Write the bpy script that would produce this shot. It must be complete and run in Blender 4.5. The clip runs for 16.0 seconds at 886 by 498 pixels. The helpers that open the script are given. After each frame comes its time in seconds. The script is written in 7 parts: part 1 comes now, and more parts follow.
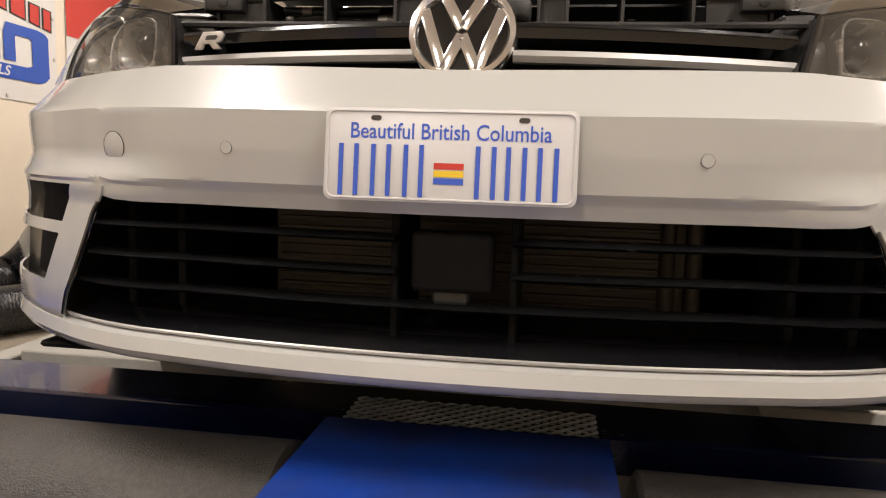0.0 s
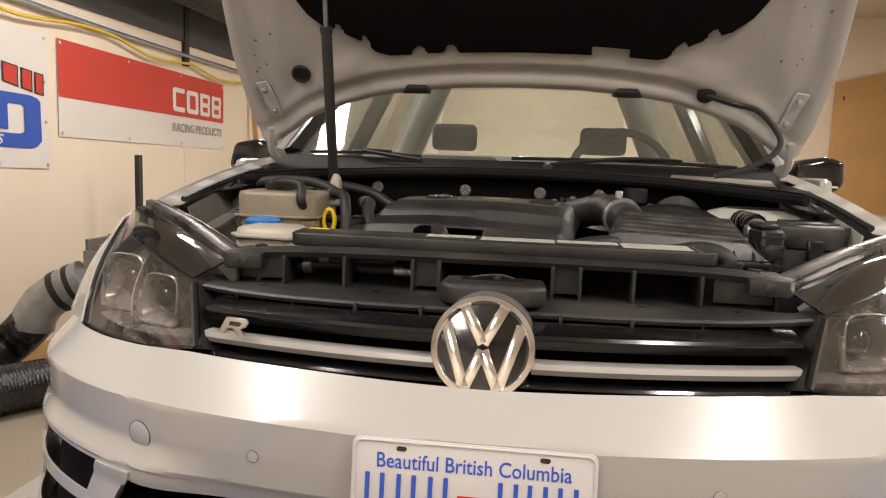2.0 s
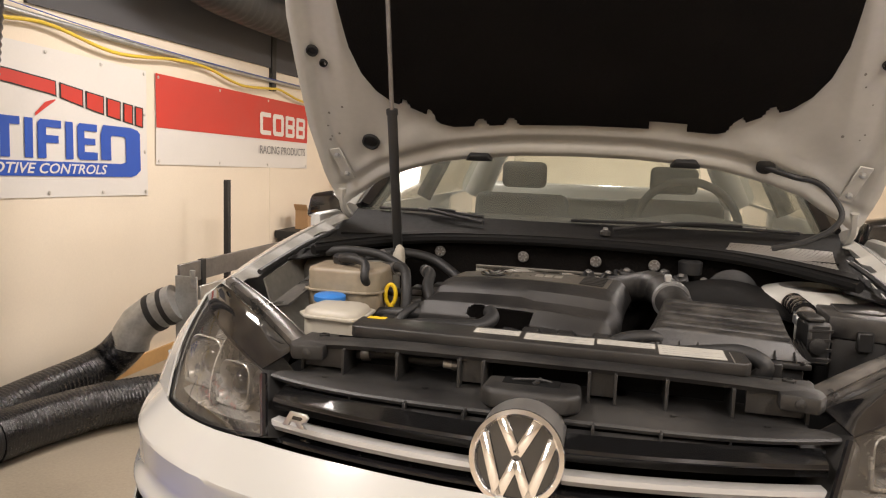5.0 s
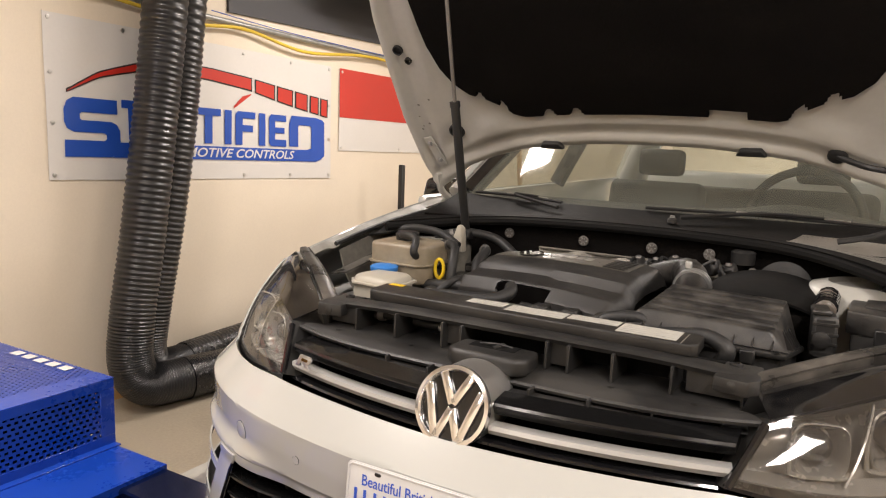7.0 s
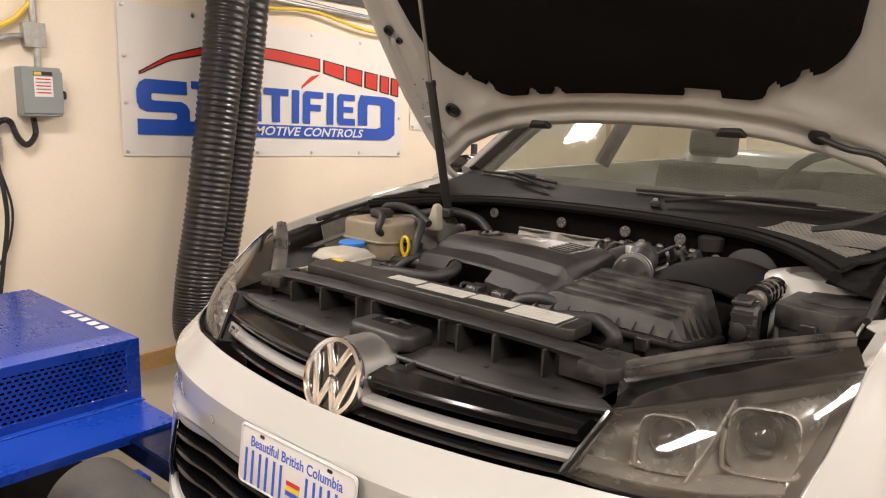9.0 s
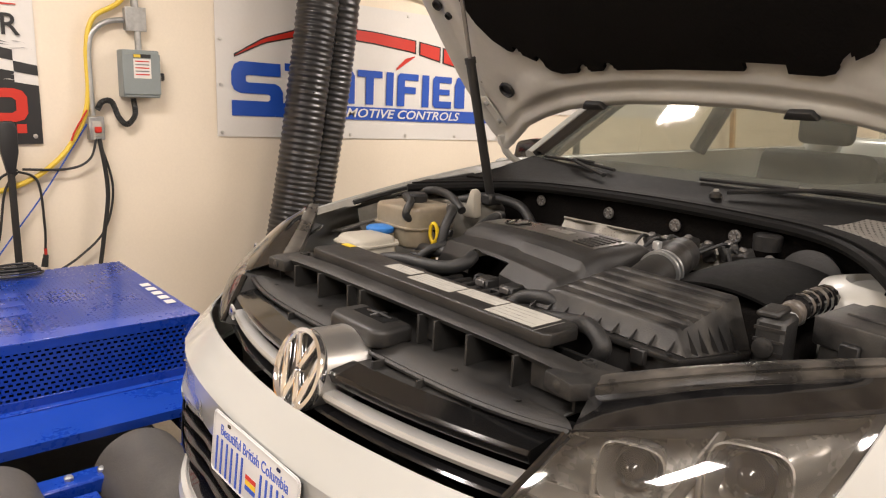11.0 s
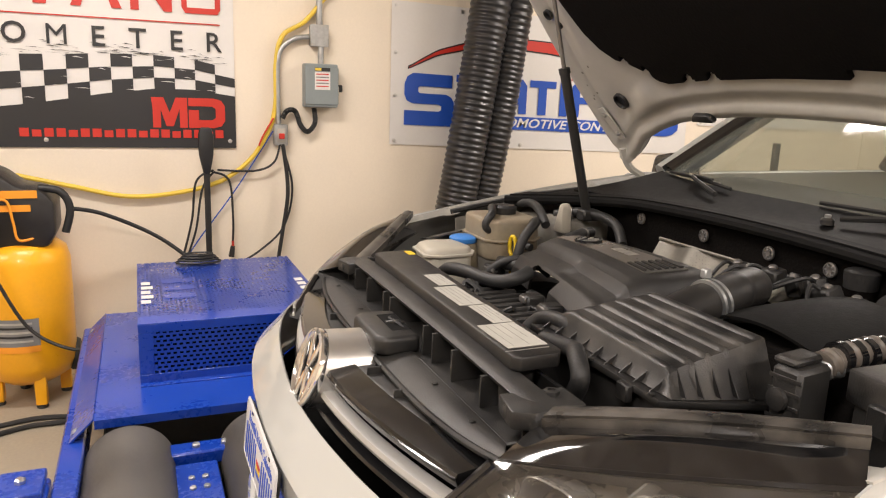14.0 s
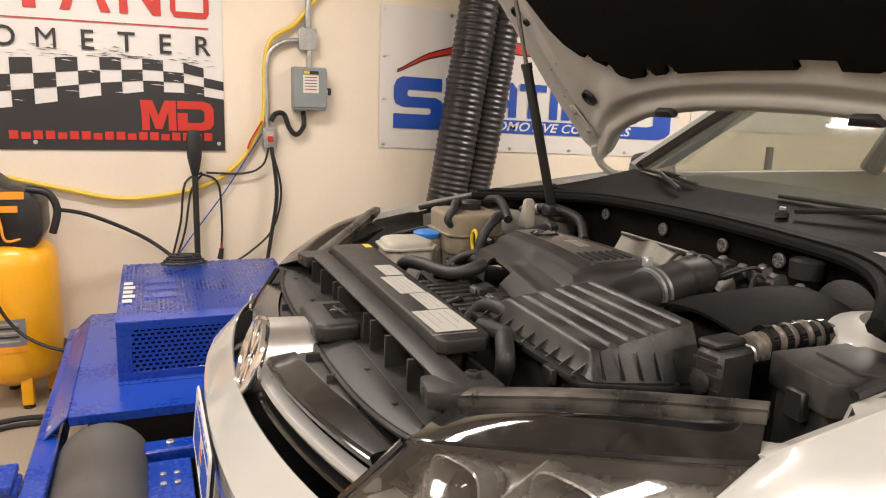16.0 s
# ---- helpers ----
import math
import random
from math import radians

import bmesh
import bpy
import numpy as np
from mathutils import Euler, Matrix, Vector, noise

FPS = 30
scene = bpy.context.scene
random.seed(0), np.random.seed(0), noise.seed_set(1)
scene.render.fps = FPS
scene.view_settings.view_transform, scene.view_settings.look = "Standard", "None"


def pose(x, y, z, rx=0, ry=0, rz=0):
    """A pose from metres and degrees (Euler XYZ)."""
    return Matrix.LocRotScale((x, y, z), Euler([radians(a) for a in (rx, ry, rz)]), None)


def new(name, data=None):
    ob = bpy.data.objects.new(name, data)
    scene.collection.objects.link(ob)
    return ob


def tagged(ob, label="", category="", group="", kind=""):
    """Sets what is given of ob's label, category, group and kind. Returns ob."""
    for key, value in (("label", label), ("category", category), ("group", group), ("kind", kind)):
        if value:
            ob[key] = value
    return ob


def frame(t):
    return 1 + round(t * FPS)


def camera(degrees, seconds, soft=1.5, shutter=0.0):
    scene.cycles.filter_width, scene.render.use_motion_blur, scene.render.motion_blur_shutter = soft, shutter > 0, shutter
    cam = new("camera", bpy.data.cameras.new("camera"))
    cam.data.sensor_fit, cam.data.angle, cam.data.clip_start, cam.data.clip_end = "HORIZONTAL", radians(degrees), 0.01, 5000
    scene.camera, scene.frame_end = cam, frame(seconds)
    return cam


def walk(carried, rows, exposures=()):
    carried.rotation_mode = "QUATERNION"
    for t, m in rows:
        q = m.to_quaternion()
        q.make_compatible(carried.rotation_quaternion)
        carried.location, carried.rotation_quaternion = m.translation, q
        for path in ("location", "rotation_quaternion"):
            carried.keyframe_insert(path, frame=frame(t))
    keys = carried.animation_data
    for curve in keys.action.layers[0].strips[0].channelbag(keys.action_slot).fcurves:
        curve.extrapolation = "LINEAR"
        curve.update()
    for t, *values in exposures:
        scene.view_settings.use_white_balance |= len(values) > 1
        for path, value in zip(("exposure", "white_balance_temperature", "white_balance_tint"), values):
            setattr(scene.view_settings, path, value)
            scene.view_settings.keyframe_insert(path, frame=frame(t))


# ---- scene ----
cam = camera(62.4, 16.0, 1.15)
METRES, EYE, TILT, LEAN, TURN = 2.4, 0.5416, -6.9, -1.68, 8.5
ASIDE, BACK = 0.1195, -0.89
ROWS = [
    (0.0, 0.0, 0.0, 0.0, -0.0, 0.0, -0.0),
    (0.5, -0.0086, -0.0035, 0.0123, -0.45, 0.01, -0.06),
    (1.0, -0.0149, -0.0104, 0.0489, -0.88, 0.03, -0.19),
    (1.5, -0.0184, -0.0096, 0.1075, -1.1, -0.13, -0.18),
    (2.0, -0.0195, -0.0127, 0.1715, -1.1, -0.23, -0.14),
    (2.5, -0.0259, -0.0172, 0.2157, -1.11, -0.3, -0.23),
    (3.0, -0.0386, -0.0371, 0.2351, -1.19, -0.17, -0.23),
    (5.5, 0.0448, -0.0567, 0.24, 8.22, -0.49, -1.37),
    (6.0, 0.1031, -0.0478, 0.2361, 12.1, -0.98, -1.76),
    (6.5, 0.1497, -0.0614, 0.2393, 17.82, -1.67, -2.47),
    (7.0, 0.187, -0.0839, 0.2413, 21.94, -1.87, -3.08),
    (7.5, 0.2262, -0.0929, 0.245, 23.86, -2.03, -3.3),
    (8.0, 0.2787, -0.0659, 0.2456, 25.48, -2.54, -3.36),
    (8.5, 0.3162, -0.0417, 0.2492, 28.44, -3.32, -3.74),
    (11.0, 0.3977, 0.0821, 0.2584, 41.58, -6.04, -5.4),
    (11.5, 0.4055, 0.1026, 0.2578, 43.9, -6.22, -5.62),
    (12.0, 0.4144, 0.1324, 0.261, 44.56, -6.25, -5.67),
    (12.5, 0.4384, 0.1618, 0.2646, 45.34, -6.23, -5.77),
    (13.0, 0.4676, 0.1784, 0.2712, 50.6, -6.52, -6.27),
    (13.5, 0.4797, 0.1863, 0.2766, 56.32, -6.98, -6.87),
    (14.0, 0.4853, 0.1934, 0.2752, 58.88, -7.16, -7.07),
    (14.5, 0.4842, 0.2, 0.2732, 59.6, -7.07, -7.13),
    (15.0, 0.4854, 0.2087, 0.2695, 59.64, -6.77, -7.12),
    (15.5, 0.4932, 0.22, 0.2683, 59.46, -6.69, -7.04),
    (16.0, 0.5135, 0.2337, 0.267, 59.55, -6.57, -7.02),
]
EXPOSURES = [(0.0, -0.12), (1.5, -0.25), (2.2, -0.22), (3.0, -0.1), (7.0, 0.0), (11.0, 0.03), (16.0, -0.04)]
walk(cam, [(t, pose(ASIDE, BACK, EYE, TILT, LEAN, TURN) @ pose(METRES * x, METRES * y, METRES * z, 90 + pitch, roll, yaw)) for t, x, y, z, yaw, pitch, roll in ROWS], EXPOSURES)

# ---- world and lights ----
FLOOR, WALL_X, CEIL = -0.37, -2.96, 2.65
# Ceiling lamps out of view, added and powered to fill the room.
FILL_LAMPS = [(-1.4, -0.35, 58), (1.4, -1.0, 70), (-0.6, -2.8, 52), (2.8, 1.2, 74), (-1.5, 3.0, 58), (2.2, 4.4, 65), (0.0, 6.2, 85)]
world = bpy.data.worlds.new("room_world")
scene.world = world
world.use_nodes = True
world.node_tree.nodes["Background"].inputs["Color"].default_value = (1.0, 0.92, 0.82, 1)
world.node_tree.nodes["Background"].inputs["Strength"].default_value = 0.03


def lamp(name, m, sx, sy, watts, colour=(1.0, 0.905, 0.85)):
    data = bpy.data.lights.new(name, "AREA")
    data.shape, data.size, data.size_y, data.energy, data.color = "RECTANGLE", sx, sy, watts, colour
    ob = new(name, data)
    ob.matrix_basis = m
    return ob


# ---- materials ----
def material(name, colour, rough=0.5, metal=0.0, vary=0.15, scale=6.0, fine=60.0, bump=0.0, bump_scale=80.0, coat=0.0, rough_vary=0.1, dust=None, dust_amount=0.0, spec=0.5):
    """A surface with two scales of variation in colour and gloss, fine relief, and dust where asked for."""
    mat = bpy.data.materials.new(name)
    mat.use_nodes = True
    nt = mat.node_tree
    n, link = nt.nodes, nt.links
    bsdf = n["Principled BSDF"]
    bsdf.inputs["Roughness"].default_value, bsdf.inputs["Metallic"].default_value = rough, metal
    bsdf.inputs["Coat Weight"].default_value = coat
    bsdf.inputs["Specular IOR Level"].default_value = spec
    bsdf.inputs["Coat Roughness"].default_value = 0.05
    co = n.new("ShaderNodeTexCoord")
    big, small = n.new("ShaderNodeTexNoise"), n.new("ShaderNodeTexNoise")
    big.inputs["Scale"].default_value, big.inputs["Detail"].default_value = scale, 5
    small.inputs["Scale"].default_value, small.inputs["Detail"].default_value = fine, 3
    for node in (big, small):
        link.new(co.outputs["Object"], node.inputs["Vector"])
    mix = n.new("ShaderNodeMath")
    mix.operation = "MULTIPLY_ADD"
    mix.inputs[1].default_value = 0.35
    link.new(small.outputs["Fac"], mix.inputs[0])
    scaled = n.new("ShaderNodeMath")
    scaled.operation = "MULTIPLY"
    scaled.inputs[1].default_value = 0.65
    link.new(big.outputs["Fac"], scaled.inputs[0])
    link.new(scaled.outputs[0], mix.inputs[2])
    ramp = n.new("ShaderNodeMapRange")
    ramp.inputs["From Min"].default_value, ramp.inputs["From Max"].default_value = 0.3, 0.7
    ramp.inputs["To Min"].default_value, ramp.inputs["To Max"].default_value = 1 - vary, 1 + vary
    link.new(mix.outputs[0], ramp.inputs["Value"])
    tint = n.new("ShaderNodeMix")
    tint.data_type, tint.blend_type = "RGBA", "MULTIPLY"
    tint.inputs["Factor"].default_value = 1
    tint.inputs["A"].default_value = (*colour, 1)
    link.new(ramp.outputs["Result"], tint.inputs["B"])
    colour_out = tint.outputs["Result"]
    if dust:
        lay = n.new("ShaderNodeMix")
        lay.data_type = "RGBA"
        lay.inputs["B"].default_value = (*dust, 1)
        fall = n.new("ShaderNodeMapRange")
        fall.inputs["From Min"].default_value, fall.inputs["From Max"].default_value = 0.42, 0.75
        fall.inputs["To Max"].default_value = dust_amount
        link.new(big.outputs["Fac"], fall.inputs["Value"])
        link.new(fall.outputs["Result"], lay.inputs["Factor"])
        link.new(colour_out, lay.inputs["A"])
        colour_out = lay.outputs["Result"]
    link.new(colour_out, bsdf.inputs["Base Color"])
    gloss = n.new("ShaderNodeMapRange")
    gloss.inputs["From Min"].default_value, gloss.inputs["From Max"].default_value = 0.3, 0.7
    gloss.inputs["To Min"].default_value, gloss.inputs["To Max"].default_value = max(0.02, rough - rough_vary), min(1, rough + rough_vary)
    link.new(mix.outputs[0], gloss.inputs["Value"])
    link.new(gloss.outputs["Result"], bsdf.inputs["Roughness"])
    if bump:
        relief = n.new("ShaderNodeTexNoise")
        relief.inputs["Scale"].default_value, relief.inputs["Detail"].default_value = bump_scale, 4
        link.new(co.outputs["Object"], relief.inputs["Vector"])
        node = n.new("ShaderNodeBump")
        node.inputs["Strength"].default_value, node.inputs["Distance"].default_value = bump, 0.004
        link.new(relief.outputs["Fac"], node.inputs["Height"])
        link.new(node.outputs["Normal"], bsdf.inputs["Normal"])
    return mat


def glass(name, tint, clear=0.75, rough=0.02, mirror=0.05):
    """A thin pane: mostly clear, with a mirror's share of gloss."""
    mat = bpy.data.materials.new(name)
    mat.use_nodes = True
    nt = mat.node_tree
    n, link = nt.nodes, nt.links
    n.remove(n["Principled BSDF"])
    see, shine, mix, edge = n.new("ShaderNodeBsdfTransparent"), n.new("ShaderNodeBsdfGlossy"), n.new("ShaderNodeMixShader"), n.new("ShaderNodeLayerWeight")
    see.inputs["Color"].default_value = (*[c * clear for c in tint], 1)
    shine.inputs["Roughness"].default_value = rough
    edge.inputs["Blend"].default_value = 0.5
    power, share = n.new("ShaderNodeMath"), n.new("ShaderNodeMath")
    power.operation, share.operation = "POWER", "MULTIPLY_ADD"
    power.inputs[1].default_value = 4.0
    share.inputs[1].default_value, share.inputs[2].default_value = 0.75, mirror
    link.new(edge.outputs["Facing"], power.inputs[0])
    link.new(power.outputs[0], share.inputs[0])
    link.new(share.outputs[0], mix.inputs["Fac"])
    link.new(see.outputs[0], mix.inputs[1])
    link.new(shine.outputs[0], mix.inputs[2])
    link.new(mix.outputs[0], n["Material Output"].inputs["Surface"])
    return mat


def milky(name, tint, haze, mirror=0.05, film=(0.5, 0.47, 0.42)):
    """See-through plastic or glass with a pale patchy film mixed in."""
    mat = glass(name, tint, 0.9, 0.06, mirror)
    n, link = mat.node_tree.nodes, mat.node_tree.links
    dull, mix = n.new("ShaderNodeBsdfDiffuse"), n.new("ShaderNodeMixShader")
    dull.inputs["Color"].default_value = (*film, 1)
    old = n["Material Output"].inputs["Surface"].links[0].from_socket
    spots = n.new("ShaderNodeTexNoise")
    spots.inputs["Scale"].default_value = 14
    span = n.new("ShaderNodeMapRange")
    span.inputs["To Min"].default_value, span.inputs["To Max"].default_value = haze * 0.4, haze * 1.6
    link.new(spots.outputs["Fac"], span.inputs["Value"])
    link.new(span.outputs["Result"], mix.inputs["Fac"])
    link.new(old, mix.inputs[1])
    link.new(dull.outputs[0], mix.inputs[2])
    link.new(mix.outputs[0], n["Material Output"].inputs["Surface"])
    return mat


def glow(name, colour, strength):
    mat = bpy.data.materials.new(name)
    mat.use_nodes = True
    bsdf = mat.node_tree.nodes["Principled BSDF"]
    bsdf.inputs["Base Color"].default_value = (*colour, 1)
    bsdf.inputs["Emission Color"].default_value = (*colour, 1)
    bsdf.inputs["Emission Strength"].default_value = strength
    return mat


WHITE_PAINT = material("white_car_paint", (0.43, 0.435, 0.415), 0.27, coat=0.8, vary=0.01, scale=1.5, fine=20, rough_vary=0.0)
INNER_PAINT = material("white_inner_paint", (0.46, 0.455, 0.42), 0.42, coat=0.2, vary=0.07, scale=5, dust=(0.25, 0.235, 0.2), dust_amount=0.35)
BLACK_PLASTIC = material("black_plastic", (0.015, 0.0147, 0.0143), 0.48, vary=0.35, scale=9, bump=0.15, bump_scale=400, dust=(0.07, 0.065, 0.057), dust_amount=0.3, spec=0.5)
DARK_PLASTIC = material("engine_cover_plastic", (0.0125, 0.012, 0.0117), 0.45, vary=0.3, scale=8, bump=0.18, bump_scale=500, dust=(0.06, 0.055, 0.048), dust_amount=0.35, spec=0.45)
GLOSS_BLACK = material("gloss_black", (0.008, 0.008, 0.009), 0.12, coat=0.6, vary=0.1, dust=(0.06, 0.055, 0.05), dust_amount=0.14)
HOUSING = material("lamp_housing_gloss", (0.006, 0.006, 0.0065), 0.08, coat=1.0, vary=0.2, scale=30, rough_vary=0.05, dust=(0.1, 0.092, 0.08), dust_amount=0.13)
RAIL = material("dusty_rail_paint", (0.026, 0.0245, 0.0225), 0.3, vary=0.4, scale=18, dust=(0.2, 0.18, 0.155), dust_amount=0.45)
SLAT = material("slat_black", (0.006, 0.006, 0.0062), 0.2, vary=0.2, coat=0.3)
SCUTTLE = material("scuttle_plastic", (0.0075, 0.0073, 0.0071), 0.7, vary=0.25, scale=5, bump=0.2, bump_scale=300, spec=0.1)
RUBBER = material("rubber", (0.014, 0.014, 0.014), 0.55, vary=0.2, bump=0.2, bump_scale=200)
FELT = material("insulation_felt", (0.006, 0.0052, 0.0047), 0.95, vary=0.3, bump=0.5, bump_scale=150, spec=0.08)
# Near-black that puts the shade of deep gaps into the colour.
VOID = material("shade_fill", (0.004, 0.004, 0.004), 0.8, vary=0.3, scale=20, spec=0.15)
CHROME = material("chrome", (0.92, 0.91, 0.9), 0.13, 0.95, vary=0.05, rough_vary=0.05)
SATIN = material("satin_silver", (0.62, 0.61, 0.59), 0.32, 0.9, vary=0.05, rough_vary=0.0)
STRIP_SILVER = material("painted_silver", (0.42, 0.415, 0.4), 0.38, 0.25, vary=0.02, rough_vary=0.0)
STRIP_GREY = material("brushed_dark_strip", (0.2, 0.19, 0.175), 0.32, 0.75, vary=0.1, scale=20)
LOOM = material("taped_loom", (0.11, 0.095, 0.08), 0.4, vary=0.3, scale=20)
DUSTY = material("dusty_filter_plastic", (0.017, 0.0165, 0.016), 0.42, vary=0.4, scale=16, bump=0.15, bump_scale=350, dust=(0.1, 0.092, 0.08), dust_amount=0.55, spec=0.55)
# Blue enamel with the shade under the bumper put into its colour.
SHADED_BLUE = material("shaded_blue_enamel", (0.002, 0.005, 0.026), 0.22, coat=0.3, vary=0.25, scale=4)
PRINT = material("faded_print", (0.22, 0.21, 0.19), 0.7, vary=0.1)
ALLOY = material("aluminium", (0.45, 0.44, 0.42), 0.45, 0.85, vary=0.25, scale=12, bump=0.15)
STEEL = material("galvanised_steel", (0.42, 0.43, 0.43), 0.42, 0.8, vary=0.25, scale=14)
RAW_STEEL = material("raw_steel", (0.2, 0.19, 0.18), 0.5, 0.7, vary=0.3, scale=9)
BLUE = material("blue_enamel", (0.006, 0.045, 0.36), 0.3, coat=0.35, vary=0.15, scale=4, bump=0.03, dust=(0.03, 0.08, 0.33), dust_amount=0.25)
BLUE_SCUFFED = material("scuffed_blue_enamel", (0.008, 0.045, 0.3), 0.42, vary=0.3, scale=5, bump=0.1, dust=(0.018, 0.018, 0.02), dust_amount=1.0)
ROLLER = material("knurled_roller", (0.1, 0.095, 0.088), 0.5, 0.3, vary=0.5, scale=4, fine=120, bump=0.7, bump_scale=300)
WALL = material("beige_wall_paint", (0.76, 0.675, 0.55), 0.75, vary=0.05, scale=1.5, fine=90, bump=0.12, bump_scale=160)
GREY_WALL = material("dark_grey_panel", (0.06, 0.06, 0.066), 0.6, vary=0.1, scale=2, bump=0.1)
CONCRETE = material("concrete_floor", (0.36, 0.31, 0.235), 0.55, vary=0.25, scale=1.8, fine=70, bump=0.25, bump_scale=60, dust=(0.26, 0.225, 0.175), dust_amount=0.6)
VINYL = material("banner_vinyl", (0.68, 0.66, 0.63), 0.42, vary=0.03, scale=3, bump=0.35, bump_scale=6)
VINYL_RED = material("banner_red", (0.52, 0.03, 0.018), 0.42, vary=0.06, scale=3, bump=0.4, bump_scale=5)
VINYL_BLUE = material("banner_blue", (0.015, 0.075, 0.42), 0.45, vary=0.06, scale=3)
VINYL_BLACK = material("banner_black", (0.02, 0.02, 0.021), 0.5, vary=0.15, scale=3)
VINYL_GREY = material("banner_grey", (0.2, 0.2, 0.2), 0.5, vary=0.1)
HOSE = material("ribbed_hose", (0.014, 0.014, 0.015), 0.36, vary=0.2, coat=0.2)
FLOOR_HOSE = material("crinkled_black_hose", (0.009, 0.009, 0.01), 0.25, vary=0.3, bump=1.0, bump_scale=45, spec=0.7)
YELLOW = material("yellow_enamel", (0.85, 0.4, 0.01), 0.35, coat=0.2, vary=0.06, scale=5)
YELLOW_PLASTIC = material("yellow_plastic", (0.72, 0.5, 0.02), 0.4, vary=0.06)
CORD_YELLOW = material("yellow_cord", (0.7, 0.5, 0.05), 0.5, vary=0.08)
TANK = material("translucent_tank", (0.25, 0.215, 0.155), 0.42, vary=0.25, scale=11, dust=(0.13, 0.08, 0.05), dust_amount=0.6)
INNER_DARK = material("darker_inner_metal", (0.2, 0.19, 0.165), 0.55, vary=0.4, scale=14, dust=(0.08, 0.072, 0.06), dust_amount=0.75)
TANK_WHITE = material("white_tank", (0.396, 0.37, 0.31), 0.42, vary=0.06, scale=9)
CAP_BLUE = material("blue_cap", (0.03, 0.17, 0.5), 0.45, vary=0.08)
PAPER = material("label_paper", (0.4, 0.39, 0.35), 0.6, vary=0.08, scale=30)
PLATE = material("plate_white", (0.56, 0.56, 0.56), 0.35, vary=0.03)
PLATE_BLUE = material("plate_blue", (0.03, 0.09, 0.5), 0.4, vary=0.05)
WOOD = material("plywood", (0.5, 0.3, 0.12), 0.55, vary=0.15, scale=2, fine=40)
CARD = material("cardboard", (0.42, 0.26, 0.13), 0.8, vary=0.12, scale=8)
LAMP_GREY = material("lamp_reflector", (0.36, 0.345, 0.32), 0.26, 0.5, vary=0.25, scale=9)
ENCLOSURE = material("grey_enclosure", (0.22, 0.25, 0.25), 0.45, vary=0.06)
ORANGE = material("orange_label", (0.8, 0.3, 0.02), 0.5, vary=0.05)
CERAMIC = material("heat_shield", (0.2, 0.187, 0.16), 0.5, 0.5, vary=0.3, scale=20)
# The greenish film paints reflected glare into the window glass.
WINDSCREEN = milky("windscreen_glass", (0.97, 1.0, 0.94), 0.15, 0.1, (0.42, 0.46, 0.4))
LENS = milky("headlight_lens", (0.84, 0.83, 0.8), 0.11, 0.14, (0.17, 0.16, 0.145))
TUBE_LIGHT = glow("tube_light", (1.0, 0.86, 0.66), 9.0)
INTERIOR = material("dark_interior", (0.03, 0.03, 0.03), 0.8, vary=0.15, spec=0.2)
CEILING = material("ceiling_paint", (0.55, 0.5, 0.43), 0.8, vary=0.06)


# ---- mesh helpers ----
def smooth_mesh(mesh, degrees=38):
    bm = bmesh.new()
    bm.from_mesh(mesh)
    bmesh.ops.recalc_face_normals(bm, faces=bm.faces)
    for f in bm.faces:
        f.smooth = True
    for e in bm.edges:
        if len(e.link_faces) == 2 and e.calc_face_angle(0) > radians(degrees):
            e.smooth = False
    bm.to_mesh(mesh)
    bm.free()
    return mesh


def part(name, data, mat, parent=None, label="", smooth=38):
    """Links a bmesh, or a pair of vertices and faces, as one mesh object."""
    mesh = bpy.data.meshes.new(name)
    if isinstance(data, bmesh.types.BMesh):
        data.to_mesh(mesh)
        data.free()
    else:
        mesh.from_pydata([tuple(v) for v in data[0]], [], data[1])
    if smooth:
        smooth_mesh(mesh, smooth)
    mesh.materials.append(mat)
    ob = new(name, mesh)
    if parent:
        ob.parent = parent
    if label:
        ob["label"] = label
    return ob


def thing(name, label, category, group="", kind="", at=(0, 0, 0)):
    ob = new(name)
    ob.location = at
    ob.empty_display_size = 0.05
    return tagged(ob, label, category, group, kind)


def join(*pairs):
    verts, faces = [], []
    for v, f in pairs:
        base = len(verts)
        verts += [tuple(p) for p in v]
        faces += [tuple(i + base for i in q) for q in f]
    return verts, faces


def block(lo, hi, bevel=0.004, segments=1):
    """A bevelled box between two corners, as vertices and faces."""
    bm = bmesh.new()
    bmesh.ops.create_cube(bm, size=1, matrix=Matrix.LocRotScale([(a + b) / 2 for a, b in zip(lo, hi)], None, [b - a for a, b in zip(lo, hi)]))
    if bevel:
        bmesh.ops.bevel(bm, geom=bm.edges[:], offset=bevel, segments=segments, profile=0.5, affect="EDGES")
    return raw(bm)


def raw(bm):
    bm.verts.index_update()
    out = [tuple(v.co) for v in bm.verts], [tuple(v.index for v in f.verts) for f in bm.faces]
    bm.free()
    return out


def moved(pair, m):
    return [tuple(m @ Vector(v)) for v in pair[0]], pair[1]


def prism(outline, depth, bevel=0.0, segments=2):
    """An outline in x, y, raised from z 0 to depth."""
    bm = bmesh.new()
    base = [bm.verts.new((x, y, 0)) for x, y in outline]
    face = bm.faces.new(base)
    res = bmesh.ops.extrude_face_region(bm, geom=[face])
    top = [v for v in res["geom"] if isinstance(v, bmesh.types.BMVert)]
    bmesh.ops.translate(bm, verts=top, vec=(0, 0, depth))
    bmesh.ops.recalc_face_normals(bm, faces=bm.faces)
    if bevel:
        bmesh.ops.bevel(bm, geom=bm.edges[:], offset=bevel, segments=segments, profile=0.5, affect="EDGES", clamp_overlap=True)
    return raw(bm)


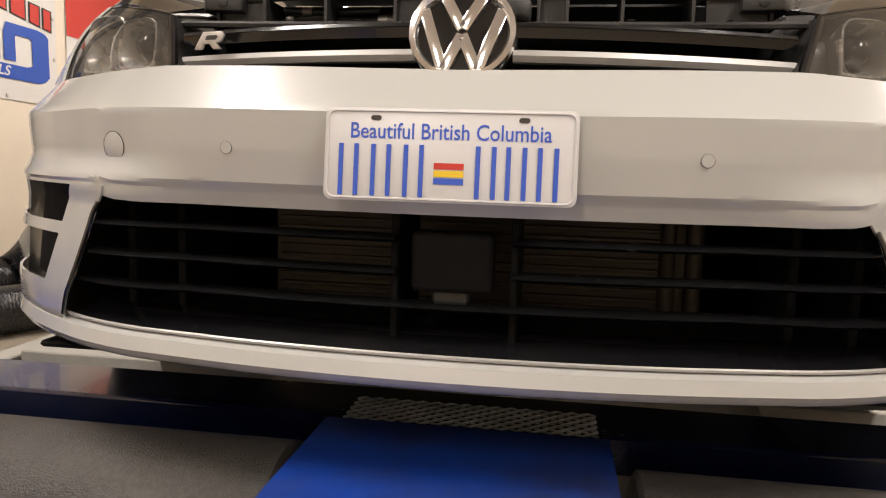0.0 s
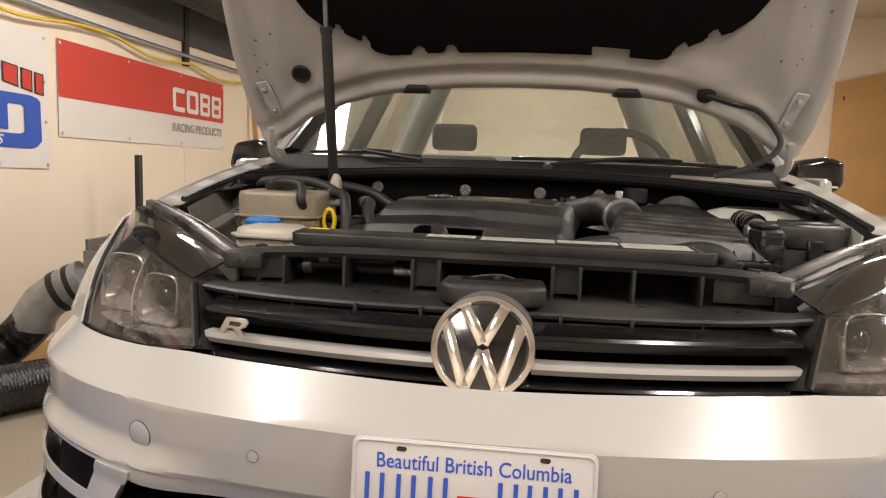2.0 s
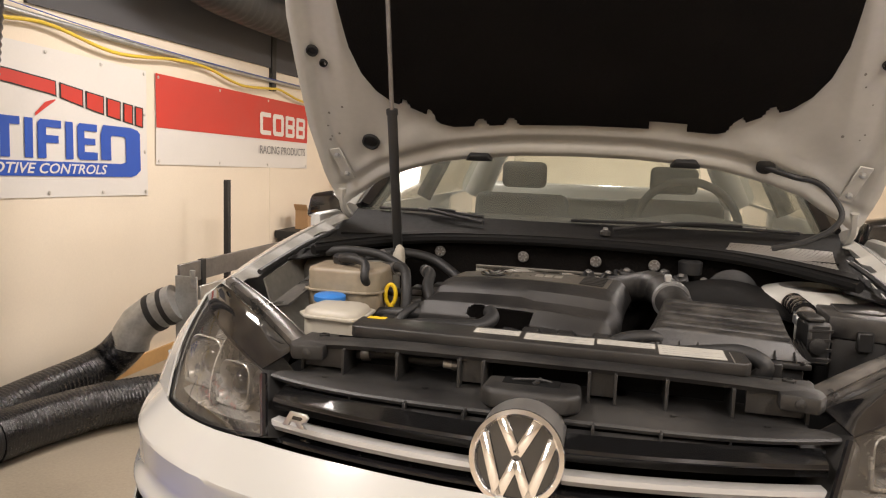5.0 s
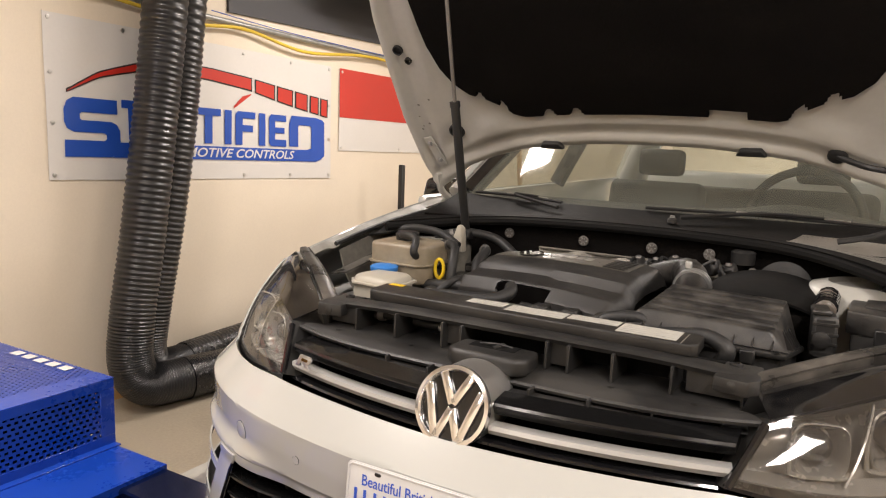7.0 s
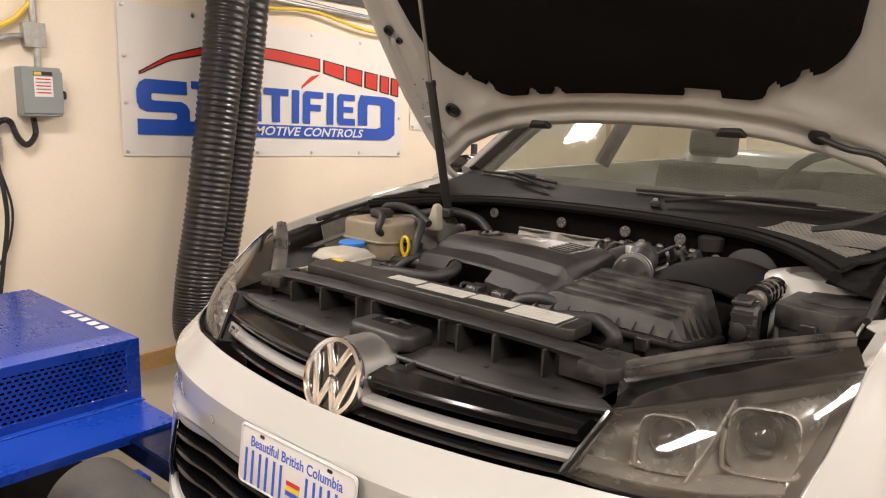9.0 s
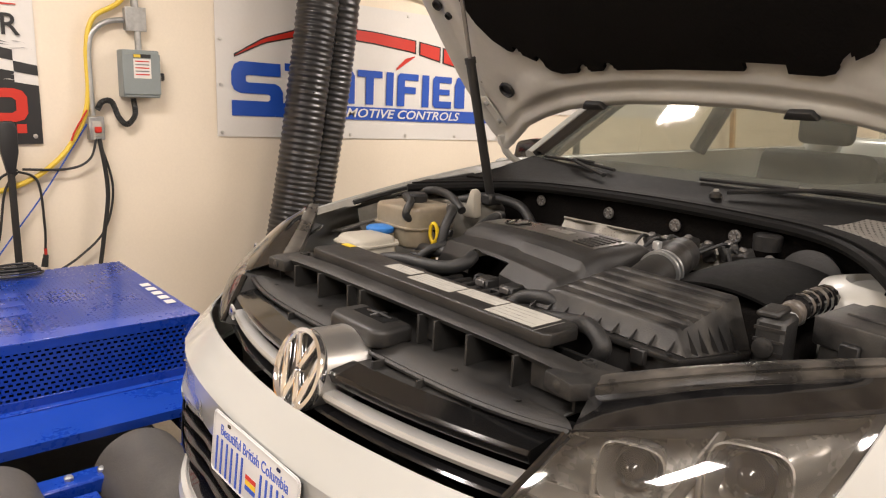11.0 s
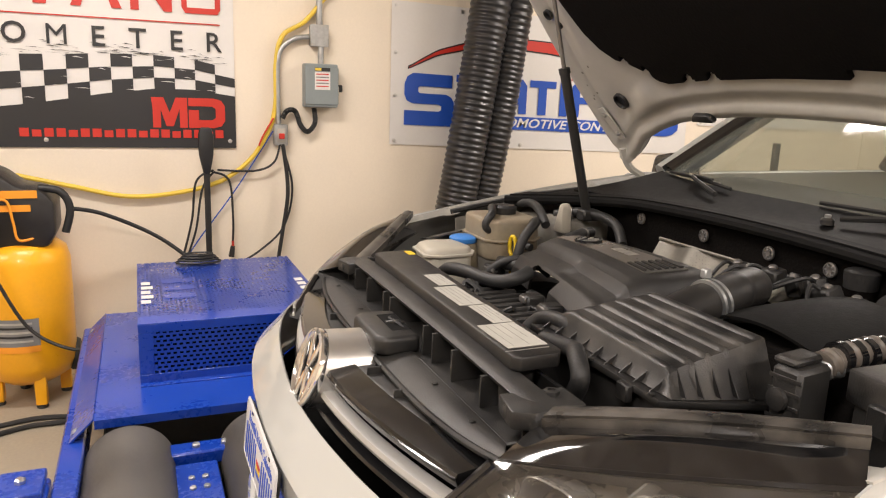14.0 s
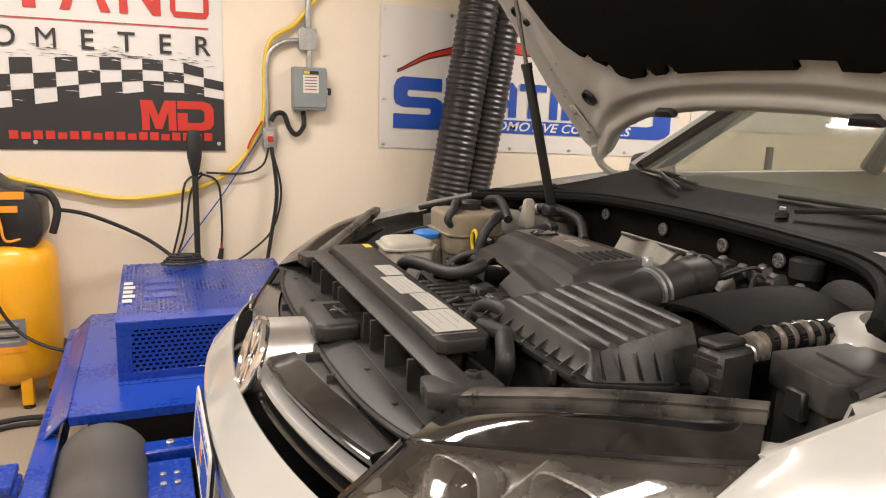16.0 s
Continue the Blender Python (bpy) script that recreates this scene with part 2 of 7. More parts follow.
def sheet(f, nu, nv, thick=0.0, u0=0.0, u1=1.0, v0=0.0, v1=1.0, keep=None):
    """The surface f(u, v) as a grid, given thickness against its normal."""
    pts = [[Vector(f(u0 + (u1 - u0) * i / nu, v0 + (v1 - v0) * j / nv)) for j in range(nv + 1)] for i in range(nu + 1)]
    idx = lambda i, j: i * (nv + 1) + j
    verts = [p for row in pts for p in row]
    faces = [(idx(i, j), idx(i + 1, j), idx(i + 1, j + 1), idx(i, j + 1)) for i in range(nu) for j in range(nv) if keep is None or keep((i + 0.5) / nu, (j + 0.5) / nv)]
    if not thick:
        return [tuple(v) for v in verts], faces
    bm = bmesh.new()
    vs = [bm.verts.new(v) for v in verts]
    for q in faces:
        bm.faces.new([vs[i] for i in q])
    loose = [v for v in bm.verts if not v.link_faces]
    bmesh.ops.delete(bm, geom=loose, context="VERTS")
    bm.normal_update()
    bmesh.ops.solidify(bm, geom=bm.faces[:], thickness=thick)
    return raw(bm)


def spline(points, n):
    """A smooth line of n + 1 points through the given ones."""
    pts = [Vector(p) for p in points]
    out = []
    for k in range(n + 1):
        s = k / n * (len(pts) - 1)
        i = min(int(s), len(pts) - 2)
        t = s - i
        p0, p1, p2, p3 = pts[max(i - 1, 0)], pts[i], pts[i + 1], pts[min(i + 2, len(pts) - 1)]
        out.append(0.5 * ((2 * p1) + (p2 - p0) * t + (2 * p0 - 5 * p1 + 4 * p2 - p3) * t * t + (3 * p1 - p0 - 3 * p2 + p3) * t ** 3))
    return out


def tube(points, radius, sides=10, n=None, caps=True):
    """A round tube along points; radius is a number or a function of 0..1."""
    pts = spline(points, n) if n else [Vector(p) for p in points]
    verts, faces = [], []
    normal = None
    for k, p in enumerate(pts):
        d = (pts[min(k + 1, len(pts) - 1)] - pts[max(k - 1, 0)]).normalized()
        if normal is None:
            normal = d.orthogonal().normalized()
        normal = (normal - d * normal.dot(d)).normalized()
        other = d.cross(normal)
        r = radius(k / (len(pts) - 1)) if callable(radius) else radius
        for s in range(sides):
            a = 2 * math.pi * s / sides
            verts.append(p + (normal * math.cos(a) + other * math.sin(a)) * r)
    for k in range(len(pts) - 1):
        for s in range(sides):
            a, b = k * sides + s, k * sides + (s + 1) % sides
            faces.append((a, b, b + sides, a + sides))
    if caps:
        faces += [tuple(range(sides))[::-1], tuple(range(len(verts) - sides, len(verts)))]
    return [tuple(v) for v in verts], faces


def lathe(profile, sides=32, caps=True):
    """A profile of (radius, height) turned about z."""
    verts, faces = [], []
    for r, z in profile:
        verts += [(r * math.cos(2 * math.pi * s / sides), r * math.sin(2 * math.pi * s / sides), z) for s in range(sides)]
    for k in range(len(profile) - 1):
        for s in range(sides):
            a, b = k * sides + s, k * sides + (s + 1) % sides
            faces.append((a, b, b + sides, a + sides))
    if caps:
        faces += [tuple(range(sides))[::-1], tuple(range(len(verts) - sides, len(verts)))]
    return verts, faces


def squared(pair):
    """Round sections pushed out towards a square with soft corners."""
    out = []
    for x, y, z in pair[0]:
        r = math.hypot(x, y) or 1
        k = (abs(x / r) ** 4 + abs(y / r) ** 4) ** -0.25
        out.append((x * k, y * k, z))
    return out, pair[1]


def lerp(table, x):
    """Smooth reading of a table of (x, value)."""
    if x <= table[0][0]:
        return table[0][1]
    for (a, va), (b, vb) in zip(table, table[1:]):
        if x <= b:
            t = (x - a) / (b - a)
            return va + (vb - va) * t
    return table[-1][1]


def axis(p, x, y, z=None):
    """A pose at p whose x and y axes point as given."""
    x, y = Vector(x).normalized(), Vector(y).normalized()
    z = x.cross(y).normalized()
    y = z.cross(x)
    m = Matrix((x, y, z)).transposed().to_4x4()
    m.translation = Vector(p)
    return m


def words(text, size, depth=0.0006, wide=1.0, bold=0.0, shear=0.0, align="CENTER", spacing=1.0):
    """Text as vertices and faces, in the x-y plane."""
    cu = bpy.data.curves.new("text", "FONT")
    cu.body, cu.size, cu.extrude, cu.offset, cu.shear, cu.align_x, cu.resolution_u = text, size, depth, bold, shear, align, 3
    cu.space_character = spacing
    ob = bpy.data.objects.new("text", cu)
    scene.collection.objects.link(ob)
    me = ob.to_mesh()
    out = [(v.co.x * wide, v.co.y, v.co.z) for v in me.vertices], [tuple(p.vertices) for p in me.polygons]
    ob.to_mesh_clear()
    bpy.data.objects.remove(ob)
    bpy.data.curves.remove(cu)
    return out


def holes(name, base, du, dv, fill_u, fill_v, axes=("Y", "Z")):
    """Sheet metal with rows of staggered slots punched through it."""
    mat = base.copy()
    mat.name = name
    nt = mat.node_tree
    n, link = nt.nodes, nt.links
    co, sep = n.new("ShaderNodeTexCoord"), n.new("ShaderNodeSeparateXYZ")
    link.new(co.outputs["Object"], sep.inputs[0])

    def calc(op, a, b=0.0, c=0.0):
        node = n.new("ShaderNodeMath")
        node.operation = op
        for k, v in enumerate((a, b, c)):
            if isinstance(v, (int, float)):
                node.inputs[k].default_value = v
            else:
                link.new(v, node.inputs[k])
        return node.outputs[0]

    v = calc("DIVIDE", sep.outputs[axes[1]], dv)
    row = calc("FLOOR", v)
    shift = calc("MULTIPLY", calc("MODULO", calc("ABSOLUTE", row), 2.0), 0.5)
    u = calc("ADD", calc("DIVIDE", sep.outputs[axes[0]], du), shift)
    a = calc("ABSOLUTE", calc("SUBTRACT", calc("FRACT", u), 0.5))
    b = calc("ABSOLUTE", calc("SUBTRACT", calc("FRACT", v), 0.5))
    hole = calc("MULTIPLY", calc("LESS_THAN", a, fill_u / 2), calc("LESS_THAN", b, fill_v / 2))
    see, mix = n.new("ShaderNodeBsdfTransparent"), n.new("ShaderNodeMixShader")
    link.new(hole, mix.inputs[0])
    link.new(n["Principled BSDF"].outputs[0], mix.inputs[1])
    link.new(see.outputs[0], mix.inputs[2])
    link.new(mix.outputs[0], n["Material Output"].inputs["Surface"])
    return mat


def tread(name, base, size):
    """Raised tread pattern pressed into a sheet."""
    mat = base.copy()
    mat.name = name
    nt = mat.node_tree
    n, link = nt.nodes, nt.links
    co, bump = n.new("ShaderNodeTexCoord"), n.new("ShaderNodeBump")
    check = n.new("ShaderNodeTexBrick")
    check.inputs["Scale"].default_value = 1.0 / size
    check.inputs["Mortar Size"].default_value = 0.16
    check.inputs["Color1"].default_value = check.inputs["Color2"].default_value = (1, 1, 1, 1)
    check.inputs["Mortar"].default_value = (0, 0, 0, 1)
    turn = n.new("ShaderNodeMapping")
    turn.inputs["Rotation"].default_value = (0, 0, radians(45))
    link.new(co.outputs["Object"], turn.inputs[0])
    link.new(turn.outputs[0], check.inputs["Vector"])
    link.new(check.outputs["Color"], bump.inputs["Height"])
    bump.inputs["Strength"].default_value, bump.inputs["Distance"].default_value = 0.5, 0.003
    link.new(bump.outputs[0], n["Principled BSDF"].inputs["Normal"])
    return mat


BLUE_TREAD = tread("blue_tread_plate", BLUE, 0.03)
BLUE_SLOTS = holes("blue_slotted_side", BLUE, 0.022, 0.0165, 0.6, 0.55, ("Y", "Z"))
BLUE_HOLES = holes("blue_perforated_top", BLUE, 0.022, 0.0165, 0.55, 0.6, ("X", "Y"))
BLUE_ENDS = holes("blue_perforated_end", BLUE, 0.017, 0.014, 0.55, 0.5, ("X", "Z"))
FINS = material("radiator_fins", (0.045, 0.036, 0.027), 0.6, 0.5, vary=0.3, scale=25)


# ---- the room ----
def slab(name, lo, hi, mat, label, category):
    return tagged(part(name, block(lo, hi, 0), mat, None, smooth=0), label, category, kind="structure")


slab("floor", (-3.2, -4.2, FLOOR - 0.1), (4.2, 8.2, FLOOR), CONCRETE, "bare sandy concrete workshop floor with stains", "floor")
slab("wall_west", (-3.1, -4.2, FLOOR), (WALL_X, 8.2, CEIL), WALL, "beige painted plasterboard workshop wall", "wall")
slab("wall_north", (-2.96, 8.0, FLOOR), (4.0, 8.2, CEIL), WALL, "beige painted end wall of the workshop", "wall")
slab("wall_south", (-2.96, -4.2, FLOOR), (4.0, -4.0, CEIL), WALL, "beige painted wall closing the workshop", "wall")
slab("wall_east", (4.0, -4.2, FLOOR), (4.2, 8.2, CEIL), WALL, "beige painted wall on the far side of the car", "wall")
slab("ceiling", (-3.1, -4.2, CEIL), (4.2, 8.2, CEIL + 0.1), CEILING, "pale painted workshop ceiling", "ceiling")
slab("baseboard", (WALL_X, 1.0, FLOOR), (WALL_X + 0.018, 5.1, FLOOR + 0.1), WOOD, "raw wooden strip along the foot of the wall", "baseboard")
slab("wall_panel", (WALL_X, 2.35, 1.845), (WALL_X + 0.02, 5.08, 2.3), GREY_WALL, "dark grey panel on the upper wall", "wall panel")
slab("wall_panel", (WALL_X, 5.16, 1.825), (WALL_X + 0.02, 8.0, 2.3), GREY_WALL, "dark grey panel on the upper wall", "wall panel")
slab("trim", (WALL_X, 5.08, 1.65), (WALL_X + 0.03, 5.16, 2.3), RUBBER, "black upright strip between two grey panels", "trim")
slab("trim", (WALL_X, 2.35, 2.3), (WALL_X + 0.05, 8.0, 2.36), CEILING, "pale ledge above the grey panels", "trim")
slab("trim", (WALL_X, 5.1, FLOOR), (WALL_X + 0.004, 5.13, 1.55), WALL, "beige cover strip over a wall joint", "trim")


# Unseen fittings, added to carry the fill lamps.
def added_ceiling_light(x, y):
    top = thing("added_ceiling_light", "white ceiling fitting with glowing tubes, added out of view as fill light", "ceiling light", "ceiling lights", at=(x, y, CEIL))
    part("housing", block((-0.15, -0.62, -0.06), (0.15, 0.62, 0), 0.01), VINYL, top)
    for dx in (-0.07, 0.07):
        part("tube", tube([(dx, -0.58, -0.085), (dx, 0.58, -0.085)], 0.016), TUBE_LIGHT, top, "glowing white tube of an added fitting")
    return top


for lx, ly, watts in FILL_LAMPS:
    added_ceiling_light(lx, ly)
    lamp("fill_lamp", pose(lx, ly, CEIL - 0.12), 0.3, 1.2, watts)

duct = thing("ceiling_duct", "black round air duct hung under the ceiling", "duct", at=(-2.6, 3.4, 2.165))
part("pipe", tube([(0.02, -0.3, 0.1), (0, 0.2, 0.02), (0.0, 1.2, 0.0), (0.0, 2.6, 0.0), (0.0, 4.5, 0.0)], lambda t: 0.15 + 0.004 * math.sin(t * 260), 20, 120), RUBBER, duct)
part("bracket", block((-0.02, 1.3, 0.14), (0.02, 1.34, 0.485), 0.002), STEEL, duct)


# ---- the dynamometer ----
DECK = 0.11
dyno = thing("dynamometer", "blue enamelled rolling-road dynamometer with grey rollers under the car", "dynamometer", at=(0, 0, FLOOR))


def dpart(name, data, mat, parent=None, label="", smooth=38):
    return part(name, moved(data, Matrix.Translation((0, 0, -FLOOR))), mat, parent or dyno, label, smooth)


# The rail's blue is darkened for the car's shadow across it.
rail = dpart("rear_rail", block((-2.45, 0.3, DECK - 0.08), (2.45, 0.47, DECK - 0.012), 0.006), SHADED_BLUE)
for rx in (-2.2, -1.6, 1.6, 2.2):
    dpart("bolt", moved(lathe([(0.012, 0), (0.012, 0.006), (0.007, 0.01)], 6), Matrix.Translation((rx, 0.38, DECK - 0.012))), STEEL, rail)
rail = dpart("front_rail", block((-2.45, -0.46, DECK - 0.17), (2.45, -0.39, DECK - 0.07), 0.006), BLUE)
# the west deck, folded down along its front and outer edges
for sx in (-1, 1):
    def wing(p):
        return (p[0] * sx, p[1], p[2])
    deck = dpart("deck", sheet(lambda u, v: wing((-2.42 + 1.18 * u, -0.36 + 0.83 * v, DECK)), 4, 4, 0.006), BLUE_TREAD)
    dpart("front_fold", sheet(lambda u, v: wing((-2.42 + 1.18 * u, -0.36 - 0.075 * v, DECK - 0.075 * v)), 4, 2, 0.005), BLUE, deck)
    dpart("edge_fold", sheet(lambda u, v: wing((-1.24, -0.36 + 0.83 * u, DECK - 0.03 * v)), 4, 1, 0.005), BLUE, deck)
    for bx, by in ((-1.3, -0.42), (-2.35, -0.42)):
        dpart("bolt", moved(lathe([(0.013, 0), (0.013, 0.006), (0.008, 0.01)], 6), Matrix.Translation((sx * bx, by, DECK - 0.06)) @ Euler((radians(45), 0, 0)).to_matrix().to_4x4()), STEEL, deck)
    a, b = sorted((sx * 0.26, sx * 1.2))
    for ry in (-0.26, 0.15):
        drum = moved(lathe([(0.02, 0.002), (0.1, 0.0), (0.104, 0.01), (0.12, 0.01), (0.125, 0), (0.137, 0.006), (0.137, b - a - 0.006), (0.125, b - a), (0.02, b - a)], 64), Matrix.Translation((a, ry, DECK - 0.15)) @ Euler((0, math.pi / 2, 0)).to_matrix().to_4x4())
        roller = dpart("roller", drum, ROLLER, label="grey knurled steel roller")
        dpart("shaft", tube([(a - 0.06, ry, DECK - 0.15), (b + 0.06, ry, DECK - 0.15)], 0.03, 16), RAW_STEEL, roller)
    plate = dpart("bearing_plate", block((min(sx * 0.55, sx * 1.08), -0.13, DECK - 0.13), (max(sx * 0.55, sx * 1.08), 0.0, DECK - 0.115), 0.003), BLUE)
    for bx in (0.98, 0.92):
        for by in (-0.085, -0.045):
            dpart("bolt", moved(lathe([(0.011, 0), (0.011, 0.006), (0.007, 0.009)], 6), Matrix.Translation((sx * bx, by, DECK - 0.115))), STEEL, plate)
    dpart("cross_tube", block((min(sx * 1.1, sx * 1.18), -0.38, DECK - 0.14), (max(sx * 1.1, sx * 1.18), 0.3, DECK - 0.09), 0.006), BLUE)
    for by in (-0.06, 0.03):
        dpart("bolt", moved(lathe([(0.014, 0), (0.014, 0.008), (0.009, 0.013)], 6), Matrix.Translation((sx * 1.14, by, DECK - 0.09))), STEEL)
# The near-black bed paints the shaded depth below the rollers.
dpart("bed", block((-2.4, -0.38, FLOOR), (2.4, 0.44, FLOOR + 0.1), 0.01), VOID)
cover = dpart("centre_cover", sheet(lambda u, v: (-0.225 + 0.45 * u, 0.22 - 0.55 * v, DECK + 0.005 - 0.05 * max(0, v - 0.5)), 4, 8, 0.008), BLUE_SCUFFED, label="scuffed blue cover between the rollers")
dpart("cover_ridge", block((-0.05, -0.3, DECK + 0.004), (0.1, 0.18, DECK + 0.012), 0.003), BLUE_SCUFFED, cover)
# expanded-metal grid behind the cover
mesh_v, mesh_f = [], []
for row in range(9):
    for k in range(33):
        x = -0.2 + 0.41 * k / 32
        y = 0.225 + row * 0.012 + (0.009 if (k + row) % 2 else 0.0)
        mesh_v += [(x, y, DECK + 0.012), (x, y + 0.0016, DECK + 0.014), (x, y + 0.0016, DECK + 0.009)]
        if k:
            i = len(mesh_v) - 6
            mesh_f += [(i, i + 3, i + 4, i + 1), (i + 1, i + 4, i + 5, i + 2), (i + 2, i + 5, i + 3, i)]
grid = dpart("mesh_grid", (mesh_v, mesh_f), STEEL, label="expanded steel mesh over the frame")
# A black tray paints the dark gaps seen through the mesh.
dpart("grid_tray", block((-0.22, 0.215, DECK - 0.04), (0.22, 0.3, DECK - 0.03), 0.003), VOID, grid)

arm = thing("dyno_arm", "blue square-tube arm bolted to the dynamometer frame", "frame arm", at=(-1.0, -0.6, FLOOR))
part("tube", block((-0.06, -1.0, 0.3), (0.06, 0.13, 0.4), 0.006), BLUE, arm)
part("clamp", block((-0.075, 0.0, 0.4), (0.075, 0.12, 0.425), 0.004), BLUE, arm)
part("foot", block((-0.05, -0.9, 0.0), (0.05, -0.8, 0.3), 0.006), BLUE, arm)
part("bolt", moved(lathe([(0.016, 0), (0.016, 0.01), (0.01, 0.015)], 6), Matrix.Translation((0, 0.06, 0.425))), SATIN, arm)

guard = thing("guard_box", "blue perforated sheet-metal guard box with white stencil marks", "guard box", at=(-1.5, -0.22, DECK))
L, W, H = 0.95, 0.7, 0.222
part("front_panel", block((-0.003, 0.05, 0.035), (0.0, W - 0.05, H - 0.03), 0), BLUE_SLOTS, guard, smooth=0)
part("back_panel", block((-L, 0.0, 0.0), (-L + 0.003, W, H), 0), BLUE_SLOTS, guard, smooth=0)
part("end_panel", block((-L + 0.003, 0, 0), (-0.004, 0.003, H), 0), BLUE_ENDS, guard, smooth=0)
part("end_panel", block((-L + 0.003, W - 0.003, 0), (-0.004, W, H), 0), BLUE_ENDS, guard, smooth=0)
part("top_panel", block((-L, 0, H), (-0.09, W, H + 0.003), 0), BLUE_HOLES, guard, smooth=0)
part("top_border", block((-0.09, 0, H), (0.002, W + 0.001, H + 0.004), 0.001), BLUE, guard)
for lo, hi in (((-0.004, 0, 0), (0.002, W, 0.035)), ((-0.004, 0, H - 0.03), (0.002, W, H)), ((-0.004, 0, 0.035), (0.002, 0.05, H - 0.03)), ((-0.004, W - 0.05, 0.035), (0.002, W, H - 0.03))):
    part("border", block(lo, hi, 0.001), BLUE, guard)
part("flange", block((0.002, 0, 0.0), (0.03, W, 0.005), 0.001), BLUE, guard)
for k in range(5):
    part("stencil_mark", block((-0.58 + 0.07 * k, 0.015, H + 0.0045), (-0.535 + 0.07 * k, 0.05 + 0.01 * (k % 2), H + 0.006), 0), VINYL, guard, "worn white stencil mark", smooth=0)
    part("stencil_mark", block((-0.5 + 0.07 * k, W - 0.055, H + 0.0045), (-0.455 + 0.07 * k, W - 0.02, H + 0.006), 0), VINYL, guard, "worn white stencil mark", smooth=0)
for k in range(3):
    part("cut_mark", block((-0.62 + 0.12 * k, 0.1, H + 0.0035), (-0.55 + 0.12 * k, 0.22, H + 0.0045), 0), BLUE, guard, smooth=0)
brake = thing("brake_unit", "dark round brake unit inside the blue guard", "brake unit", at=(-1.95, 0.13, DECK))
part("drum", moved(lathe([(0.02, 0), (0.09, 0), (0.1, 0.02), (0.1, 0.12), (0.09, 0.14), (0.02, 0.14)], 32), Matrix.Translation((0.05, 0, 0.1)) @ Euler((0, math.pi / 2, 0)).to_matrix().to_4x4()), RAW_STEEL, brake)
part("base", block((-0.1, -0.12, 0.0), (0.25, 0.12, 0.03), 0.004), RAW_STEEL, brake)
# Unseen black block, added so the guard's slots look dark.
part("dark_filler", block((-0.46, -0.31, 0.03), (0.41, 0.31, 0.19), 0.02, 2), VOID, brake, "black filler block added inside the guard")

# low ramp frame of pale timber and steel behind the rear rail
ramp = thing("ramp_frame", "low pale ramp frame of planks under the car", "ramp", at=(0, 0.5, FLOOR))
for k, (x0, x1) in enumerate(((-1.35, -1.28), (-0.62, -0.55), (0.55, 0.62), (1.28, 1.35))):
    part("side_rail", block((x0, 0.0, 0.0), (x1, 2.2, 0.36), 0.005), PAPER, ramp)
for sx in (-1, 1):
    for k in range(7):
        a, b = sorted((sx * 0.62, sx * 1.28))
        part("plank", block((a, 0.06 + 0.29 * k, 0.335), (b, 0.24 + 0.29 * k, 0.37), 0.004), PAPER if k % 2 else ALLOY, ramp)


# ---- banners ----
def wall_patch(y0, z0, y1, z1, slope):
    """Maps banner units (0..1 across, 0..1 up) to the wall."""
    def at(u, v, lift=0.0):
        return (WALL_X + 0.008 + lift + 0.003 * math.sin(7 * u + 3 * v) * math.sin(5 * v + 2 * u), y0 + (y1 - y0) * u, z0 + (z1 - z0) * v + slope * u)
    return at


def drawn(at):
    """Print that thins towards the far end of the sheet."""
    return lambda u, v, lift=0.0: at(u / (1.642 - 0.642 * u), v, lift)


def patch(at, name, mat, parent, u0, u1, low, high, lift=0.0025, n=12, m=2):
    """A printed shape between two curves on a banner."""
    lo = low if callable(low) else (lambda u: low)
    hi = high if callable(high) else (lambda u: high)
    return part(name, sheet(lambda s, t: at(u0 + (u1 - u0) * s, lo(u0 + (u1 - u0) * s) * (1 - t) + hi(u0 + (u1 - u0) * s) * t, lift), n, m), mat, parent, smooth=80)


def printed(at, name, text, mat, parent, u, v, size, wide=1.0, shear=0.0, bold=0.0, spacing=1.0, align="CENTER"):
    """Lettering laid on a banner, centred on u, v; size in metres."""
    p, q, r = Vector(at(u, v, 0.009)), Vector(at(min(u + 0.1, 1), v, 0.009)), Vector(at(u, v + 0.1, 0.009))
    return part(name, moved(words(text, size, 0.0004, wide, bold, shear, align, spacing), axis(p, (0, q.y - p.y, q.z - p.z), (0, 0, 1))), mat, parent, smooth=0)


def shape(at, name, mat, parent, outline, lift=0.006, box=(0, 1, 0, 1)):
    """A printed outline on a banner; the outline is given in shares of the box u0, u1, v0, v1."""
    u0, u1, v0, v1 = box
    ring = []
    for (a, b), (c, d) in zip(outline, outline[1:] + outline[:1]):
        steps = max(1, int(max(abs(c - a) * (u1 - u0), abs(d - b) * (v1 - v0)) / 0.03))
        ring += [(u0 + (u1 - u0) * (a + (c - a) * k / steps), v0 + (v1 - v0) * (b + (d - b) * k / steps)) for k in range(steps)]
    return part(name, ([at(u, v, lift) for u, v in ring], [tuple(range(len(ring)))]), mat, parent, smooth=0)


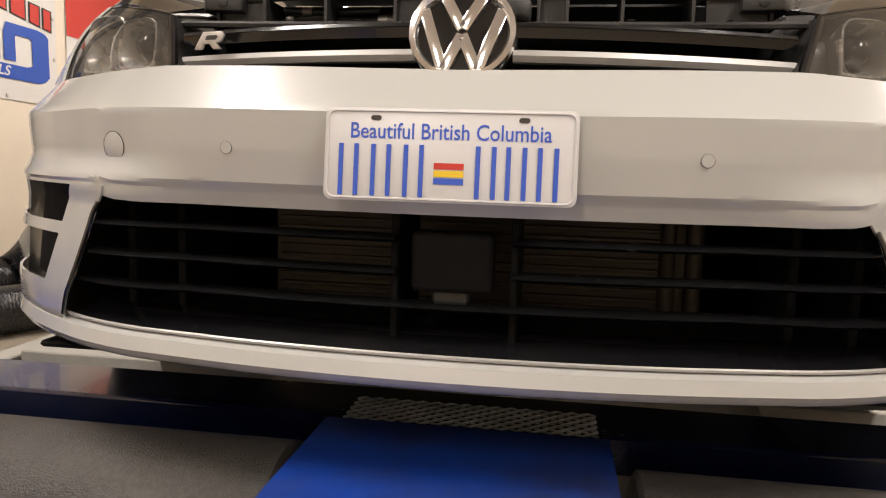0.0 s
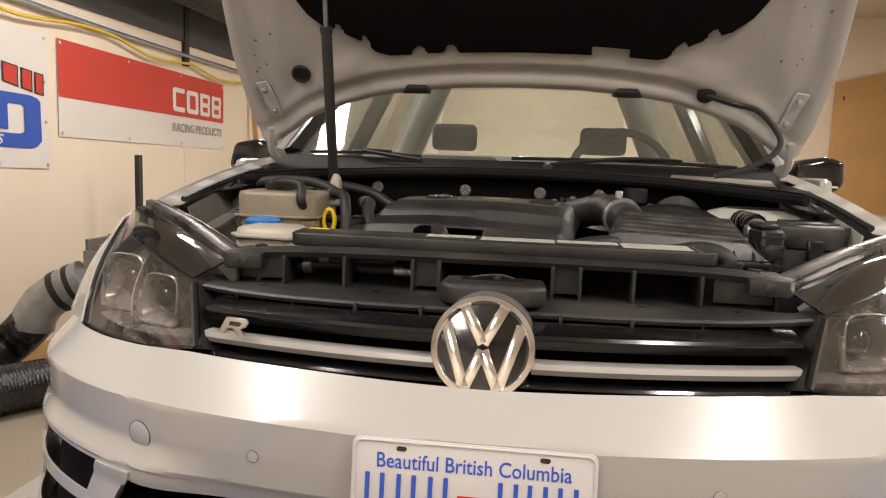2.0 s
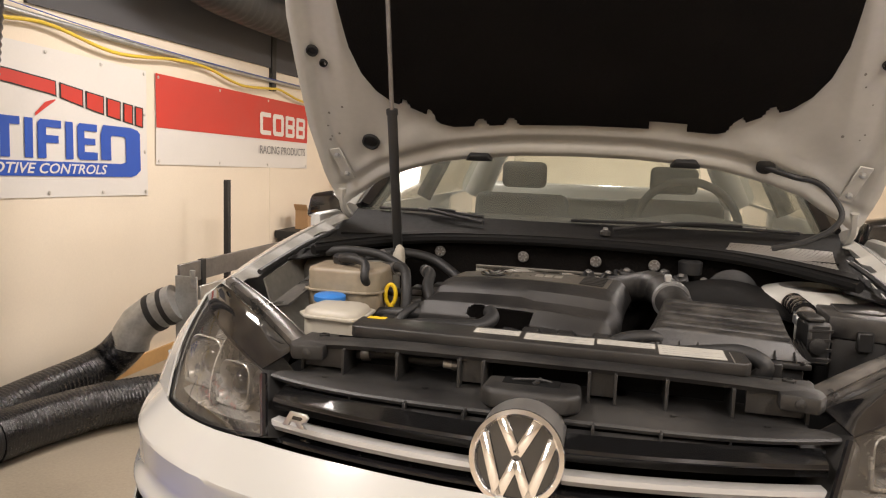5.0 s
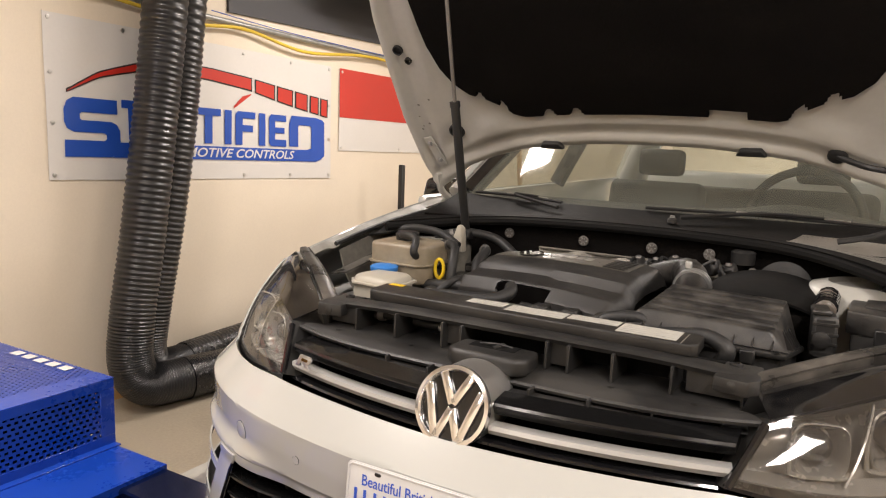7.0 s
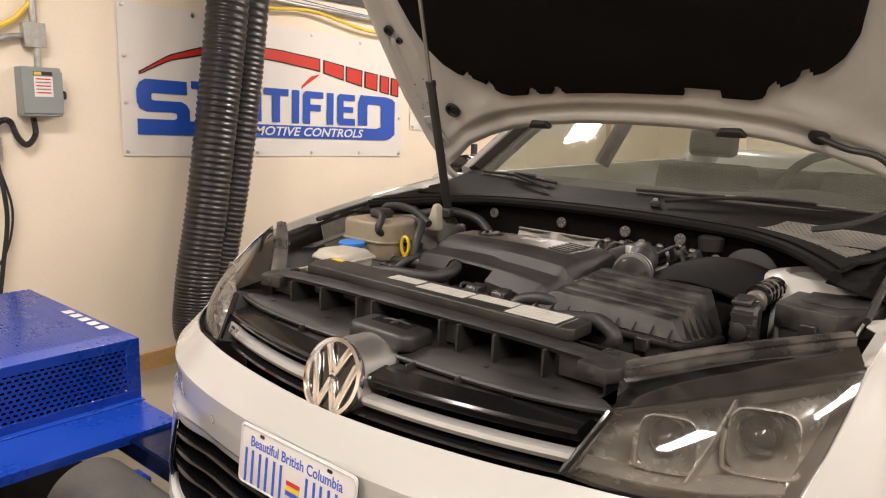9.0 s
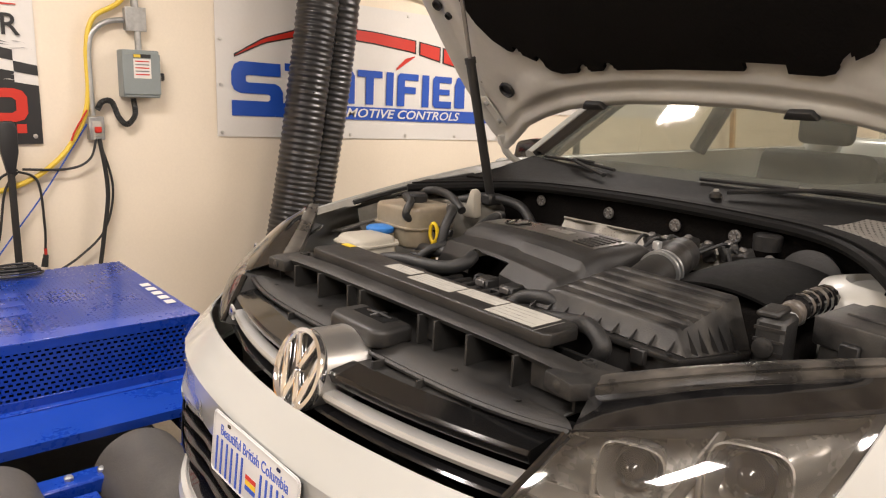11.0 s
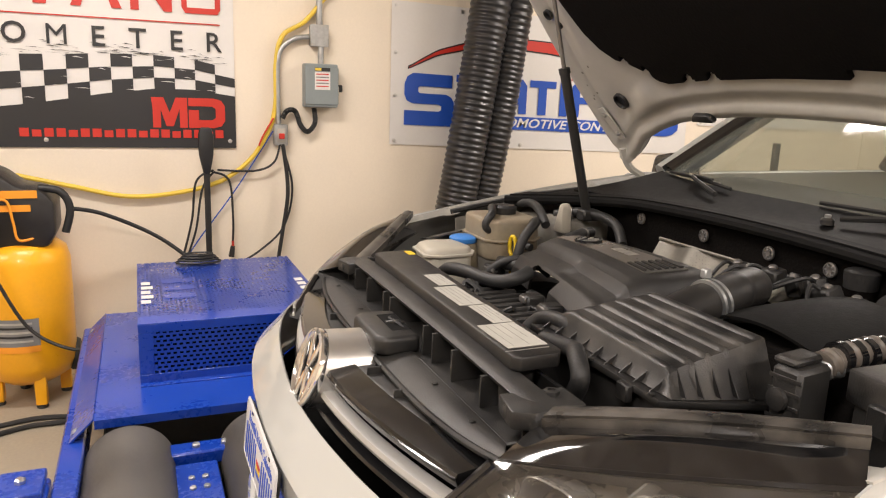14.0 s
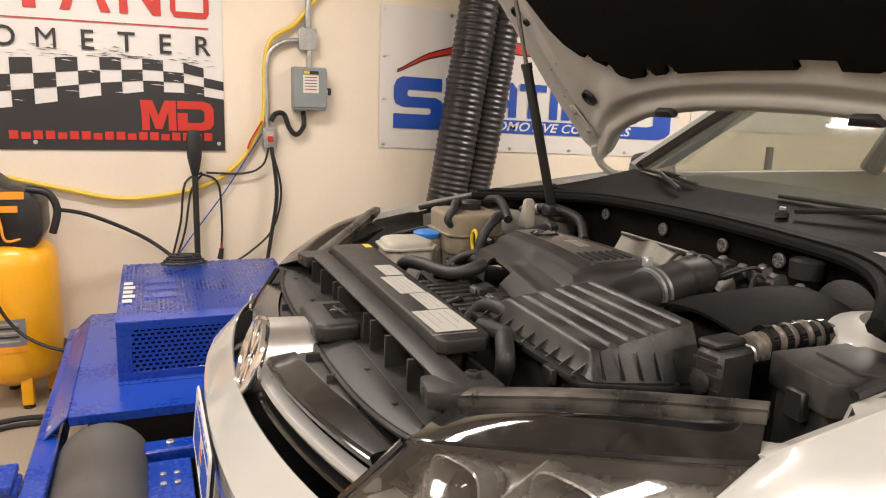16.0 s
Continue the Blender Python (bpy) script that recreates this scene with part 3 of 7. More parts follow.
FORMS = {
    "tee": [(0, 1), (1, 1), (1, 0.8), (0.66, 0.8), (0.66, 0), (0.34, 0), (0.34, 0.8), (0, 0.8)],
    "arr": [(0, 0), (0, 1), (0.86, 1), (1, 0.88), (1, 0.52), (0.9, 0.44), (1, 0.34), (1, 0), (0.7, 0), (0.7, 0.32), (0.3, 0.32), (0.3, 0)],
    "ay": [(0, 0), (0, 0.82), (0.18, 1), (0.82, 1), (1, 0.82), (1, 0), (0.7, 0), (0.7, 0.28), (0.3, 0.28), (0.3, 0)],
    "bar": [(0, 0), (0, 1), (1, 1), (1, 0)],
    "eff": [(0, 0), (0, 0.9), (0.12, 1), (1, 1), (1, 0.8), (0.36, 0.8), (0.36, 0.6), (0.88, 0.6), (0.88, 0.4), (0.36, 0.4), (0.36, 0)],
    "ee": [(0, 0.1), (0, 0.9), (0.12, 1), (1, 1), (1, 0.8), (0.36, 0.8), (0.36, 0.6), (0.9, 0.6), (0.9, 0.42), (0.36, 0.42), (0.36, 0.22), (1, 0.22), (1, 0), (0.12, 0)],
    "cee": [(0.12, 0), (0, 0.1), (0, 0.9), (0.12, 1), (1, 1), (1, 0.8), (0.26, 0.8), (0.26, 0.2), (1, 0.2), (1, 0)],
    "round": [(0.12, 0), (0, 0.1), (0, 0.9), (0.12, 1), (0.88, 1), (1, 0.9), (1, 0.1), (0.88, 0)],
    "bee": [(0, 0), (0, 1), (0.88, 1), (1, 0.9), (1, 0.58), (0.93, 0.5), (1, 0.42), (1, 0.1), (0.88, 0)],
    "em": [(0, 1), (0.34, 1), (0.5, 0.5), (0.68, 1), (1, 1), (1, 0), (0.78, 0), (0.78, 0.62), (0.6, 0.05), (0.4, 0.05), (0.25, 0.6), (0.25, 0), (0.03, 0), (0.03, 0.6)],
    "dee": [(0, 1), (0.7, 1), (0.9, 0.93), (1, 0.75), (1, 0.25), (0.9, 0.07), (0.7, 0), (0, 0), (0, 0.6), (0.28, 0.6), (0.28, 0.27), (0.65, 0.27), (0.74, 0.35), (0.74, 0.65), (0.65, 0.73), (0, 0.73)],
    "gee": [(0.1, 0), (0, 0.12), (0, 0.88), (0.1, 1), (0.92, 1), (1, 0.9), (1, 0.72), (0.86, 0.72), (0.86, 0.88), (0.14, 0.88), (0.14, 0.12), (0.86, 0.12), (0.86, 0.42), (0.5, 0.42), (0.5, 0.54), (1, 0.54), (1, 0.1), (0.92, 0)],
    "en": [(0, 0), (0, 1), (0.18, 1), (0.8, 0.28), (0.8, 1), (1, 1), (1, 0), (0.8, 0), (0.2, 0.7), (0.2, 0)],
    "peak": [(0, 0), (0.42, 1), (0.58, 1), (1, 0), (0.8, 0), (0.72, 0.24), (0.28, 0.24), (0.2, 0)],
}


def eyelets(at, parent, us, vs):
    for u in us:
        for v in vs:
            part("eyelet", moved(lathe([(0.005, 0), (0.011, 0), (0.011, 0.003), (0.005, 0.004)], 10), axis(at(u, v, 0.003), (0, 1, 0), (0, 0, 1))), SATIN, parent)


main_at = wall_patch(1.178, 0.861, 3.345, 1.672, -0.058)
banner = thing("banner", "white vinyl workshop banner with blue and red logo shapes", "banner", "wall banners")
part("sheet", sheet(lambda u, v: main_at(u, v), 40, 14, 0.002), VINYL, banner, smooth=80)
arc_top = [(0.08, 0.552), (0.2, 0.68), (0.35, 0.775), (0.5, 0.815), (0.6, 0.812), (0.73, 0.785), (0.85, 0.74), (0.985, 0.69)]
arc_low = [(0.08, 0.548), (0.2, 0.655), (0.35, 0.73), (0.5, 0.745), (0.6, 0.735), (0.73, 0.7), (0.85, 0.625), (0.985, 0.55)]
for u0, u1 in ((0.08, 0.735), (0.752, 0.812), (0.826, 0.872), (0.886, 0.92), (0.934, 0.956), (0.968, 0.985)):
    patch(drawn(main_at), "rim_shape", VINYL_BLACK, banner, u0 - 0.004, u1 + 0.004, lambda u: lerp(arc_low, u) - 0.01, lambda u: lerp(arc_top, u) + 0.01, 0.0035, 30)
    patch(drawn(main_at), "red_shape", VINYL_RED, banner, u0, u1, lambda u: lerp(arc_low, u), lambda u: lerp(arc_top, u), 0.0055, 30)
patch(drawn(main_at), "red_shape", VINYL_RED, banner, 0.675, 0.735, lambda u: 0.54 + (u - 0.675) * 2.0, lambda u: 0.56 + min(u - 0.675, 0.03) * 1.8 + (u - 0.675) * 0.9, 0.0055, 8)
logo = drawn(main_at)
shape(logo, "blue_shape", VINYL_BLUE, banner, [(0.262, 0.515), (0.1, 0.515), (0.075, 0.49), (0.062, 0.44), (0.062, 0.36), (0.072, 0.32), (0.1, 0.3), (0.21, 0.3), (0.22, 0.29), (0.22, 0.262), (0.21, 0.25), (0.062, 0.25), (0.062, 0.145), (0.235, 0.145), (0.258, 0.17), (0.27, 0.21), (0.27, 0.32), (0.26, 0.355), (0.24, 0.375), (0.13, 0.375), (0.122, 0.385), (0.122, 0.415), (0.13, 0.425), (0.262, 0.425)])
for form, u0, u1 in (("tee", 0.278, 0.348), ("arr", 0.358, 0.436), ("ay", 0.448, 0.536), ("tee", 0.545, 0.63), ("bar", 0.643, 0.667), ("eff", 0.68, 0.748), ("bar", 0.76, 0.782), ("ee", 0.794, 0.852)):
    glyph = shape(logo, "blue_shape", VINYL_BLUE, banner, FORMS[form], box=(u0, u1, 0.265, 0.525))
    if form in ("arr", "ay"):
        shape(logo, "counter", VINYL, glyph, [(0.3, 0.5), (0.3, 0.8), (0.7, 0.8), (0.7, 0.5)], 0.0075, (u0, u1, 0.265, 0.525))
shape(logo, "blue_shape", VINYL_BLUE, banner, [(0.862, 0.27), (0.862, 0.46), (0.87, 0.53), (0.95, 0.53), (0.97, 0.515), (0.978, 0.49), (0.978, 0.2), (0.965, 0.16), (0.95, 0.145), (0.24, 0.145), (0.25, 0.175), (0.272, 0.245), (0.92, 0.245), (0.935, 0.26), (0.935, 0.44), (0.93, 0.455), (0.895, 0.455), (0.892, 0.44), (0.892, 0.27)])
printed(main_at, "lettering", "AUTOMOTIVE CONTROLS", VINYL, banner, 0.53, 0.165, 0.078, 1.3, 0.25, 0.0012)
eyelets(main_at, banner, (0.012, 0.2, 0.4, 0.6, 0.8, 0.988), (0.03, 0.97))
eyelets(main_at, banner, (0.012, 0.988), (0.35, 0.65))

red_at = wall_patch(3.44, 1.005, 5.877, 1.612, -0.046)
red = thing("banner", "red and white vinyl parts-maker banner hung by eyelets", "banner", "wall banners")
part("sheet", sheet(lambda u, v: red_at(u, v), 40, 10, 0.002), VINYL, red, smooth=80)
patch(red_at, "red_field", VINYL_RED, red, 0.0, 1.0, 0.41, 1.0, 0.004, 40, 8)
for form, u0, u1 in (("cee", 0.595, 0.68), ("round", 0.695, 0.785), ("bee", 0.8, 0.88), ("bee", 0.895, 0.975)):
    glyph = shape(red_at, "white_shape", VINYL, red, FORMS[form], 0.0075, (u0, u1, 0.47, 0.79))
    for v0, v1 in {"round": ((0.2, 0.8),), "bee": ((0.18, 0.4), (0.6, 0.82))}.get(form, ()):
        shape(red_at, "counter", VINYL_RED, glyph, [(0.26, v0), (0.26, v1), (0.74, v1), (0.74, v0)], 0.009, (u0, u1, 0.47, 0.79))
printed(red_at, "lettering", "RACING PRODUCTS", VINYL_GREY, red, 0.785, 0.2, 0.1, 1.02)
eyelets(red_at, red, (0.012, 0.33, 0.66, 0.988), (0.04, 0.96))

MD_Y, MD_Z = 0.305, 0.836
md_at = wall_patch(-2.3, MD_Z, MD_Y, 2.05, 0.0)
md = thing("banner", "white, black and red dynamometer banner with chequered flag band", "banner", "wall banners")
part("sheet", sheet(lambda u, v: md_at(u, v), 40, 14, 0.002), VINYL, md, smooth=80)
MW, MH = MD_Y + 2.3, 2.05 - MD_Z


def md_box(name, mat, y0, y1, z0, z1, lift=0.0075):
    patch(md_at, name, mat, md, (y0 + 2.3) / MW, (y1 + 2.3) / MW, (z0 - MD_Z) / MH, (z1 - MD_Z) / MH, lift, max(2, int((y1 - y0) * 12)))


def wave(y):
    """Foot of the chequered band."""
    return lerp([(-2.3, 0.98), (-1.2, 0.985), (-0.72, 1.04), (-0.53, 1.07), (-0.32, 1.108), (-0.085, 1.138), (0.1, 1.138), (0.31, 1.108)], y)


def band(y):
    return lerp([(-2.3, 0.09), (-0.72, 0.08), (-0.1, 0.056), (0.31, 0.046)], y)


def md_u(y):
    return (y + 2.3) / MW


def md_v(z):
    return (z - MD_Z) / MH


patch(md_at, "black_field", VINYL_BLACK, md, 0.0, 1.0, 0.0, lambda u: md_v(wave(-2.3 + MW * u)), 0.0035, 60)
for k in range(25):
    y1 = MD_Y - 0.1 * k
    for r in range(3):
        if (k + r) % 2:
            patch(md_at, "check", VINYL_BLACK, md, md_u(y1 - 0.1), md_u(y1), lambda u, r=r: md_v(wave(-2.3 + MW * u) + band(-2.3 + MW * u) * r), lambda u, r=r: md_v(wave(-2.3 + MW * u) + band(-2.3 + MW * u) * (r + 1)), 0.0045, 3)
rng = random.Random(21)
strokes = []
for k in range(150):
    y, over = rng.uniform(-1.3, 0.26), rng.random() < 0.7
    z = wave(y) + band(y) * (rng.uniform(2.9, 3.9) if over else rng.uniform(0.1, 2.9))
    if not over and int((MD_Y - y) / 0.1 + int((z - wave(y)) / band(y))) % 2 == 0:
        continue
    w, h = rng.uniform(0.02, 0.11), rng.uniform(0.0008, 0.003)
    strokes.append((over, [md_at(md_u(y), md_v(z), 0.0065), md_at(md_u(y + w * 0.6), md_v(z - h), 0.0065), md_at(md_u(y + w), md_v(z - 0.006), 0.0065), md_at(md_u(y + w * 0.4), md_v(z + h), 0.0065)]))
for name, mat, kept in (("brush_mark", VINYL_BLACK, True), ("scratch_mark", VINYL, False)):
    marks = part(name, join(*[(q, [(0, 1, 2, 3)]) for over, q in strokes if over == kept]), mat, md, smooth=0)
    tagged(marks, kind="stuff")
md_box("red_line", VINYL_RED, -2.1, 0.235, 1.468, 1.474)
shape(md_at, "red_shape", VINYL_RED, md, FORMS["em"], 0.0075, (md_u(-0.115), md_u(0.06), md_v(0.94), md_v(1.095)))
shape(md_at, "red_shape", VINYL_RED, md, FORMS["dee"], 0.0075, (md_u(0.066), md_u(0.25), md_v(0.94), md_v(1.095)))
for k in range(18):
    y = -0.72 + 0.054 * k
    md_box("red_bar", VINYL_RED, y, y + 0.041, 0.888, 0.93 - 0.008 * (k % 3 == 1))
for form, y0, y1 in (("gee", 0.05, 0.24), ("en", -0.19, 0.005), ("peak", -0.46, -0.23), ("tee", -0.68, -0.5), ("round", -0.95, -0.74)):
    shape(md_at, "red_shape", VINYL_RED, md, FORMS[form], 0.0075, (md_u(y0), md_u(y1), md_v(1.52), md_v(1.76)))
for k, letter in enumerate("RETEMOMANYD"):
    printed(md_at, "lettering", letter, VINYL_BLACK, md, (0.2 - 0.182 * k + 2.3) / MW, (1.335 - MD_Z) / MH, 0.138, 1.0, bold=0.0 if letter == "M" else 0.0014)
eyelets(md_at, md, (0.012, 0.3, 0.65, 0.988), (0.03, 0.97))


# ---- electrics on the west wall ----
def on_wall(pts, off=0.02):
    return [(WALL_X + off, y, z) for y, z in pts]


def strand(name, label, category, pts, r, mat, n=40, sides=8, group=""):
    return tagged(part(name, tube(pts, r, sides, n), mat, None), label, category, group)


strand("conduit", "long galvanised steel conduit pipe along the wall", "conduit", on_wall([(0.9, 1.83), (2.35, 1.785), (4.0, 1.742), (6.3, 1.725), (7.9, 1.72)], 0.03), 0.016, STEEL, 30, 10)
strand("blue_wire", "thin blue wire lying along the steel conduit", "wire", on_wall([(2.2, 1.83), (3.0, 1.785), (4.5, 1.752), (6.5, 1.742)], 0.035), 0.0028, VINYL_BLUE, 20)
loops = [(0.75, 1.78), (1.0, 1.8), (1.5, 1.79), (2.05, 1.735), (2.45, 1.755), (3.0, 1.68), (3.6, 1.72), (4.0, 1.715), (4.5, 1.64), (5.0, 1.66), (5.2, 1.665), (5.7, 1.6), (6.3, 1.63)]
strand("extension_cord", "yellow extension cord looped along the steel conduit", "cord", on_wall(loops, 0.05), 0.011, CORD_YELLOW, 90)
strand("extension_cord", "yellow extension cord hanging down the wall to the compressor", "cord", on_wall([(0.98, 1.78), (0.82, 1.68), (0.68, 1.52), (0.56, 1.44), (0.52, 1.3), (0.515, 1.08), (0.48, 0.94), (0.38, 0.78), (0.22, 0.66), (0.0, 0.6), (-0.25, 0.585), (-0.5, 0.64), (-0.75, 0.7)], 0.03), 0.012, CORD_YELLOW, 70)

sw = thing("switch_box", "grey steel safety switch box with a warning label", "switch box", at=(WALL_X, 0.757, 1.18))
part("body", block((0, -0.09, -0.115), (0.09, 0.09, 0.118), 0.006), ENCLOSURE, sw)
part("door", block((0.09, -0.092, -0.1), (0.097, 0.092, 0.1), 0.003), ENCLOSURE, sw)
part("warning_label", block((0.097, -0.04, -0.02), (0.0985, 0.045, 0.075), 0), VINYL, sw, "white label with red bars", smooth=0)
for k in range(5):
    part("print_bar", block((0.0985, -0.032, 0.06 - 0.016 * k), (0.0995, 0.036, 0.066 - 0.016 * k), 0), VINYL_RED if k % 2 == 0 else VINYL_GREY, sw, smooth=0)
part("header_label", block((0.097, -0.04, 0.08), (0.0985, 0.045, 0.098), 0), VINYL_BLACK, sw, smooth=0)
part("header_mark", block((0.0985, -0.038, 0.082), (0.0995, -0.005, 0.096), 0), CORD_YELLOW, sw, smooth=0)
part("lever", block((0.03, 0.09, -0.03), (0.06, 0.125, 0.01), 0.006), RUBBER, sw)
part("latch", block((0.05, 0.088, -0.05), (0.08, 0.1, 0.0), 0.003), SATIN, sw)
jb = thing("junction_box", "square galvanised junction box with knock-outs", "junction box", at=(WALL_X, 0.752, 1.447))
part("body", block((0, -0.046, -0.055), (0.055, 0.046, 0.055), 0.004), STEEL, jb)
part("cover", block((0.055, -0.05, -0.058), (0.059, 0.05, 0.058), 0.002), STEEL, jb)
for sy, sz in ((-1, 1), (1, -1), (-1, -1), (1, 1)):
    part("screw", moved(lathe([(0.005, 0), (0.004, 0.003)], 8), axis((0.059, 0.04 * sy, 0.045 * sz), (0, 1, 0), (0, 0, 1))), ALLOY, jb)
strand("conduit", "galvanised conduit stub between switch and junction box", "conduit", on_wall([(0.762, 1.3), (0.762, 1.392)], 0.04), 0.016, STEEL, 4, 12)
strand("conduit", "galvanised conduit rising from the junction box", "conduit", on_wall([(0.757, 1.505), (0.757, 1.62), (0.79, 1.75), (0.9, 1.83)], 0.03), 0.018, STEEL, 16, 12)
strand("conduit", "bent galvanised conduit dropping from the junction box", "conduit", on_wall([(0.7, 1.44), (0.62, 1.425), (0.55, 1.37), (0.528, 1.28), (0.527, 1.1), (0.53, 0.97)], 0.03), 0.014, STEEL, 30, 12)
ob = thing("outlet_box", "small galvanised outlet box with a red plug", "outlet box", at=(WALL_X, 0.541, 0.91))
part("body", block((0, -0.037, -0.058), (0.05, 0.037, 0.058), 0.005), STEEL, ob)
part("face", block((0.05, -0.022, -0.04), (0.056, 0.022, 0.035), 0.003), PAPER, ob)
part("plug", block((0.056, -0.015, -0.02), (0.08, 0.015, 0.01), 0.004), VINYL_RED, ob)
strand("flexible_conduit", "short black flexible conduit curling under the switch", "conduit", on_wall([(0.725, 1.06), (0.73, 0.98), (0.69, 0.93), (0.65, 0.965), (0.62, 1.04), (0.575, 1.04), (0.55, 1.0)], 0.04), lambda t: 0.014 + 0.002 * math.sin(t * 300), RUBBER, 110, 8)
for pts, r in (([(0.535, 0.86), (0.5, 0.76), (0.4, 0.715), (0.2, 0.72)], 0.006), ([(0.55, 0.86), (0.575, 0.6), (0.54, 0.35), (0.5, 0.1), (0.49, -0.1)], 0.011), ([(0.545, 0.86), (0.6, 0.62), (0.55, 0.4), (0.42, 0.27), (0.3, 0.2)], 0.006),
               ([(0.18, 0.72), (0.09, 0.66), (0.06, 0.45), (0.0, 0.22)], 0.006), ([(0.18, 0.71), (0.12, 0.62), (0.08, 0.4), (0.03, 0.25)], 0.006), ([(0.18, 0.71), (0.26, 0.66), (0.275, 0.45), (0.27, 0.32)], 0.006)):
    strand("cable", "black cable hanging down the beige wall", "cable", on_wall(pts, 0.045), r, RUBBER, 30, 8, "hanging cables")
strand("cable", "thin violet cable slanting across the wall", "cable", on_wall([(0.5, 0.93), (0.3, 0.62), (0.1, 0.35), (0.0, 0.2)], 0.03), 0.004, VINYL_BLUE, 16, 6)
strand("cable", "thin red cable crossing the beige wall", "cable", on_wall([(0.42, 0.85), (0.44, 0.9), (0.5, 1.0)], 0.05), 0.005, VINYL_RED, 8, 6)
strand("air_hose", "black air hose running from compressor to dynamometer", "hose", [(-2.62, -0.5, 0.58), (-2.7, -0.35, 0.53), (-2.8, -0.1, 0.38), (-2.7, 0.12, 0.2), (-2.5, 0.2, 0.14)], 0.01, RUBBER, 40)
plug = thing("cable_plug", "black plug with red sleeve on a hanging cable", "plug", at=(WALL_X + 0.045, 0.27, 0.3))
part("body", tube([(0, 0, 0.0), (0, -0.01, -0.06)], lambda t: 0.012 + 0.004 * t), RUBBER, plug)
part("sleeve", tube([(0, 0, 0.03), (0, 0, 0.0)], 0.007), VINYL_RED, plug)

stick = thing("fan_paddle", "tall black upright post with a flat paddle top", "post", at=(-2.83, 0.138, FLOOR))
part("pole", tube([(0.0, 0, 0.0), (0, 0, 1.2)], 0.016, 14), RUBBER, stick)
part("paddle", moved(prism([(-0.016, 0), (0.016, 0), (0.036, 0.1), (0.038, 0.2), (0.026, 0.24), (-0.026, 0.24), (-0.038, 0.2), (-0.036, 0.1)], 0.04, 0.008), axis((-0.02, 0, 1.08), (0, 1, 0), (0, 0, 1))), RUBBER, stick)
part("base_plate", block((-0.09, -0.09, 0), (0.09, 0.09, 0.012), 0.003), RUBBER, stick)
coil = thing("cable_coil", "coil of black cable lying on the guard box", "cable coil", at=(-2.37, 0.05, DECK + 0.2295))
for k in range(4):
    part("loop", tube([((0.05 - 0.006 * k) * math.cos(a / 4 * math.pi) , (0.1 - 0.012 * k) * math.sin(a / 4 * math.pi), 0.01 + 0.012 * k) for a in range(9)], 0.005, 6, 32), RUBBER, coil)

# ---- air compressor ----
comp = thing("air_compressor", "yellow upright air compressor with a black motor cover", "air compressor", at=(-2.7, -0.72, FLOOR))
part("tank", lathe([(0.02, 0.1), (0.12, 0.11), (0.18, 0.15), (0.205, 0.21), (0.205, 0.7), (0.19, 0.76), (0.14, 0.8), (0.02, 0.81)], 48), YELLOW, comp)
for a in (20, 110, 200, 290):
    c, s = math.cos(radians(a)), math.sin(radians(a))
    foot = part("leg", moved(block((-0.03, -0.025, 0.02), (0.03, 0.025, 0.16), 0.004), Matrix.Translation((0.15 * c, 0.15 * s, 0))), YELLOW, comp)
    part("rubber_foot", moved(lathe([(0.025, 0), (0.028, 0.005), (0.022, 0.022)], 12), Matrix.Translation((0.15 * c, 0.15 * s, 0))), RUBBER, foot)
shroud = part("motor_cover", moved(prism([(-0.32, 0.0), (0.13, 0.0), (0.165, 0.06), (0.165, 0.21), (0.12, 0.26), (0.02, 0.28), (-0.05, 0.34), (-0.14, 0.37), (-0.32, 0.37)], 0.3, 0.02), axis((-0.15, 0, 0.78), (0, 1, 0), (0, 0, 1))), DARK_PLASTIC, comp, "dark grey plastic motor cover")
for y0, y1, z0, z1, mat in ((-0.2, 0.1, 0.23, 0.265, ORANGE), (-0.2, -0.05, 0.17, 0.2, VINYL), (-0.05, 0.07, 0.17, 0.2, ORANGE), (-0.14, -0.09, 0.31, 0.34, ORANGE), (-0.2, -0.15, 0.28, 0.305, ORANGE)):
    part("sticker", block((0.153, y0, 0.78 + z0), (0.156, y1, 0.78 + z1), 0), mat, shroud, smooth=0)
part("handle", tube([(0.1, 0.1, 1.05), (0.1, 0.19, 1.03), (0.1, 0.225, 0.95), (0.1, 0.2, 0.84)], 0.018, 10, 20), RUBBER, comp)
part("copper_pipe", tube([(0.16, -0.08, 1.0), (0.17, -0.02, 1.0), (0.17, 0.0, 0.9), (0.17, 0.02, 0.82), (0.12, 0.12, 0.84)], 0.006, 8, 24), ORANGE, comp)
part("pressure_switch", block((0.15, -0.18, 0.84), (0.22, -0.08, 0.94), 0.008), RUBBER, comp)
for y0, y1, mat in ((-0.155, -0.12, VINYL_RED), (-0.118, -0.1, VINYL_BLUE)):
    part("switch_key", block((0.22, y0, 0.88), (0.226, y1, 0.92), 0.002), mat, comp)
label = part("label_plate", sheet(lambda u, v: (0.2075 * math.cos(radians(-70 + 90 * u)), 0.2075 * math.sin(radians(-70 + 90 * u)), 0.33 + 0.13 * v), 16, 3), VINYL_GREY, comp, "black, silver and orange label")
for k in range(5):
    part("label_bar", sheet(lambda u, v: (0.209 * math.cos(radians(-64 + 76 * u)), 0.209 * math.sin(radians(-64 + 76 * u)), 0.35 + 0.021 * k + 0.01 * v), 12, 1), VINYL_BLACK if k % 2 else PAPER, label)
part("label_edge", sheet(lambda u, v: (0.2085 * math.cos(radians(-70 + 90 * u)), 0.2085 * math.sin(radians(-70 + 90 * u)), 0.3 + 0.03 * v), 16, 1), ORANGE, label)
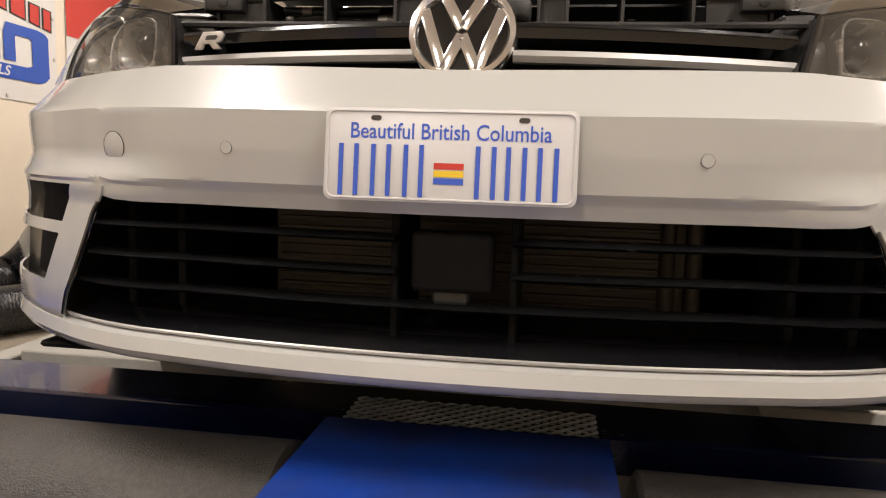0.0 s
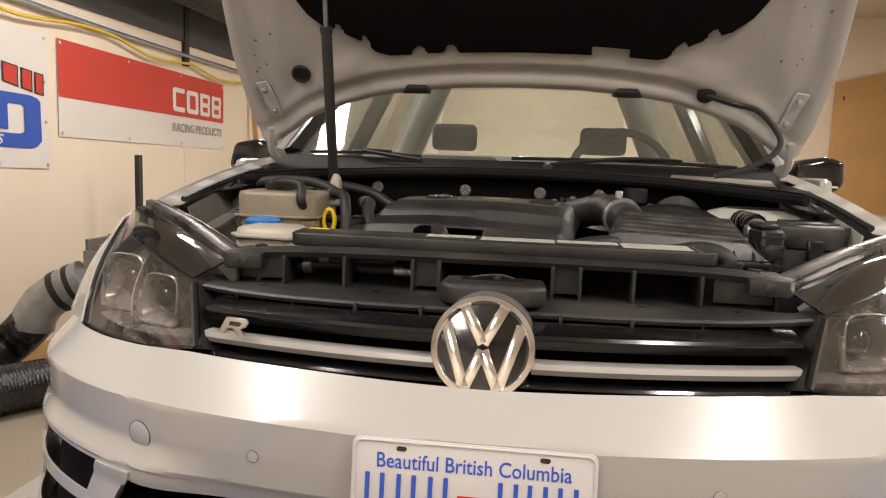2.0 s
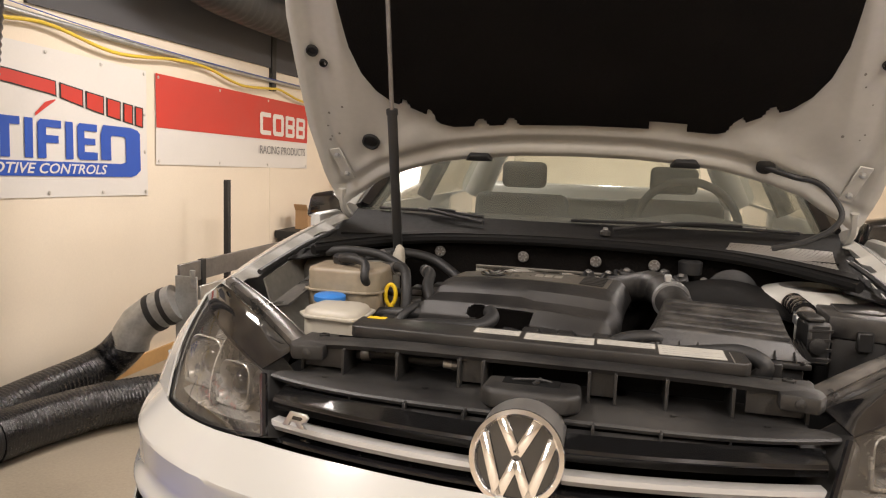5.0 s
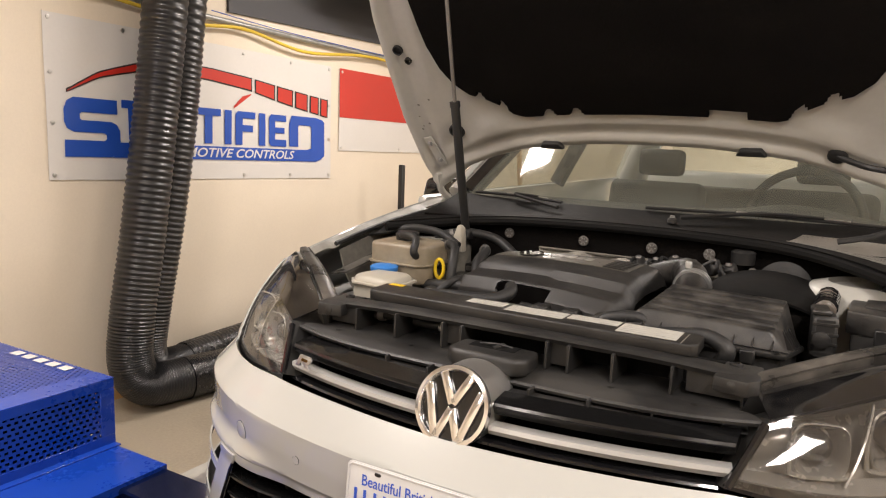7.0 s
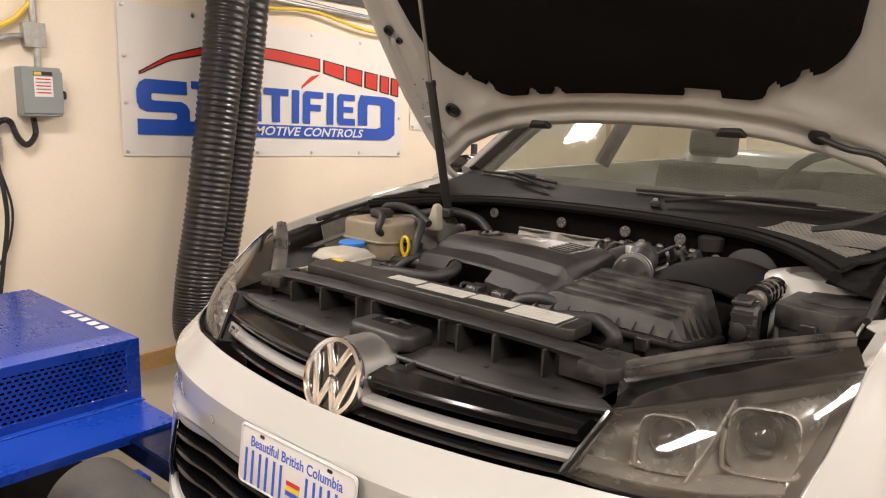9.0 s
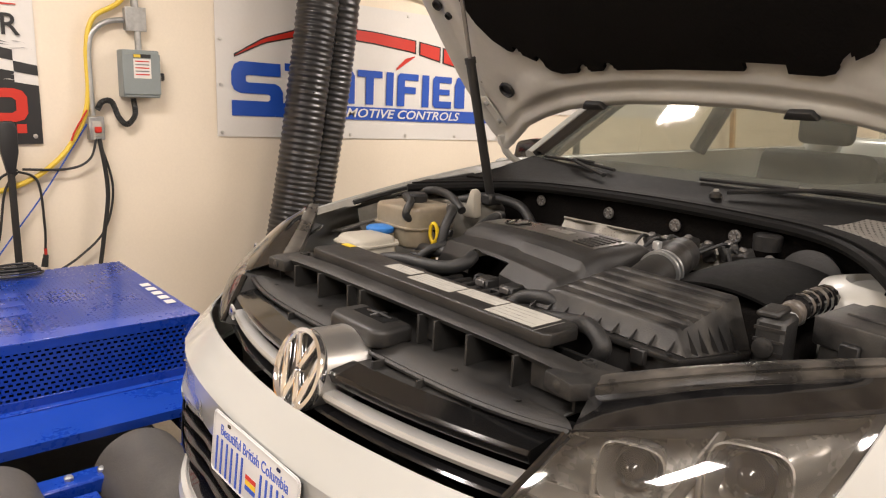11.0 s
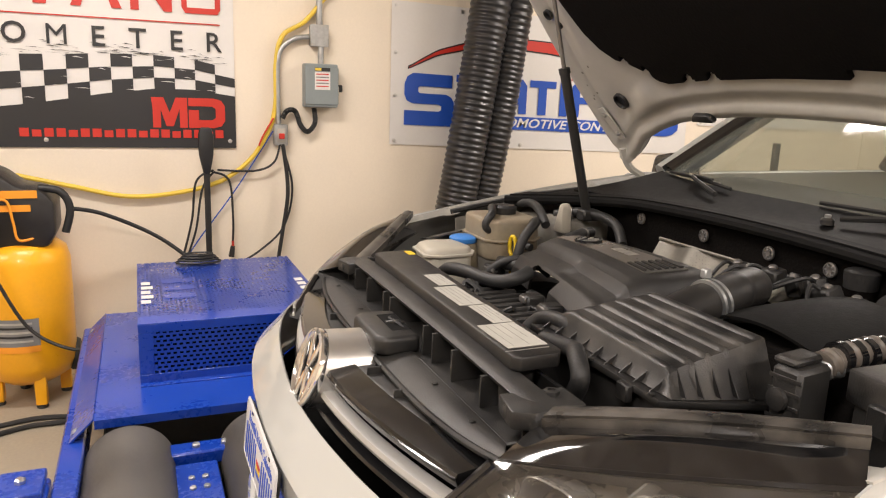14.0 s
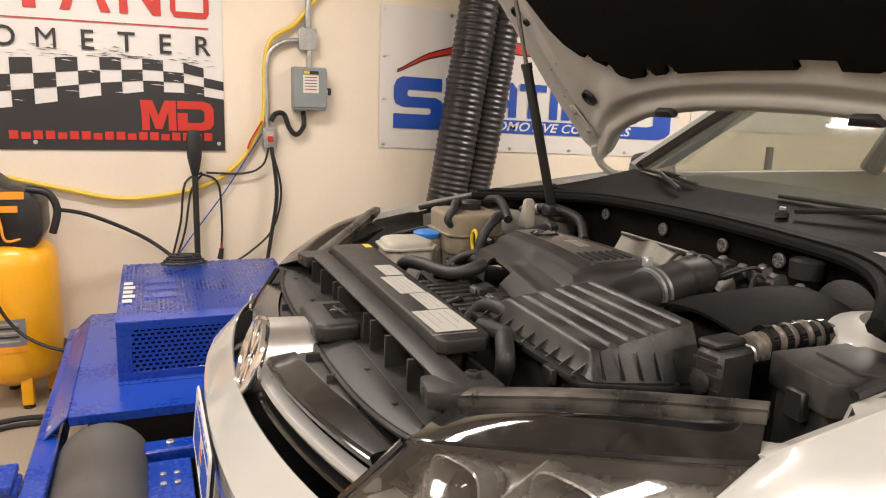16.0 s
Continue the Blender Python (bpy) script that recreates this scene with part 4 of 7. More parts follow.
part("wheel", moved(lathe([(0.01, 0), (0.07, 0), (0.08, 0.012), (0.08, 0.04), (0.07, 0.052), (0.01, 0.052)], 24), axis((-0.02, 0.22, 0.2), (1, 0, 0), (0, 0, 1))), RUBBER, comp)
strand("power_cord", "black power cord drooping down the yellow tank", "cord", [(-2.47, -0.88, 0.5), (-2.46, -0.8, 0.3), (-2.46, -0.68, 0.05), (-2.42, -0.5, -0.05), (-2.45, -0.4, -0.02)], 0.008, RUBBER, 30)
strand("power_cord", "black cords trailing over the concrete floor", "cord", [(-2.3, -1.0, FLOOR + 0.012), (-2.4, -0.7, FLOOR + 0.012), (-2.38, -0.5, FLOOR + 0.012), (-2.45, -0.4, FLOOR + 0.012)], 0.012, RUBBER, 30)
strand("power_cord", "black cords trailing over the concrete floor", "cord", [(-2.2, -0.95, FLOOR + 0.012), (-2.32, -0.72, FLOOR + 0.012), (-2.34, -0.52, FLOOR + 0.012), (-2.5, -0.38, FLOOR + 0.012)], 0.012, RUBBER, 30)


# ---- exhaust hoses ----
def ribbed(points, r, ribs, depth, label, n, mat=HOSE):
    return tagged(part("exhaust_hose", tube(points, lambda t: r * (1 + depth * math.cos(2 * math.pi * ribs * t)), 22, n), mat, None, smooth=60), label, "exhaust hose", "exhaust hoses")


ribbed([(-2.7, 1.79, 2.64), (-2.7, 1.68, 1.7), (-2.7, 1.605, 1.15), (-2.7, 1.52, 0.6), (-2.69, 1.43, 0.15), (-2.68, 1.41, -0.1), (-2.66, 1.5, -0.22), (-2.64, 1.75, -0.245)], 0.113, 118, 0.03, "black ribbed exhaust hose hanging down the wall", 944)
ribbed([(-2.76, 1.99, 2.64), (-2.76, 1.87, 1.7), (-2.76, 1.8, 1.15), (-2.77, 1.71, 0.6), (-2.78, 1.62, 0.15), (-2.8, 1.6, -0.1), (-2.82, 1.7, -0.2), (-2.83, 1.9, -0.22)], 0.1, 118, 0.03, "second black ribbed exhaust hose beside the first", 944)
ribbed([(-2.64, 1.72, -0.245), (-2.6, 1.95, -0.245), (-2.5, 2.25, -0.245), (-2.33, 2.5, -0.245), (-2.05, 2.85, -0.245), (-1.9, 3.3, -0.245)], 0.118, 75, 0.015, "shiny black exhaust hose lying on the floor", 460, FLOOR_HOSE)
ribbed([(-2.83, 1.88, -0.22), (-2.82, 2.2, -0.2), (-2.76, 2.55, -0.16), (-2.7, 2.66, -0.1), (-2.62, 2.7, 0.0)], 0.11, 55, 0.02, "shiny black exhaust hose running to a steel elbow", 330, FLOOR_HOSE)
elbow = thing("duct_elbow", "galvanised steel duct elbow on the exhaust hose", "duct elbow", at=(-2.6, 2.7, 0.0))
part("bend", tube([(-0.02, -0.01, -0.04), (-0.0, 0.0, 0.05), (0.06, 0.03, 0.13), (0.16, 0.06, 0.19), (0.24, 0.08, 0.23)], 0.11, 24, 5), STEEL, elbow, smooth=20)
part("clamp_band", tube([(0.1, 0.045, 0.155), (0.13, 0.053, 0.172)], 0.116, 24), RUBBER, elbow)
part("clamp_band", tube([(0.17, 0.065, 0.195), (0.195, 0.072, 0.207)], 0.115, 24), RUBBER, elbow)
frame_ = thing("extractor_stand", "dark stand of steel flat bars behind the duct", "stand", at=(-2.3, 2.78, FLOOR))
part("plate", block((-0.06, -0.02, 0.38), (0.08, -0.008, 0.76), 0.002), STEEL, frame_, "bright steel end plate")
part("clamp_bolt", tube([(0.06, -0.03, 0.7), (0.06, -0.03, 0.8)], 0.016), STEEL, frame_)
part("flat_bar", block((-0.06, 0.0, 0.7), (-0.04, 1.5, 0.82), 0.003), RAW_STEEL, frame_)
part("flat_bar", block((0.06, 0.02, 0.62), (0.08, 1.2, 0.7), 0.003), ALLOY, frame_)
part("strap", block((-0.065, 0.22, 0.64), (-0.035, 0.27, 0.825), 0.003), RUBBER, frame_)
part("leg", block((-0.06, 0.06, 0.0), (0.0, 0.12, 0.66), 0.004), RAW_STEEL, frame_)
part("leg", block((-0.06, 1.3, 0.0), (0.0, 1.36, 0.66), 0.004), RAW_STEEL, frame_)
post = thing("steel_post", "thin black upright post beside the wall", "post", at=(-2.72, 3.96, FLOOR))
part("pole", block((-0.02, -0.02, 0.0), (0.02, 0.02, 1.27), 0.003), RUBBER, post)
part("base_plate", block((-0.1, -0.1, 0.0), (0.1, 0.1, 0.012), 0.003), RUBBER, post)

# ---- bench with boxes at the far end ----
bench = thing("work_bench", "black steel work bench against the wall", "work bench", at=(-2.62, 5.85, FLOOR))
part("top", block((-0.33, -0.66, 0.7), (0.33, 0.66, 0.77), 0.004), RUBBER, bench)
for sx in (-0.29, 0.29):
    for sy in (-0.6, 0.6):
        part("leg", block((sx - 0.03, sy - 0.03, 0.0), (sx + 0.03, sy + 0.03, 0.7), 0.003), RUBBER, bench)
for bx, by, w, d, hgt in ((-2.78, 5.5, 0.13, 0.2, 0.18), (-2.6, 5.75, 0.15, 0.24, 0.1), (-2.6, 6.15, 0.14, 0.2, 0.08)):
    box = thing("cardboard_box", "open brown cardboard box on the bench", "cardboard box", "boxes on the bench", at=(bx, by, FLOOR + 0.77))
    part("carton", block((-w / 2, -d / 2, 0), (w / 2, d / 2, hgt), 0.003), CARD, box)
    part("flap", moved(block((-w / 2, -0.002, 0), (w / 2, 0.002, 0.07), 0.001), pose(0, -d / 2, hgt, 35)), CARD, box)
    part("print_mark", block((w / 2, -0.03, 0.02), (w / 2 + 0.001, 0.03, 0.08), 0), RUBBER, box, smooth=0)
timber = tagged(part("timber", tube([(-2.75, 6.5, FLOOR), (-2.93, 6.5, 1.75)], 0.03, 4), WOOD, None), "pale timber leaning against the wall", "timber")
board = thing("plywood_board", "large plywood board fixed to the end wall", "plywood board", at=(3.64, 7.98, 0.48))
part("panel", moved(prism([(-0.33, 0), (0.34, 0), (0.34, 1.62), (-0.33, 1.46)], 0.02, 0.003), axis((0, 0, 0), (1, 0, 0), (0, 0, 1))), WOOD, board)
for hx, hz in ((-0.24, 1.3), (0.2, 1.4)):
    part("hook", tube([(hx, -0.02, hz), (hx, -0.05, hz), (hx, -0.05, hz - 0.04)], 0.006), RUBBER, board)


# ---- the car ----
car = thing("car", "white hatchback car with its bonnet propped open", "car")
PLAN = [(0, 0, -0.01), (0.17, 0.15, -0.005), (0.34, 0.3, 0.01), (0.47, 0.42, 0.033), (0.55, 0.49, 0.056), (0.63, 0.56, 0.087), (0.72, 0.66, 0.15), (0.8, 0.748, 0.23), (0.87, 0.815, 0.335), (0.94, 0.872, 0.47), (1.0, 0.895, 0.62)]
OFF = [(0.22, 0.06), (0.255, 0.03), (0.29, -0.004), (0.33, 0.012), (0.473, 0.026), (0.497, 0.016), (0.503, 0.009), (0.55, 0.003), (0.6, 0.0), (0.665, 0.06)]
PLAN_X, PLAN_Y = [(s, x) for s, x, y in PLAN], [(s, y) for s, x, y in PLAN]


def soft(table, s):
    """The table read with a smooth curve."""
    if s >= table[-1][0]:
        return table[-1][1]
    for i, ((a, va), (b, vb)) in enumerate(zip(table, table[1:])):
        if s <= b:
            v0 = table[i - 1][1] if i else 2 * va - vb
            v3 = table[i + 2][1] if i + 2 < len(table) else 2 * vb - va
            a0 = table[i - 1][0] if i else 2 * a - b
            a3 = table[i + 2][0] if i + 2 < len(table) else 2 * b - a
            m0, m1 = (vb - v0) / (b - a0), (v3 - va) / (a3 - a)
            t, h = (s - a) / (b - a), b - a
            return va * (2 * t ** 3 - 3 * t * t + 1) + m0 * h * (t ** 3 - 2 * t * t + t) + vb * (3 * t * t - 2 * t ** 3) + m1 * h * (t ** 3 - t * t)


def ease(t):
    t = min(1, max(0, t))
    return t * t * (3 - 2 * t)


def skin(s, z, out=0.0):
    """The bumper's outer skin: s runs across the car from -1 to 1."""
    a = abs(s)
    x = soft(PLAN_X, a)
    y = soft(PLAN_Y, max(a, 0.0)) if a > 0.17 else -0.01 + 0.005 * (a / 0.17) ** 2
    e = 0.004
    tx, ty = soft(PLAN_X, min(a + e, 1)) - soft(PLAN_X, max(a - e, 0)), soft(PLAN_Y, min(a + e, 1)) - (soft(PLAN_Y, max(a - e, 0.0)))
    if a < 0.02:
        tx, ty = 1, 0
    k = math.hypot(tx, ty)
    nx, ny = ty / k, -tx / k
    flare = 0.03 * ease((a - 0.38) / 0.2) * ease((0.545 - z) / 0.07) * (1 if z > 0.33 else max(0, (z - 0.27) / 0.06))
    push = out + flare - lerp(OFF, z)
    return (math.copysign(1, s) * (x + nx * push), y + ny * push, z)


def top_edge(s):
    return lerp([(0, 0.655), (0.15, 0.657), (0.3, 0.66), (0.5, 0.663), (0.7, 0.655), (0.78, 0.654), (0.9, 0.658), (1, 0.664)], abs(s))


def mouth_edge(s):
    return lerp([(0.5, 0.473), (0.545, 0.475), (0.565, 0.48), (0.58, 0.492), (1, 0.492)], abs(s))



# lower body shell of the bumper
bumper = part("bumper", sheet(lambda u, v: skin(u, mouth_edge(u) + (top_edge(u) - mouth_edge(u)) * v), 170, 34, 0.004, u0=-1, u1=1), WHITE_PAINT, car, smooth=22)


def mouth_side(z):
    return lerp([(0.30, 0.65), (0.33, 0.638), (0.43, 0.593), (0.455, 0.583), (0.47, 0.572), (0.48, 0.56), (0.502, 0.555)], z)


def fog_in(z):
    return lerp([(0.30, 0.705), (0.345, 0.69), (0.502, 0.63)], z)


def fog_out(z):
    return lerp([(0.30, 0.86), (0.345, 0.865), (0.502, 0.845)], z)


for side in (-1, 1):
    def zone(lo, hi, z0, z1, n, m, name="cheek", mat=WHITE_PAINT, out=0.0, thick=0.004):
        part(name, sheet(lambda u, v: skin(side * (lo(z0 + (z1 - z0) * v) * (1 - u) + hi(z0 + (z1 - z0) * v) * u), z0 + (z1 - z0) * v, out), n, m, thick), mat, bumper)
    zone(mouth_side, fog_in, 0.285, 0.493, 8, 20)
    zone(fog_in, fog_out, 0.285, 0.345, 8, 5)
    zone(fog_out, lambda z: 1.0, 0.285, 0.493, 8, 14)
    zone(fog_in, fog_out, 0.418, 0.436, 8, 3, "intake_blade")
    # A black sheet set back paints the intake's unlit depth.
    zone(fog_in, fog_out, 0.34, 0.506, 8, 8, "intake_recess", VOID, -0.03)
    # frame round the mouth
    rim = [skin(side * mouth_side(0.3 + 0.17 * k / 10), 0.3 + 0.17 * k / 10, 0.002) for k in range(11)]
    part("mouth_rim", tube(rim + [], 0.0035, 6), GLOSS_BLACK, bumper)
    # parking sensor and tow-hook cover
    def disc(s, z, r, name, label):
        c, a, b = Vector(skin(s, z, 0.0005)), Vector(skin(s + 0.02, z, 0.0005)), Vector(skin(s, z + 0.01, 0.0005))
        m = axis(c, a - c, b - c)
        ring = part(name, moved(lathe([(r * 0.95, -0.003), (r * 0.96, 0.0004), (r, 0.0004), (r * 1.01, -0.003)], 32, False), m), GLOSS_BLACK, bumper)
        part("face", moved(lathe([(r * 0.955, -0.004), (r * 0.955, 0.0004), (r * 0.9, 0.0009)], 32), m), WHITE_PAINT, ring)
    disc(side * 0.34, 0.55, 0.0085, "parking_sensor", "")
    if side < 0:
        disc(-0.545, 0.548, 0.021, "tow_cover", "")

# splitter lip along the foot of the bumper
def lip_at(s, q, z):
    x, y, _ = skin(s, 0.29)
    k = 1 - q / 0.62
    return (x * (1 - 0.4 * q * abs(s) ** 3), y + q, z + 0.015 * abs(s) ** 4)


lip = part("splitter", sheet(lambda u, v: lip_at(u, *[lerp(t, v) for t in ([(0, 0.05), (0.35, 0.0), (0.6, -0.012), (0.8, -0.006), (1, 0.016)], [(0, 0.245), (0.35, 0.255), (0.6, 0.27), (0.8, 0.288), (1, 0.296)])]), 90, 10, 0.004, u0=-0.97, u1=0.97), WHITE_PAINT, bumper)
part("splitter_ledge", sheet(lambda u, v: lip_at(u, 0.012 + 0.075 * v, 0.2975 + 0.02 * v), 90, 3, 0.004, u0=-0.95, u1=0.95), GLOSS_BLACK, bumper, "gloss black ledge")
part("splitter_bead", tube([lip_at(-0.72 + 1.44 * k / 60, 0.006, 0.297) for k in range(61)], 0.003, 6), STRIP_SILVER, bumper, "bright bead along the ledge")

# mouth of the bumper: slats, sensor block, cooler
# Black sheets and baffles paint the shade inside the mouth.
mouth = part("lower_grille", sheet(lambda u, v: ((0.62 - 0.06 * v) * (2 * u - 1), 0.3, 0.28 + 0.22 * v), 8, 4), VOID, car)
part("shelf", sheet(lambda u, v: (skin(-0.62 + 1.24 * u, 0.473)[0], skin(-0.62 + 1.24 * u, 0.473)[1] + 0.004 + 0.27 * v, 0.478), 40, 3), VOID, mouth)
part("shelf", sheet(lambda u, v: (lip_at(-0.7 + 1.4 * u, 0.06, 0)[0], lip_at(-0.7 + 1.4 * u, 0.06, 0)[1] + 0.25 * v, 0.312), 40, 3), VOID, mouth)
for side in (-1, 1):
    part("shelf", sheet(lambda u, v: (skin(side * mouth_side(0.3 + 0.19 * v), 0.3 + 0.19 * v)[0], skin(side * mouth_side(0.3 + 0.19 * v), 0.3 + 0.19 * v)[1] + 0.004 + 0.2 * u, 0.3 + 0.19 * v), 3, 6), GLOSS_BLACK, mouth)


def slat(s0, s1, z, mat=SLAT):
    prof = [(-0.002, 0.0), (0.004, 0.004), (0.03, 0.0055), (0.032, -0.004), (0.004, -0.004)]
    verts, faces = [], []
    n = 40
    for k in range(n + 1):
        s = s0 + (s1 - s0) * k / n
        x, y, _ = skin(s, 0.44)
        verts += [(x, y + q, z + h) for q, h in prof]
        if k:
            b = (k - 1) * 5
            faces += [(b + i, b + (i + 1) % 5, b + 5 + (i + 1) % 5, b + 5 + i) for i in range(5)]
    faces += [(4, 3, 2, 1, 0), tuple(range(n * 5, n * 5 + 5))]
    part("slat", (verts, faces), mat, mouth)


for side in (-1, 1):
    slat(side * 0.085, side * 0.585, 0.44)
    slat(side * 0.085, side * 0.6, 0.397)
slat(-0.635, 0.635, 0.354)
radar = part("sensor_block", block((-0.056, 0.028, 0.372), (0.05, 0.075, 0.45), 0.008, 3), SCUTTLE, car, "plain black square sensor block")
part("bracket", block((-0.03, 0.04, 0.345), (0.02, 0.07, 0.374), 0.004), BLACK_PLASTIC, radar)
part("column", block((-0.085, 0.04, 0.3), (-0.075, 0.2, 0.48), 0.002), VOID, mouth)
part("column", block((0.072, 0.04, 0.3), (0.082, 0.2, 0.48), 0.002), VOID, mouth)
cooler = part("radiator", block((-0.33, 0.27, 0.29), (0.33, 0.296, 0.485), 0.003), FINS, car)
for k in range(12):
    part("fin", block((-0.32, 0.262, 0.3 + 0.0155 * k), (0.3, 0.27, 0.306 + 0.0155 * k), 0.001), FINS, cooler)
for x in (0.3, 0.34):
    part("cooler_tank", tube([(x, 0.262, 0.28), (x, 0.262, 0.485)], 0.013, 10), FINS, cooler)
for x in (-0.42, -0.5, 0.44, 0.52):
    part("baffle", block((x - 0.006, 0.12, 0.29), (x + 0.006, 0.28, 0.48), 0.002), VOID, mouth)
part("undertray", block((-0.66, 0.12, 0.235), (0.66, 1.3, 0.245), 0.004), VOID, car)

# number plate
plate_m = axis((-0.004, -0.019, 0.5465), (1, 0, 0), (0, 0.1, 1))
def rounded(w, h, r, n=5):
    pts = []
    for cx, cy, a0 in ((w / 2 - r, h / 2 - r, 0), (-w / 2 + r, h / 2 - r, 90), (-w / 2 + r, -h / 2 + r, 180), (w / 2 - r, -h / 2 + r, 270)):
        pts += [(cx + r * math.cos(radians(a0 + 90 * k / n)), cy + r * math.sin(radians(a0 + 90 * k / n))) for k in range(n + 1)]
    return pts


plate = part("number_plate", moved(prism(rounded(0.305, 0.112, 0.01), 0.0025, 0.0006), plate_m), PLATE, car, "white embossed plate with blue lettering")
part("plate_rim", moved(tube([(x * 0.975, y * 0.94, 0.0028) for x, y in rounded(0.305, 0.112, 0.01)] + [(0.5 * 0.305 * 0.975, (0.056 - 0.01) * 0.94, 0.0028)], 0.0016, 6), plate_m), PLATE, plate)
part("plate_backing", moved(block((-0.15, -0.05, -0.006), (0.15, 0.05, -0.0005), 0.003), plate_m), BLACK_PLASTIC, plate)
part("lettering", moved(words("Beautiful British Columbia", 0.0268, 0.0003, 0.86, 0.0002), plate_m @ Matrix.Translation((0, 0.0195, 0.0028))), PLATE_BLUE, plate, smooth=0)
for x in (-0.122, -0.082, -0.042, 0.045, 0.081, 0.118):
    for dx in (-0.0095, 0.0095):
        part("number_bar", moved(block((x + dx - 0.0028, -0.05, 0.0026), (x + dx + 0.0028, 0.0125, 0.004), 0.0004), plate_m), PLATE_BLUE, plate, "embossed blue bar", smooth=0)
for k in range(3):
    part("flag_stripe", moved(block((-0.017, -0.034 + 0.009 * k, 0.0026), (0.019, -0.0265 + 0.009 * k, 0.0033), 0), plate_m), (PLATE_BLUE, YELLOW_PLASTIC, VINYL_RED)[k], plate, smooth=0)
for x in (-0.0895, 0.0885):
    part("plate_slot", moved(prism([(px * 0.5 + x, py * 0.5 + 0.044) for px, py in rounded(0.026, 0.012, 0.006)], 0.0006), plate_m @ Matrix.Translation((0, 0, 0.0026))), GLOSS_BLACK, plate)

# ---- upper grille ----
def gy(x):
    return 0.1 + 0.085 * (abs(x) / 0.465) ** 2.0


def gslab(name, x0, x1, y0, y1, z0, z1, mat, parent, label="", nose=0.3, slope=0.0, n=40):
    """A curved bar of the grille, with a rounded front edge."""
    prof = [(y0, z0 + (z1 - z0) * nose), (y0 + 0.003, z1 - 0.001), (y0 + 0.008, z1), (y1, z1 + slope), (y1, z0 + slope), (y0 + 0.004, z0)]
    verts, faces = [], []
    k6 = len(prof)
    for k in range(n + 1):
        x = x0 + (x1 - x0) * k / n
        verts += [(x, gy(x) + q, h + 0.004 * (1 - (x / 0.46) ** 2)) for q, h in prof]
        if k:
            b = (k - 1) * k6
            faces += [(b + i, b + (i + 1) % k6, b + k6 + (i + 1) % k6, b + k6 + i) for i in range(k6)]
    faces += [tuple(range(k6))[::-1], tuple(range(n * k6, n * k6 + k6))]
    return part(name, (verts, faces), mat, parent, label)


# Black backing paints the dark space behind the upper slats.
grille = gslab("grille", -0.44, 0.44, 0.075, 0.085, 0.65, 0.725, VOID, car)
gslab("lower_sill", -0.43, 0.43, -0.035, 0.06, 0.647, 0.654, GLOSS_BLACK, grille)
for a, b in ((-0.43, -0.062), (0.062, 0.43)):
    gslab("chrome_strip", a, b, -0.03, -0.005, 0.666, 0.682, STRIP_SILVER, grille, "satin silver strip", 0.5)
    gslab("blade", a, b, -0.02, 0.028, 0.698, 0.718, SLAT, grille, nose=0.7, slope=0.006)
    gslab("blade_edge", a, b, -0.0225, -0.017, 0.7105, 0.7135, GLOSS_BLACK, grille)
gslab("upper_slat", -0.455, 0.455, 0.03, 0.06, 0.714, 0.719, BLACK_PLASTIC, grille)
for k in range(9):
    x = -0.4 + 0.1 * k
    if abs(x) > 0.05:
        part("divider", block((x - 0.002, gy(x) + 0.035, 0.714), (x + 0.002, gy(x) + 0.075, 0.735), 0.0005), BLACK_PLASTIC, grille)
for side in (-1, 1):
    part("side_trim", tube([(side * 0.428, 0.118, 0.662), (side * 0.445, 0.15, 0.7), (side * 0.464, 0.185, 0.745)], 0.007, 8, 8), GLOSS_BLACK, grille)
badge_m = axis((-0.368, 0.114, 0.688), (1, -0.26, 0), (0, 0.1, 1)) @ Matrix.Diagonal((0.78, 0.72, 0.8, 1))
badge = part("badge", moved(prism([(-0.034, 0), (-0.018, 0), (-0.013, 0.011), (-0.001, 0.011), (0.008, 0.0), (0.026, 0.0), (0.015, 0.012), (0.026, 0.016), (0.032, 0.027), (0.026, 0.034), (-0.016, 0.034), (-0.02, 0.026)], 0.006, 0.001), badge_m), SATIN, grille, "small chrome badge shape")
part("badge_slot", moved(prism([(-0.009, 0.0175), (0.014, 0.0175), (0.019, 0.0225), (0.016, 0.026), (-0.006, 0.026)], 0.0008), badge_m @ Matrix.Translation((0, 0, 0.006))), GLOSS_BLACK, badge)

# round emblem in front of the grille
em = axis((-0.003, 0.066, 0.705), (1, 0, 0), (0, 0.36, 1))
emblem = part("emblem", moved(lathe([(0.058, -0.014), (0.066, -0.012), (0.069, -0.006), (0.07, 0.0), (0.0685, 0.006), (0.062, 0.0075), (0.0585, 0.003), (0.058, -0.004), (0.01, -0.004)], 64), em), CHROME, car, "round chrome emblem")
part("barrel", sheet(lambda u, v: tuple(em @ Vector((0.0683 * math.cos(2 * math.pi * u), 0.0683 * math.sin(2 * math.pi * u), -0.006)) + Vector((0, 0.085 * v, -0.004 * v))), 48, 4), SATIN, emblem, "satin silver housing")
part("face", moved(lathe([(0.0605, -0.003), (0.01, -0.002)], 48), em), GLOSS_BLACK, emblem, "gloss black face")


def bar_shape(p, q, w):
    d = Vector((q[0] - p[0], q[1] - p[1])).normalized()
    nx, ny = -d.y * w / 2, d.x * w / 2
    return [(p[0] + nx, p[1] + ny), (p[0] - nx, p[1] - ny), (q[0] - nx, q[1] - ny), (q[0] + nx, q[1] + ny)]


